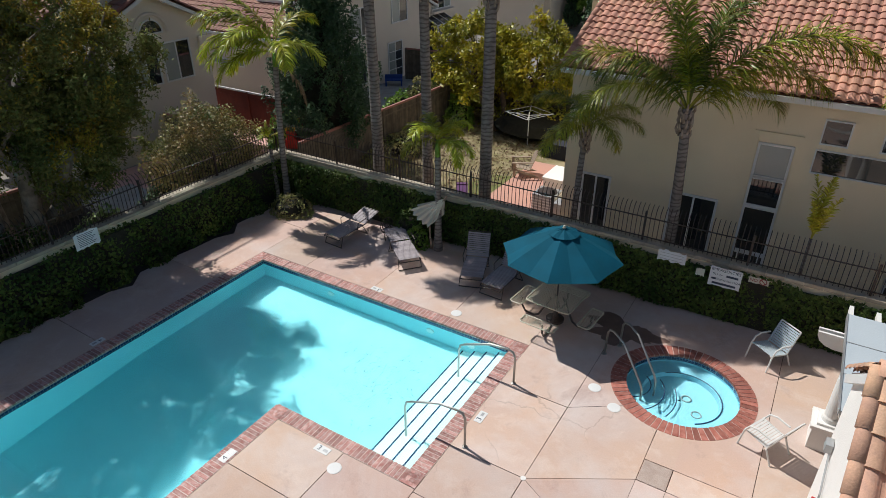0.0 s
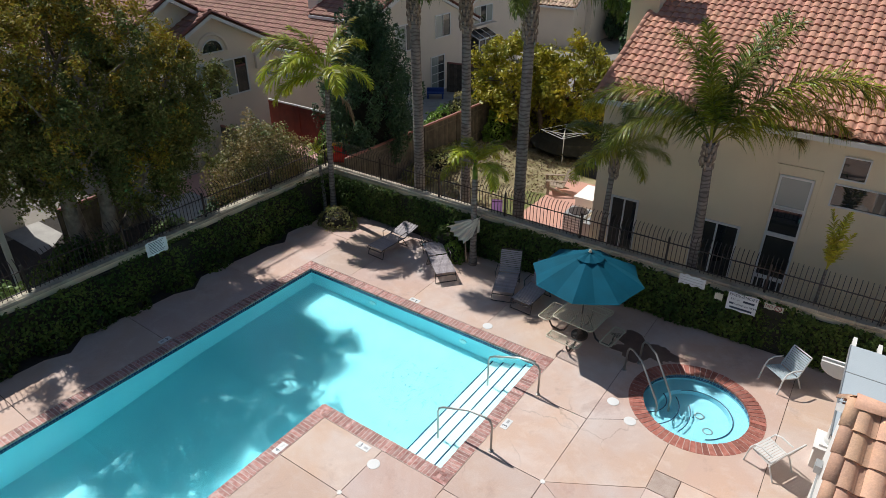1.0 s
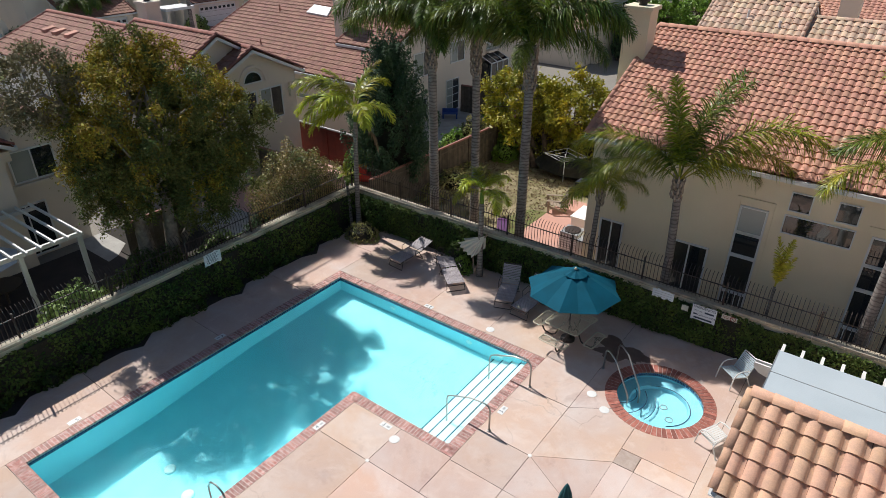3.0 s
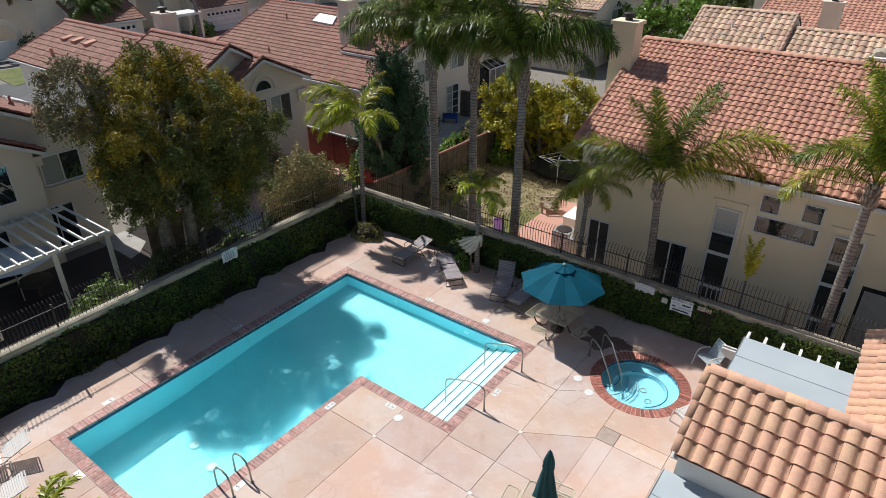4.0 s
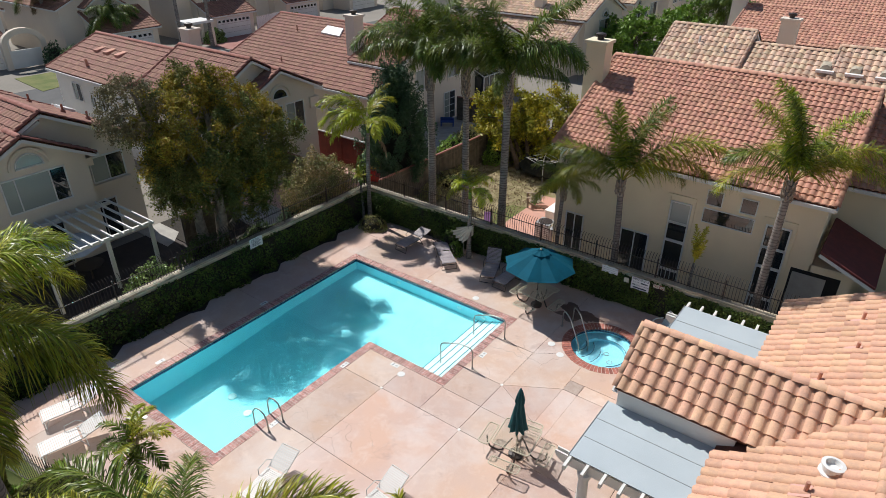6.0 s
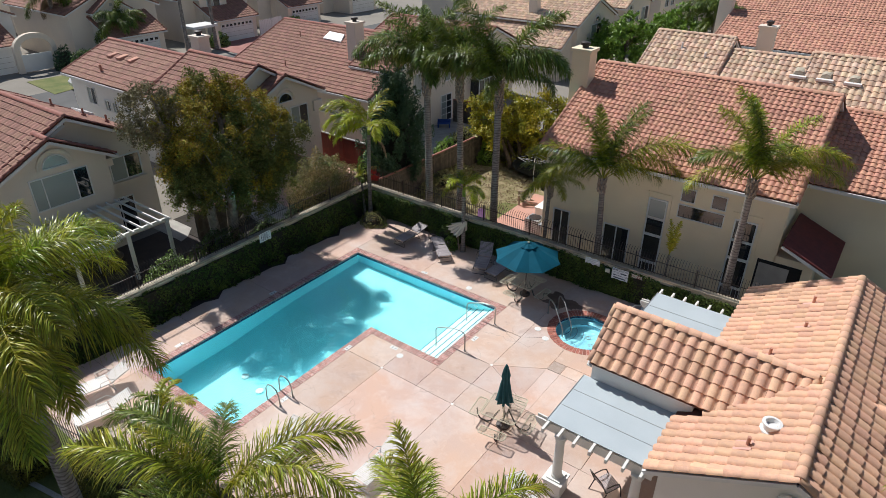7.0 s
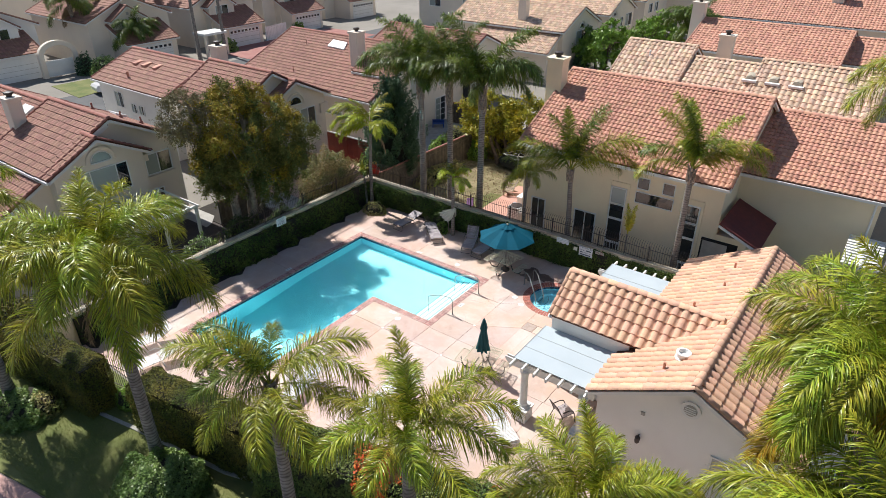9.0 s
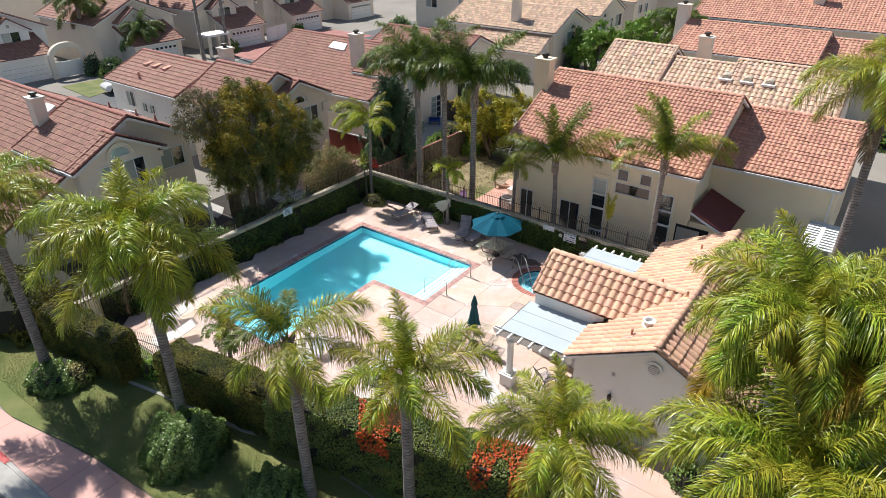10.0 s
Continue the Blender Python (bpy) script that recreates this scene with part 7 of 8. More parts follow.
gable_block(t, -58.0, -55.8, 13.2, 16.6, 2.6, 3.3, "x", STUCCO_CREAM, BROWN_TILE_J, seed=141, gutter=False, cap_mat=BROWN_TILE_J, oh=0.15)
part("doorway", Geo().box(-55.82, -55.77, 14.2, 15.6, 0.02, 2.1), DARK, t)
t = thing("white_arbour", "white flat-topped arbour beside the street", "arbour", (-47.5, 24.5, 0))
# near-black panel on the wall for the unlit doorway
part("arbour_top", Geo().box(-1.2, 1.2, -1.6, 1.6, 2.5, 2.75), WHITE_PAINT, t)
for x in (-1.0, 1.0):
    for y in (-1.4, 1.4):
        part("post", Geo().box(x - 0.15, x + 0.15, y - 0.15, y + 0.15, 0, 2.5), STUCCO_CREAM, t)
far_house("cream house with brown roof beyond the street", -92.0, -76.0, 4.0, 18.0, 5.2, 7.8, "x", BROWN_TILE_J, "+x", seed=127)
far_house("cream house with brown roof beyond the street", -96.0, -80.0, 26.0, 40.0, 5.2, 7.8, "x", BROWN_TILE_J, "+x", seed=128)
far_house("cream house with brown roof beyond the street", -94.0, -78.0, 48.0, 62.0, 5.2, 7.8, "x", BROWN_TILE_J, "+x", seed=129)
far_house("cream house with sandy roof far off", -36.0, -20.0, 76.0, 90.0, 5.2, 7.8, "x", SAND_TILE_J, "-y", seed=130)
far_house("cream house with red roof far off", -12.0, 6.0, 74.0, 88.0, 5.2, 7.8, "x", RED_TILE_J, "-y", seed=131)

solo("street", Geo().box(-43.0, -33.0, -30.0, 90.0, -0.1, -0.02), ASPHALT, "grey asphalt street west of the houses", "street", "structure")
solo("driveway_slab", Geo().box(-49.0, -40.0, 25.5, 46.0, -0.1, 0.0), RED_PAVE, "red paver driveway before the garages", "driveway", "structure")
solo("far_lawn", Geo().prism([(-48.2, 5.4), (-41.6, 4.9), (-42.6, 9.2), (-48.0, 10.2)], -0.1, 0.01), SOIL_GRASS, "small green front lawn", "lawn", "structure")
# arched garden gate, white fence and two parked cars
t = thing("arched_gate", "cream stucco archway over a garden gate", "archway", (-51.9, 8.4, 0), 0)
g = Geo()
outer = [(2.0 * math.cos(math.pi * k / 12), 2.2 + 1.5 * math.sin(math.pi * k / 12)) for k in range(13)]
inner = [(1.5 * math.cos(math.pi * k / 12), 2.2 + 1.0 * math.sin(math.pi * k / 12)) for k in range(13)]
sec = [(2.0, 0)] + outer + [(-2.0, 0)]
sec2 = [(1.5, 0)] + inner + [(-1.5, 0)]
n = len(sec)
g.add([(0.25, y, z) for y, z in sec] + [(0.25, y, z) for y, z in sec2] + [(-0.25, y, z) for y, z in sec] + [(-0.25, y, z) for y, z in sec2],
      [(k, k + 1, n + k + 1, n + k) for k in range(n - 1)] + [(2 * n + k + 1, 2 * n + k, 3 * n + k, 3 * n + k + 1) for k in range(n - 1)] + [(k + 1, k, 2 * n + k, 2 * n + k + 1) for k in range(n - 1)] + [(n + k, n + k + 1, 3 * n + k + 1, 3 * n + k) for k in range(n - 1)])
part("arch", g, STUCCO_CREAM, t)
part("gate", Geo().box(-0.05, 0.05, -1.45, 1.45, 0.05, 1.7), WHITE_PAINT, t)
board_fence("white panel fence between two driveways", (-48.9, 34.0), (-49.8, 38.4), 1.8, WHITE_PAINT, 0.3, "white fences")


def car(label, at, turn, paint):
    t = thing("car", label, "car", at, turn, "parked cars")
    body = [(-2.1, 0.35), (-2.15, 0.7), (-1.95, 0.92), (-1.2, 0.98), (-0.65, 1.42), (0.9, 1.45), (1.55, 1.02), (2.1, 0.92), (2.18, 0.6), (2.1, 0.35)]
    n = len(body)
    w = 0.85
    g = Geo().add([(x, -w * (0.82 if z > 1.2 else 1), z) for x, z in body] + [(x, w * (0.82 if z > 1.2 else 1), z) for x, z in body],
                  [tuple(range(n)), tuple(range(2 * n - 1, n - 1, -1))] + [(k + 1, k, n + k, n + (k + 1)) for k in range(n - 1)] + [(0, n - 1, 2 * n - 1, n)])
    part("body", g, paint, t)
    part("windscreen", Geo().slab((1.5, -0.66, 1.07), (1.5, 0.66, 1.07), (0.95, 0.62, 1.44), (0.95, -0.62, 1.44), -0.015), GLASS, t)
    for x in (-1.35, 1.35):
        for s in (-1, 1):
            wh = part("wheel", Geo().tube([(x, s * 0.70, 0.33), (x, s * 0.88, 0.33)], 0.33, 18), RUBBER, t)
            part("rim", Geo().tube([(x, s * 0.87, 0.33), (x, s * 0.895, 0.33)], 0.2, 14), METAL_GREY, wh)
    return t


car("white parked car in the street by the white house", (-41.2, 8.6, 0), 80, CAR_WHITE)
car("dark blue parked car in the far street", (-72.0, 6.0, 0), 70, CAR_DARK)
car("white parked car in the far street", (-72.0, -2.0, 0), 75, CAR_WHITE)


# ---- palms ----
def frond_mesh(name, L_, e0, e1, leaf, n, material, seed, twist=0.0, plume=0.5, hang=0.5, width=0.032):
    """A feather frond along +x: an arching rib with leaflets on both sides."""
    rng = np.random.default_rng(seed)
    K = 26
    pos, tan = [np.zeros(3)], []
    for k in range(K):
        f = k / (K - 1)
        e = radians(e0 + (e1 - e0) * f ** 1.25)
        t = np.array([math.cos(e), twist * f * 0.5, math.sin(e)])
        t /= np.linalg.norm(t)
        tan.append(t)
        pos.append(pos[-1] + t * L_ / K)
    pos = np.array(pos)
    verts, faces = [], []
    # rib: a three-sided tapering bar
    for k in range(K + 1):
        t = tan[min(k, K - 1)]
        side = np.cross(t, (0, 0, 1.0))
        side /= np.linalg.norm(side) + 1e-9
        up = np.cross(side, t)
        r = 0.030 * (1 - 0.86 * k / K) * (L_ / 3.0) ** 0.5
        verts += [pos[k] + side * r, pos[k] - side * r, pos[k] + up * r * 0.6, pos[k] - up * r * 0.8]
        if k:
            a, b = 4 * (k - 1), 4 * k
            faces += [(a, a + 2, b + 2, b), (a + 2, a + 1, b + 1, b + 2), (a + 1, a + 3, b + 3, b + 1), (a + 3, a, b, b + 3)]
    for s in (-1, 1):
        for j in range(n):
            f = 0.14 + 0.86 * (j + rng.uniform(0, 0.8)) / n
            q = f * (K - 1)
            k = min(int(q), K - 1)
            p = pos[k] + (pos[k + 1] - pos[k]) * (q - k)
            t = tan[k]
            side = np.cross(t, (0, 0, 1.0)) * s
            side /= np.linalg.norm(side) + 1e-9
            up = np.cross(side * s, t)
            ln = leaf * (0.35 + 0.65 * math.sin(math.pi * min(1, 0.12 + f * 0.92)) ** 0.7) * rng.uniform(0.8, 1.12)
            fw = radians(rng.uniform(22, 46) + 16 * f)
            d = side * math.cos(fw) + t * math.sin(fw) + up * rng.normal(0.1, plume)
            d /= np.linalg.norm(d)
            fall = np.array([0, 0, -1.0])
            dr = hang * rng.uniform(0.6, 1.25)
            m1 = p + d * ln * 0.36 + fall * ln * dr * 0.05
            m2 = p + d * ln * 0.68 + fall * ln * dr * 0.23
            e = p + d * ln * 0.90 + fall * ln * dr * 0.55
            w = np.cross(d, up + side * rng.normal(0, 0.5))
            w = w / (np.linalg.norm(w) + 1e-9) * width * 0.5
            o = len(verts)
            verts += [p + w * 0.6, p - w * 0.6, m1 + w, m1 - w, m2 + w * 0.8, m2 - w * 0.8, e + w * 0.12, e - w * 0.12]
            faces += [(o, o + 2, o + 3, o + 1), (o + 2, o + 4, o + 5, o + 3), (o + 4, o + 6, o + 7, o + 5)]
    return np_mesh(name, np.array(verts), np.array(faces), material)


def frond_set(L_, leaf, n, seed, plume=0.5, hang=0.5, width=0.032, mats=None):
    """Five ages of frond: upright young, rising, level, falling, dry."""
    a, b = mats or (FROND, FROND_Y)
    return [[frond_mesh("frond", L_ * 0.85, 80, 20, leaf * 0.75, int(n * 0.75), b, seed + 1, 0.2, plume, hang * 0.7, width)],
            [frond_mesh("frond", L_, 64, -52, leaf, n, a, seed + 2, 0.3, plume, hang, width), frond_mesh("frond", L_, 58, -46, leaf, n, b, seed + 3, -0.3, plume, hang, width)],
            [frond_mesh("frond", L_, 40, -72, leaf, n, a, seed + 4, -0.25, plume, hang, width), frond_mesh("frond", L_ * 1.03, 35, -66, leaf, n, b, seed + 5, 0.3, plume, hang, width)],
            [frond_mesh("frond", L_, 8, -74, leaf, n, a, seed + 6, 0.2, plume, hang, width), frond_mesh("frond", L_, 0, -78, leaf * 0.95, n, b, seed + 7, -0.2, plume, hang, width)],
            [frond_mesh("frond", L_ * 0.75, -48, -86, leaf * 0.7, n // 2, FROND_DEAD, seed + 8, 0.1, plume * 0.5, hang, width)]]


SETS = {"queen_wall": frond_set(3.2, 0.72, 190, 145, 0.42, 0.95, 0.022, (FROND, FROND_Y)),
        "queen": frond_set(3.5, 0.85, 210, 100, 0.56, 0.95, 0.022),
        "queen_gold": frond_set(3.5, 0.85, 210, 115, 0.56, 0.95, 0.022, (FROND_SUN, FROND_Y)),
        "queen_amber": frond_set(3.5, 0.85, 220, 125, 0.56, 1.05, 0.022, (FROND_SUN, FROND_Y)),
        "queen_far": frond_set(3.3, 0.80, 230, 130, 0.55, 1.05, 0.026, (FROND_DEEP, FROND)),
        "king": frond_set(1.9, 0.50, 84, 160, 0.22, 0.7, 0.030, (FROND_KING, FROND_Y)),
        "small": frond_set(1.35, 0.34, 40, 190, 0.2, 0.5, 0.036)}
SETS["small_bright"] = [[frond_mesh("frond", 1.25, 88, 66, 0.24, 52, FROND_YOUNG, 196, 0.15, 0.3, 0.4, 0.026)]]
SETS["queen_wall"][0] = [frond_mesh("frond", 2.7, 87, 38, 0.62, 190, FROND, 151, 0.2, 0.5, 0.9, 0.021), frond_mesh("frond", 2.7, 84, 30, 0.62, 190, FROND_SUN, 154, -0.2, 0.5, 0.9, 0.021)]
SETS["queen_wall"][2] = [frond_mesh("frond", 3.2, 38, -66, 0.72, 180, FROND_Y, 152, 0.25, 0.42, 0.95, 0.020)]
SETS["queen_amber"][3].append(frond_mesh("frond", 3.3, 5, -72, 0.8, 220, FROND_AMBER, 128, 0.2, 0.55, 1.0, 0.018))
SETS["queen_amber"][2].append(frond_mesh("frond", 3.3, 30, -62, 0.8, 220, FROND_AMBER, 129, -0.2, 0.55, 1.0, 0.018))


def palm(label, x, y, h, kind, fronds, seed, r=0.17, spread=(0.06, 0.38, 0.36, 0.15, 0.05), scale=1.0, lean=(0.0, 0.0), z0=0.0, group="palms", boots=True, shaft=0.0, arms=()):
    """A feather palm: ringed trunk, boots under the crown, and each frond an object."""
    rng = random.Random(seed)
    t = thing("palm_tree", label, "palm tree", (x, y, z0), 0, group)
    n = max(6, int(h / 0.13))
    pts, rad = [], []
    for k in range(n + 1):
        f = k / n
        pts.append((lean[0] * f * f, lean[1] * f * f, h * f))
        base = r * (1.28 - 0.28 * min(1, f * 6)) * (1 - 0.24 * f)
        rad.append(base * (1.014 if k % 2 else 0.99))
    part("trunk", Geo().tube(pts, rad, 12), BARK_PALM, t, "grey ringed trunk", smooth=True)
    top = Vector((lean[0], lean[1], h))
    if boots:
        g = Geo()
        n_b, l_b = (52, 1.5) if kind == "queen_far" else (26, 0.75)
        for k in range(n_b):
            a, zz = k * 2.4, h - l_b + l_b * k / n_b
            c, s = math.cos(a), math.sin(a)
            rr = r * 0.78
            p = Vector((lean[0] + c * rr, lean[1] + s * rr, zz))
            q = p + Vector((c * 0.065, s * 0.065, 0.24))
            g.tube([p, p * 0.5 + q * 0.5 + Vector((c * 0.03, s * 0.03, 0)), q], [0.045, 0.035, 0.012], 5)
        part("leaf_base_husk", g, BOOTS, t, "brown husks of old leaf bases", kind="stuff")
    if shaft:
        part("crownshaft", Geo().tube([top, top + Vector((0, 0, shaft * 0.6)), top + Vector((0, 0, shaft))], [r * 0.72, r * 0.68, r * 0.4], 10), LEAF_BRIGHT, t, "smooth green crownshaft", smooth=True)
        top = top + Vector((0, 0, shaft))
    counts = [max(1, round(fronds * s)) if s else 0 for s in spread]
    order = [(age, None, 1.0) for age, c in enumerate(counts) for k in range(c)]
    if arms:                                # fronds told one by one: age, bearing, length
        order = list(arms)
    for i, (age, bearing, long) in enumerate(order):
        me = rng.choice(SETS[kind][age])
        ob = part("frond", me, parent=t)
        az = (i * 137.5 if bearing is None else bearing) + rng.uniform(-14, 14)
        sc = scale * long * rng.uniform(0.86, 1.1)
        off = top + Vector((0, 0, -0.05 * age))
        ob.matrix_basis = Matrix.Translation(off) @ pose(0, 0, 0, rng.uniform(-12, 12), rng.uniform(-8, 8), az) @ Matrix.Diagonal((sc, sc, sc, 1))
    return t


NEAR = "palms along the lawn"
palm("tall queen palm with arching yellow-green fronds over the lawn", 6.08, -16.4, 8.1, "queen_gold", 30, 1, 0.2, scale=1.02, group=NEAR, spread=(0.06, 0.34, 0.3, 0.22, 0.1))
palm("queen palm beside the clipped hedge", 12.5, -16.0, 6.7, "queen", 0, 2, 0.19, scale=0.86, group=NEAR,
     arms=((0, 200, 0.8), (1, 35, 1.1), (1, 62, 0.95), (1, 215, 1.05), (1, 190, 0.95), (1, 245, 0.85), (1, 130, 0.8), (2, 300, 0.8), (2, 340, 0.85), (2, 262, 0.8), (2, 20, 0.85), (2, 160, 0.8), (4, 200, 0.9), (4, 340, 0.7)))
palm("queen palm rising from the flowering hedge", 15.9, -15.0, 6.2, "queen_gold", 15, 33, 0.19, scale=0.84, group=NEAR, spread=(0.2, 0.6, 0.12, 0.0, 0.05))
palm("queen palm near the clubhouse gable", 19.6, -12.8, 4.35, "queen_gold", 20, 4, 0.2, scale=0.82, group=NEAR, spread=(0.08, 0.42, 0.4, 0.08, 0.03))
palm("bushy queen palm beside the clubhouse", 24.2, -9.2, 8.3, "queen_amber", 44, 5, 0.2, scale=1.0, group=NEAR, spread=(0.1, 0.34, 0.34, 0.2, 0.02))
palm("queen palm with long drooping fronds by the clubhouse", 25.0, -12.4, 6.3, "queen_gold", 34, 6, 0.2, scale=1.05, group=NEAR)
palm("queen palm beyond the clubhouse", 27.0, -8.8, 7.8, "queen_amber", 38, 7, 0.2, scale=1.15, group=NEAR)
palm("queen palm at the lawn's west end", -1.5, -17.9, 7.6, "queen_gold", 20, 8, 0.2, scale=1.05, group=NEAR)
palm("small feathery palm between fence and pool", 4.9, -13.3, 2.3, "small", 16, 9, 0.1, scale=1.0, group="small palms")
FAR = "palms behind the garden wall"
palm("tall queen palm with a grey trunk behind the wall", 0.75, 4.9, 8.2, "queen_far", 0, 11, 0.2, group=FAR, lean=(-0.2, 0.1),
     arms=((0, 30, 1.50), (0, 205, 1.50), (0, 250, 1.40), (0, 120, 1.35), (1, 15, 1.20), (1, 175, 1.25), (1, 215, 1.30), (1, 235, 1.20), (1, 50, 1.20), (1, 290, 1.05), (1, 110, 1.10), (2, 200, 1.10), (2, 35, 1.00), (2, 150, 1.00), (2, 320, 0.90)))
palm("tall queen palm with a grey trunk behind the wall", 2.45, 5.3, 8.2, "queen_far", 0, 12, 0.18, group=FAR, lean=(-0.1, 0.0),
     arms=((0, 40, 1.40), (0, 200, 1.45), (0, 230, 1.30), (0, 150, 1.30), (1, 10, 1.15), (1, 180, 1.20), (1, 210, 1.20), (1, 48, 1.15), (1, 120, 1.00), (1, 285, 0.85), (2, 30, 1.00), (2, 205, 1.00), (2, 110, 0.90), (2, 150, 0.95)))
palm("tall queen palm with a grey trunk behind the wall", 4.8, 4.9, 8.2, "queen_far", 0, 13, 0.2, group=FAR, lean=(-0.05, 0.1),
     arms=((0, 25, 1.50), (0, 205, 1.50), (0, 185, 1.40), (0, 0, 1.40), (0, 230, 1.20), (1, 20, 1.30), (1, 190, 1.25), (1, 210, 1.25), (1, 0, 1.20), (1, 150, 1.00), (1, 40, 1.15), (2, 30, 1.05), (2, 205, 1.05), (2, 100, 0.85), (2, 140, 0.90), (2, 280, 0.60)))
palm("slender queen palm at the corner of the tan house", 7.7, 4.9, 4.05, "queen_wall", 9, 14, 0.10, scale=0.62, spread=(0.12, 0.4, 0.4, 0.1, 0), group=FAR, lean=(0.1, 0))
palm("queen palm against the tan house wall", 10.5, 4.7, 4.95, "queen_wall", 0, 15, 0.15, scale=1.15, group=FAR, lean=(-0.2, 0.0),
     arms=((0, 60, 1.20), (0, 30, 1.10), (0, 210, 1.10), (0, 130, 1.00), (1, 35, 1.25), (1, 18, 1.05), (1, 205, 1.00), (1, 200, 0.75), (2, 212, 0.85), (1, 120, 0.80), (2, 40, 0.80)))
palm("queen palm with a pale trunk against the tan house", 16.1, 4.6, 6.4, "queen_wall", 0, 16, 0.165, scale=1.2, group=FAR,
     arms=((0, 215, 1.30), (0, 225, 1.20), (0, 200, 1.10), (0, 40, 1.10), (0, 130, 1.00), (1, 30, 1.05), (1, 50, 1.00), (1, 210, 0.90), (1, 130, 0.80), (2, 205, 0.80), (2, 25, 0.95), (2, 48, 0.85)))
palm("young yellow-green palm with upright fronds", 13.62, 4.75, 2.3, "small_bright", 0, 17, 0.05, scale=1.15, group="small palms", boots=False,
     arms=((0, 40, 1.0), (0, 220, 0.9), (0, 130, 1.05), (0, 300, 0.95)))
palm("tall queen palm beside the side yard", 24.1, 3.6, 11.4, "queen_gold", 22, 18, 0.2, scale=1.0, group=FAR)
palm("king palm with bright arching fronds in the pool corner", -2.2, 3.4, 4.7, "king", 0, 19, 0.11, group="king palms", boots=False, shaft=0.6, scale=1.25, lean=(0.12, 0.08),
     arms=((0, 45, 1.1), (0, 210, 1.0), (1, 215, 1.2), (1, 190, 1.1), (1, 250, 1.0), (1, 100, 1.0), (2, 200, 1.15), (2, 235, 1.1), (2, 30, 0.85), (2, 330, 0.9), (3, 215, 1.05), (3, 180, 0.9), (4, 30, 1.0)))
palm("short king palm trunk beside a taller one", -2.55, 3.3, 1.9, "small", 6, 20, 0.07, group="king palms", boots=False, shaft=0.3, scale=0.6, spread=(0.3, 0.5, 0.2, 0, 0), lean=(-0.3, 0.2))
palm("slim palm growing beside the ivy wall", 4.15, 3.2, 3.0, "king", 9, 21, 0.115, group="king palms", boots=False, shaft=0.5, scale=0.78, spread=(0.15, 0.45, 0.4, 0, 0))
ST = "street palms"
for k, (x, y, h) in enumerate(((-55.5, 12.6, 6.8), (-50.5, 16.6, 3.8), (-45.5, 21.3, 10.5), (-46.5, 25.6, 12.0), (1.5, 52.0, 5.0), (-60.0, 24.0, 9.0))):
    palm("queen palm along the far street", x, y, h, "queen_far", 18, 30 + k, 0.2, group=ST, scale=1.15)

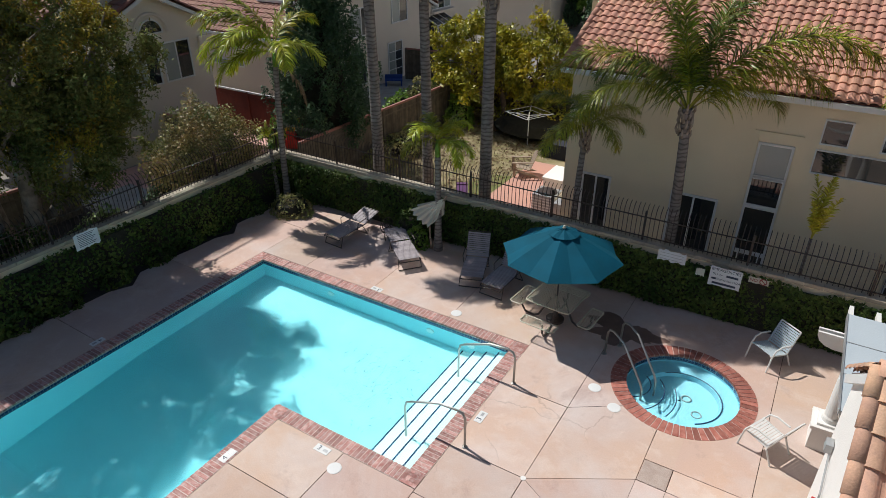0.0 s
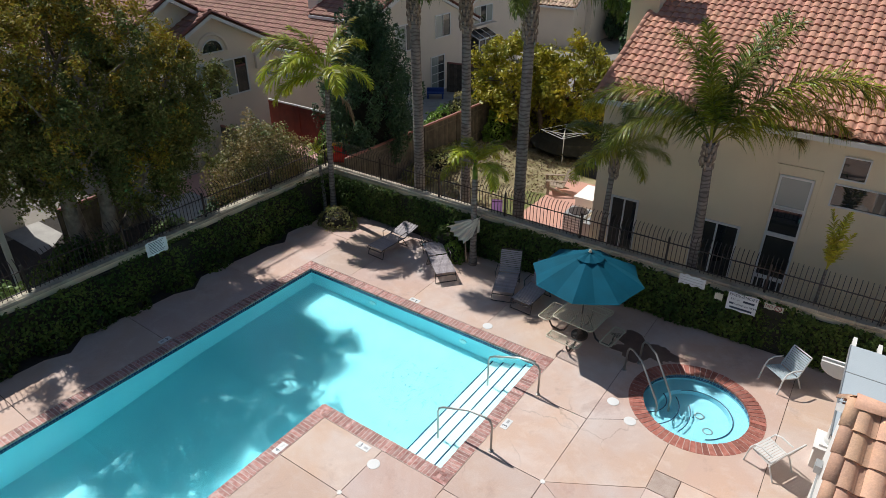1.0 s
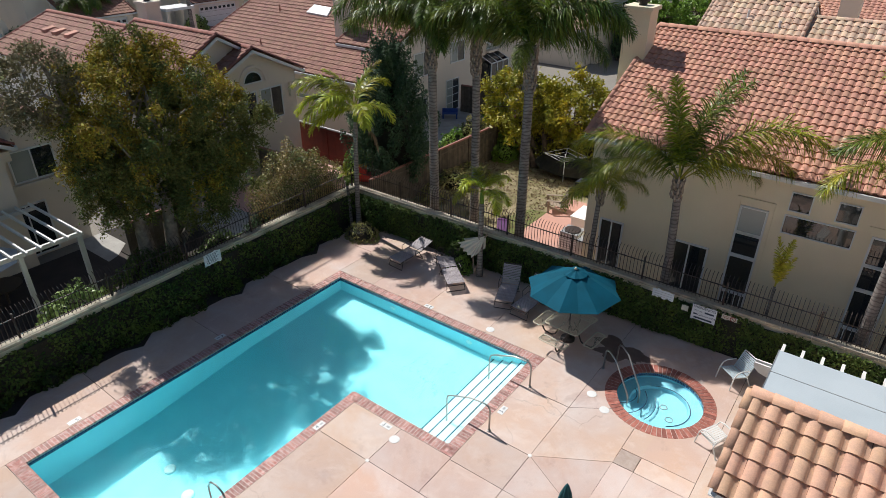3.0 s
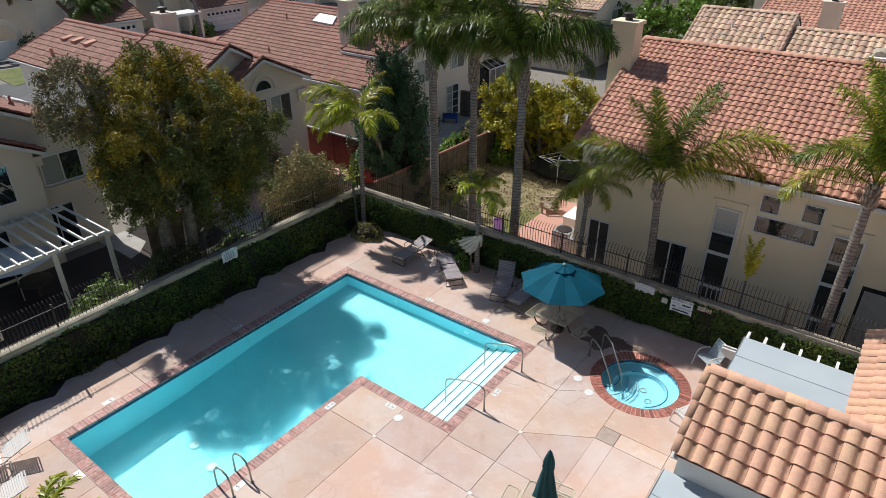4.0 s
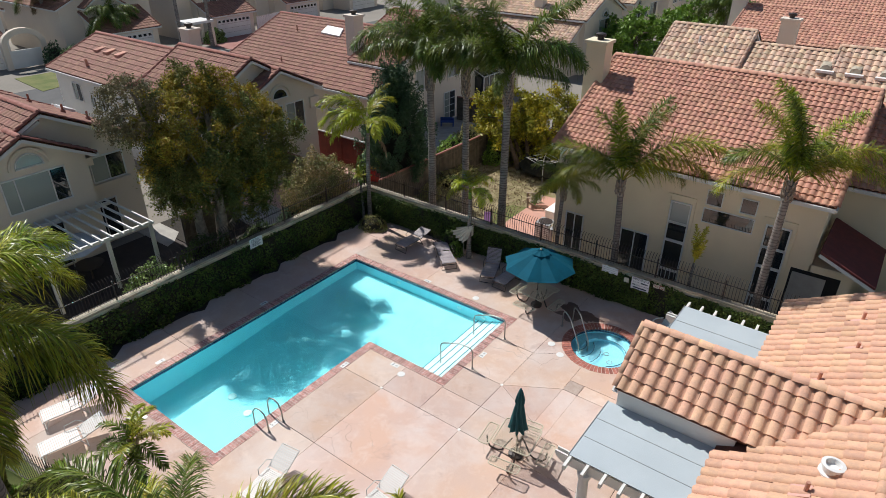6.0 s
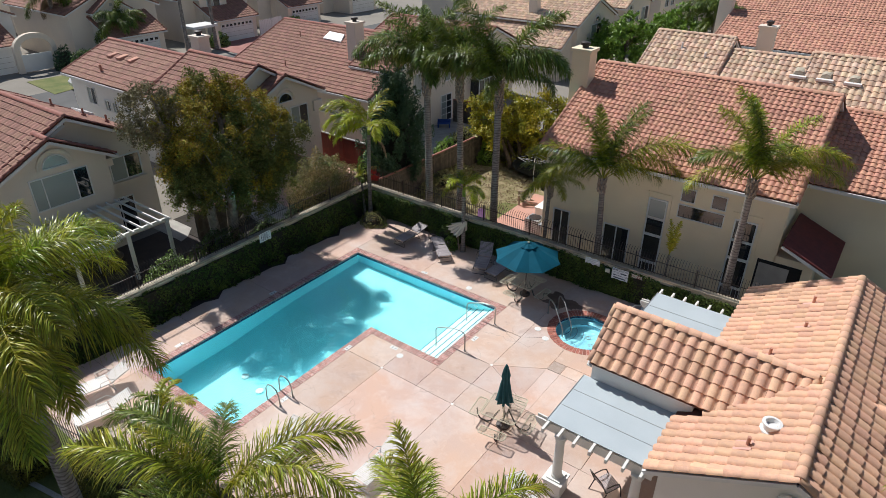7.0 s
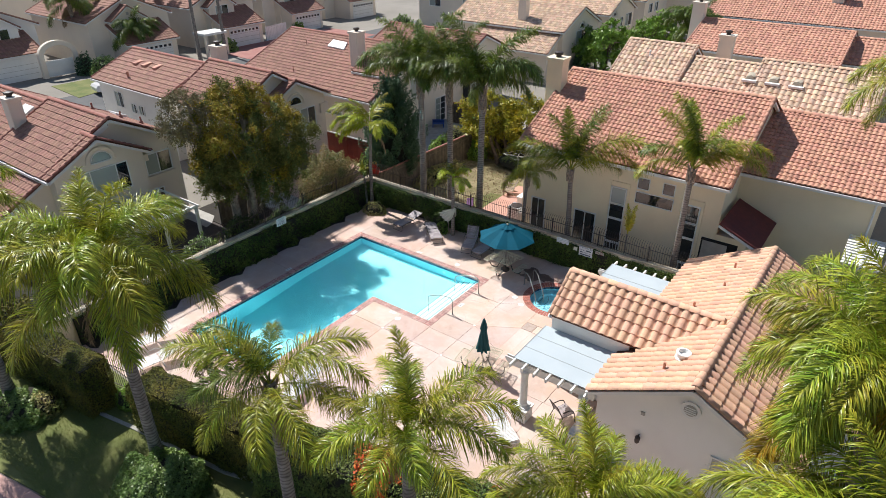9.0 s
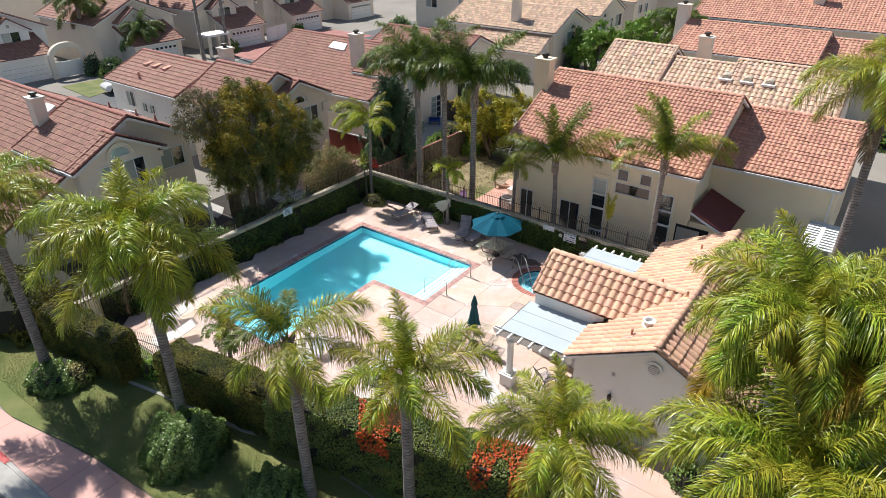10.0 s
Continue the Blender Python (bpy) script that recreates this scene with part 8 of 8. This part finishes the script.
# ---- trees and shrubs ----
def tree(label, x, y, trunk_h, lobes, seed, leaf, per=150, size=0.11, trunk_r=0.25, stems=3, clump_r=0.62, tip=None, droop=0.0, bark=None):
    """Forked trunk, limbs reaching into the crown, and leaves in clumps; lobes: (centre, radii, clumps, lower taper, leaf)."""
    rng = np.random.default_rng(seed)
    rnd = random.Random(seed)
    t = thing("tree", label, "tree", (x, y, 0))
    first = True
    for centre, radii, n_clumps, taper, own in lobes:
        C_ = np.array(centre) - (x, y, 0)
        R_ = np.array(radii)
        cl = []
        while len(cl) < n_clumps:
            d = rng.normal(0, 1, 3)
            d /= np.linalg.norm(d)
            rr = rng.uniform(0.45, 1.0) ** 0.5
            k = 1 + 0.16 * math.sin(3 * d[0] + seed) + 0.15 * math.sin(5 * d[1] + 2 * d[2] + seed) + 0.1 * math.sin(9 * d[2] + 7 * d[1])
            p = C_ + d * R_ * rr * k
            low = min(1.0, max(0.0, (C_[2] - p[2]) / R_[2]))
            p[:2] = C_[:2] + (p[:2] - C_[:2]) * (1 - (1 - taper) * low)
            if p[2] > trunk_h * 0.75:
                cl.append(p)
        cl = np.array(cl)
        for s in range(stems if first else 1):
            a = math.tau * s / stems + 0.4
            b0 = Vector((0.3 * math.cos(a), 0.5 * math.sin(a), 0)) if stems > 1 else Vector((0, 0, 0))
            if not first:
                b0 = Vector(C_) * 0.4
            goal = Vector(C_ + np.array([R_[0] * 0.35 * math.cos(a), R_[1] * 0.45 * math.sin(a), R_[2] * 0.25]))
            pts = [b0 + (goal - b0) * f + Vector((0.14 * math.sin(5 * f + s), 0.14 * math.cos(4 * f + s), 0)) * f for f in (0, 0.15, 0.35, 0.6, 0.8, 1.0)]
            part("trunk" if first else "bough", Geo().tube(pts, [trunk_r * q * (1 if first else 0.5) for q in (1.25, 0.95, 0.75, 0.5, 0.34, 0.15)], 9), bark or BARK, t, smooth=True)
            for k in range(8):
                f = rnd.uniform(0.4, 0.95)
                p = b0 + (goal - b0) * f
                q = Vector(cl[rnd.randrange(len(cl))])
                mid = p.lerp(q, 0.5) + Vector((0, 0, 0.25))
                part("limb", Geo().tube([p, mid, q], [trunk_r * 0.28, trunk_r * 0.17, 0.02], 6), bark or BARK, t)
        n_spray = 9
        m = n_clumps * per
        base = np.repeat(cl, per, 0)
        out_c = cl - C_
        out_c /= np.linalg.norm(out_c, axis=1, keepdims=True) + 1e-9
        way = rng.normal(0, 0.7, (n_clumps, n_spray, 3)) + out_c[:, None] * 0.7 - (0, 0, droop)
        way /= np.linalg.norm(way, axis=2, keepdims=True)
        way *= clump_r * rng.uniform(0.7, 1.7, (n_clumps, n_spray, 1))
        pick = rng.integers(0, n_spray, (n_clumps, per))
        along = rng.uniform(0.15, 1, (m, 1))
        stem = np.take_along_axis(way, pick[:, :, None], 1).reshape(-1, 3)
        p = base + stem * along + rng.normal(0, 0.055 + 0.05 * clump_r, (m, 3)) - (0, 0, (0.2 + droop) * clump_r) * along ** 2
        nrm = stem * 0.5 + rng.normal(0, 0.5, (m, 3)) + (0, 0, 0.5)
        # higher and more southerly clumps more often get the tip leaf
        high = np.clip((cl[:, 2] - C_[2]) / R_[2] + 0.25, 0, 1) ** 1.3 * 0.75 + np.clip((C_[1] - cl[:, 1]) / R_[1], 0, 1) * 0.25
        yellower = np.repeat(rng.uniform(0, 1, n_clumps) < high, per) & (tip is not None and own is None)
        for some, mat in ((~yellower, own or leaf), (yellower, tip)):
            if some.any():
                part("crown", leaf_mesh("crown", leaf_quads(p[some], nrm[some], size, rng, 0.6, 2.0), mat), parent=t, label="uneven crown of small leaves")
        first = False
    return t


tree("large broad tree with dusty green and yellow leaves", -4.75, -4.1, 1.3,
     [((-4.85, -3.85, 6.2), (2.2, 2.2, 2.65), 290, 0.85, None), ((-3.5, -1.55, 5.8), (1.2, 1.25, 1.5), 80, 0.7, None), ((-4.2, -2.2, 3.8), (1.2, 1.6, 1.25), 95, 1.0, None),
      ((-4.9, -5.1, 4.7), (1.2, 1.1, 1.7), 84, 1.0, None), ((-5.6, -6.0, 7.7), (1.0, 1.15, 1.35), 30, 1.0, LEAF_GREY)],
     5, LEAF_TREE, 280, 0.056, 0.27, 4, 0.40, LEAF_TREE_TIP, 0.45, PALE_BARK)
tree("yellow-green citrus tree at the back of the yard", 0.4, 14.6, 1.2, [((-1.0, 15.0, 3.0), (2.2, 1.6, 1.6), 90, 1.0, None), ((1.9, 15.6, 2.9), (2.3, 1.4, 1.5), 90, 1.0, None)], 8, LEAF_YELLOW, 150, 0.11, 0.16, 3, 0.55)
tree("round green tree between the far houses", -4.5, 42.2, 1.5, [((-4.5, 42.2, 3.3), (2.5, 2.5, 2.0), 80, 1.0, None)], 12, LEAF_BRIGHT, 110, 0.17, 0.2, 2, 0.6)
tree("bright green tree far between the roofs", -2.5, 52.5, 2.0, [((-2.5, 52.5, 2.6), (3.0, 3.0, 2.2), 60, 1.0, None)], 13, LEAF_BRIGHT, 100, 0.2, 0.2, 2, 0.7)


def cypress(label, x, y, h, r, seed, n=9000, size=0.10, spires=22):
    """A dense dark conifer: many upright plumes of foliage round a trunk, with a ragged top."""
    rng = np.random.default_rng(seed)
    t = thing("cypress", label, "tree", (x, y, 0))
    part("trunk", Geo().tube([(0, 0, 0), (0, 0, h * 0.5), (0, 0, h * 0.92)], [0.16, 0.1, 0.02], 8), BARK, t)
    ps, ns = [], []
    for k in range(spires * 3):
        level = k / (spires * 3)
        a, q = k * 2.4 + rng.normal(0, 0.2), math.sqrt(rng.uniform(0.05, 1))
        reach = r * min(1.0, (1 - level) * 1.7 + 0.04) * (0.65 + 0.35 * min(1, level * 5))
        foot = np.array([q * reach * math.cos(a), q * reach * math.sin(a), h * (0.07 + 0.77 * level)])
        ln = h * rng.uniform(0.12, 0.22)
        way = np.array([0.35 * math.cos(a), 0.35 * math.sin(a), 1.0]) * ln
        m = int(n / (spires * 3))
        f = rng.uniform(0, 1, (m, 1))
        b = rng.uniform(0, math.tau, m)
        fat = 0.27 * r / 1.5 * np.sin(np.pi * np.clip(f[:, 0] * 0.85 + 0.12, 0, 1)) ** 0.8 * rng.uniform(0.6, 1.1, m)
        side = np.stack([np.cos(b), np.sin(b), np.zeros(m)], 1)
        ps.append(foot + way * f + side * fat[:, None])
        ns.append(side + (0, 0, 0.7))
    p, nn = np.concatenate(ps), np.concatenate(ns)
    part("foliage", leaf_mesh("foliage", leaf_quads(p, nn, size, rng, 0.5, 2.2), LEAF_CYPRESS), parent=t)
    # near-black core for the shade within the plumes
    part("inner_shade_core", Geo().lathe([(r * 0.35, 0.2), (r * 0.6, h * 0.3), (r * 0.4, h * 0.6), (0.03, h * 0.9)], 0, 0, 10), LEAF_CORE, t)
    return t


cypress("dark green conical cypress behind the board fence", -3.45, 7.1, 7.35, 1.75, 3, 52000, 0.06, 60)
cypress("dark narrow cypress between the houses", 3.2, 18.4, 6.0, 0.8, 4, 4000)
cypress("dark narrow cypress between the houses", 4.4, 18.3, 5.6, 0.7, 6, 3500)
cypress("clipped dark conifer beside the far house", -6.3, 40.6, 3.0, 0.6, 7, 2500)
cypress("clipped dark conifer beside the far house", -6.2, 41.6, 3.1, 0.6, 9, 2500)

mound("flowering_shrub", "loose pale green shrub with pinkish tips behind the wall", -4.35, 2.0, 1.25, 2.2, 2.75, 61, LEAF_RUSTY, 0.06, 22000, loose=0.24, lift=0.95)
mound("shrub", "green shrub beside the red fence", -6.0, 7.4, 0.7, 0.8, 1.7, 62, LEAF_BRIGHT, 0.09, 1800)
mound("shrub", "leafy green shrub behind the iron fence", -4.0, -7.6, 0.8, 1.4, 1.75, 63, LEAF_BUSH, 0.10, 3000)
mound("shrub", "leafy shrub behind the iron fence", -3.9, -2.2, 0.7, 1.2, 1.6, 60, LEAF_BUSH, 0.09, 2200)
mound("shrub", "dark leafy shrub under the large tree", -3.95, -5.1, 0.8, 1.5, 2.1, 58, LEAF_IVY, 0.08, 5000)
mound("shrub", "dark leafy shrub under the large tree", -4.2, 0.2, 0.7, 1.2, 1.5, 59, LEAF_CYPRESS, 0.08, 2600)
mound("shrub", "small variegated shrub at the foot of the corner palm", -1.5, 2.85, 0.8, 0.6, 0.6, 64, LEAF_PALE, 0.06, 1500)
mound("shrub", "small green shrub beside the slim palm", 3.45, 3.1, 0.4, 0.35, 0.62, 65, LEAF_BRIGHT, 0.06, 1000)
mound("shrub", "dark green shrub beneath the cream umbrella", 2.95, 3.4, 0.55, 0.4, 0.9, 66, LEAF_IVY, 0.07, 1200)
mound("shrub", "leafy green shrub beyond the board fence", -4.2, 13.2, 0.9, 0.9, 1.4, 51, LEAF_BRIGHT, 0.09, 2200)
mound("shrub", "leafy green shrub beyond the board fence", -4.4, 15.4, 1.0, 1.1, 1.5, 52, LEAF_PALE, 0.09, 2600)
mound("shrub", "leafy green shrub beyond the board fence", -4.6, 18.2, 1.0, 1.0, 1.6, 53, LEAF_BRIGHT, 0.09, 2400)
mound("shrub", "bright green shrub inside the board fence", -1.5, 14.2, 0.6, 0.8, 1.5, 54, LEAF_BRIGHT, 0.09, 1800)
mound("shrub", "low yard shrubs along the board fence", -1.5, 9.5, 0.8, 2.6, 0.9, 67, LEAF_PALE, 0.08, 2600)
mound("shrub", "low tangle of shrubs at the end of the yard", 2.2, 15.2, 3.0, 1.2, 1.1, 68, LEAF_YELLOW, 0.1, 3200)
mound("shrub", "dark shrub beside the porch", 20.2, 7.7, 1.2, 1.0, 1.4, 69, LEAF_BUSH, 0.1, 2600)
mound("shrub", "dark shrub in the side yard", 22.0, 5.6, 1.4, 1.0, 1.8, 70, LEAF_BUSH, 0.1, 3000)
mound("round_hedge", "clipped round hedge by the archway", -48.3, 11.4, 1.6, 1.7, 1.9, 71, LEAF_BUSH, 0.16, 1800)
mound("shrub", "dark reddish shrub by the archway", -50.4, 10.4, 1.1, 1.1, 2.1, 72, LEAF_CYPRESS, 0.15, 1200)
mound("shrub", "shrub beneath the clubhouse window", 22.3, -8.0, 0.7, 0.5, 1.0, 73, LEAF_BUSH, 0.08, 1500)
for k, (x, y, s) in enumerate(((-33, 14, 1.6), (-34, 28, 1.4), (-48, 27, 1.3), (-50.5, 41, 1.2), (-30, 40, 2.0), (-24, 52, 2.2), (-2, 40, 1.6), (24, 35, 2.0), (-40, 52, 1.8))):
    mound("shrub", "green shrub in a far front garden", x, y, s, s, s * 1.1, 80 + k, LEAF_BRIGHT if k % 2 else LEAF_BUSH, 0.18, 1200)

# ---- hedges and lawn on the street side ----
hedge_box("clipped_hedge", "clipped olive-green hedge outside the iron fence", 3.65, 9.95, -15.35, -14.15, 2.15, 91, turn=9.5)
hedge_box("clipped_hedge", "dark clipped hedge at the lawn's west end", -3.2, 2.0, -16.9, -15.75, 2.2, 92, turn=6.0)
mound("shrub_mass", "dense dark green shrub mass at the lawn's west end", -6.2, -16.4, 3.2, 1.6, 2.5, 55, LEAF_HEDGE, 0.08, 16000)
hedge_box("flowering_hedge", "dense hedge with red-orange bougainvillea blossoms", 9.4, 19.6, -14.2, -12.7, 2.6, 93, flowers=30000, bumps=0.22, turn=13.0, material=LEAF_VINE)
mound("shrub_mound", "glossy green rounded shrub at the palm's foot", 7.2, -17.15, 1.5, 1.4, 1.45, 94, LEAF_BUSH, 0.055, 26000, loose=0.06)
mound("shrub_mound", "glossy green rounded shrub beside the palm", 11.6, -16.7, 1.2, 1.1, 1.2, 95, LEAF_BUSH, 0.055, 17000, loose=0.06)
mound("shrub_mound", "glossy green shrub at the west palm's foot", -0.6, -18.0, 1.4, 1.0, 0.75, 96, LEAF_BUSH, 0.055, 14000, loose=0.07)
mound("shrub_mound", "grey-green shrub beside the west palm", 0.2, -17.4, 0.6, 0.6, 0.8, 97, LEAF_PALE, 0.07, 1500)
mound("shrub_mound", "bright green shrub inside the iron fence", 2.3, -15.3, 0.6, 0.5, 0.7, 98, LEAF_BRIGHT, 0.07, 1200)

solo("lawn", Geo().prism([(-14, -19.5), (0.0, -20.1), (4.5, -19.25), (9.0, -18.9), (40, -18.4), (40, -14.7), (-3.0, -14.7), (-14, -15.2)], -0.1, -0.005), SOIL_GRASS, "mown green lawn between hedge and sidewalk", "lawn", "structure")
rng = np.random.default_rng(77)
m = 42000
gx, gy = rng.uniform(-5, 13, m), rng.uniform(-19.4, -15.6, m)
hgt = rng.uniform(0.03, 0.075, m)
az = rng.uniform(0, math.tau, m)
wd = 0.006
c, s = np.cos(az), np.sin(az)
lx, ly = rng.normal(0, 0.025, m), rng.normal(0, 0.025, m)
z0 = np.full(m, -0.006)
v = np.stack([np.stack([gx - c * wd, gy - s * wd, z0], 1), np.stack([gx + c * wd, gy + s * wd, z0], 1), np.stack([gx + lx + c * wd * 0.3, gy + ly + s * wd * 0.3, z0 + hgt], 1), np.stack([gx + lx - c * wd * 0.3, gy + ly - s * wd * 0.3, z0 + hgt], 1)], 1).reshape(-1, 3)
tagged(part("grass_blades", leaf_mesh("grass_blades", v, GRASS)), "short green grass blades of the lawn", "grass", kind="stuff")
solo("planting_bed", Geo().prism([(5.5, -14.62), (24.5, -14.62), (24.5, -11.2), (14.0, -13.1), (9.0, -14.2)], -0.02, 0.012), SOIL_GRASS, "narrow planted bed along the hedges", "planting bed", "structure")
solo("mow_strip", Geo().prism([(-0.8, -16.75), (3.6, -15.9), (8.0, -15.2), (9.9, -14.6), (9.95, -14.72), (8.05, -15.34), (3.62, -16.04), (-0.78, -16.9)], -0.05, 0.03), GREY_CONC, "narrow concrete edging strip along the hedge", "edging", "structure")
walk_way = solo("sidewalk_bed", Geo().prism([(-30, -20.6), (0.0, -20.15), (4.5, -19.3), (9.0, -18.95), (40, -18.45), (40, -20.5), (9, -20.9), (-30, -22.2)], -0.1, -0.01), DECK_BASE, "pink concrete sidewalk beside the lawn", "sidewalk", "structure")
for k in range(37):
    x0, x1 = -16 + k * 1.5 + 0.008, -16 + (k + 1) * 1.5 - 0.008
    def top_y(x):
        return float(np.interp(x, [-30, 0, 4.5, 9, 40], [-20.6, -20.15, -19.3, -18.95, -18.45])) - 0.01
    def low_y(x):
        return float(np.interp(x, [-30, 9, 40], [-22.2, -20.9, -20.5])) + 0.01
    part("sidewalk_slab", Geo().prism([(x0, low_y(x0)), (x1, low_y(x1)), (x1, top_y(x1)), (x0, top_y(x0))], -0.05, 0.004), PINK, walk_way)
solo("kerb", Geo().prism([(-30, -22.2), (9, -20.9), (40, -20.5), (40, -20.65), (9, -21.05), (-30, -22.35)], -0.2, 0.01), GREY_CONC, "concrete kerb at the street's edge", "kerb", "structure")
solo("gutter", Geo().prism([(-30, -22.35), (9, -21.05), (40, -20.65), (40, -21.3), (9, -21.75), (-30, -23.1)], -0.2, -0.012), GREY_CONC, "pale concrete gutter along the kerb", "gutter", "structure")
solo("red_kerb_paint", Geo().prism([(-6, -21.38), (2.5, -21.09), (2.5, -21.3), (-6, -21.58)], -0.15, 0.016), KERB_RED, "worn red paint on the kerb", "kerb", "structure")
solo("road", Geo().prism([(-60, -23.3), (9, -21.04), (60, -20.3), (60, -34), (-60, -36)], -0.2, -0.03), ASPHALT, "grey asphalt street below the sidewalk", "road", "structure")
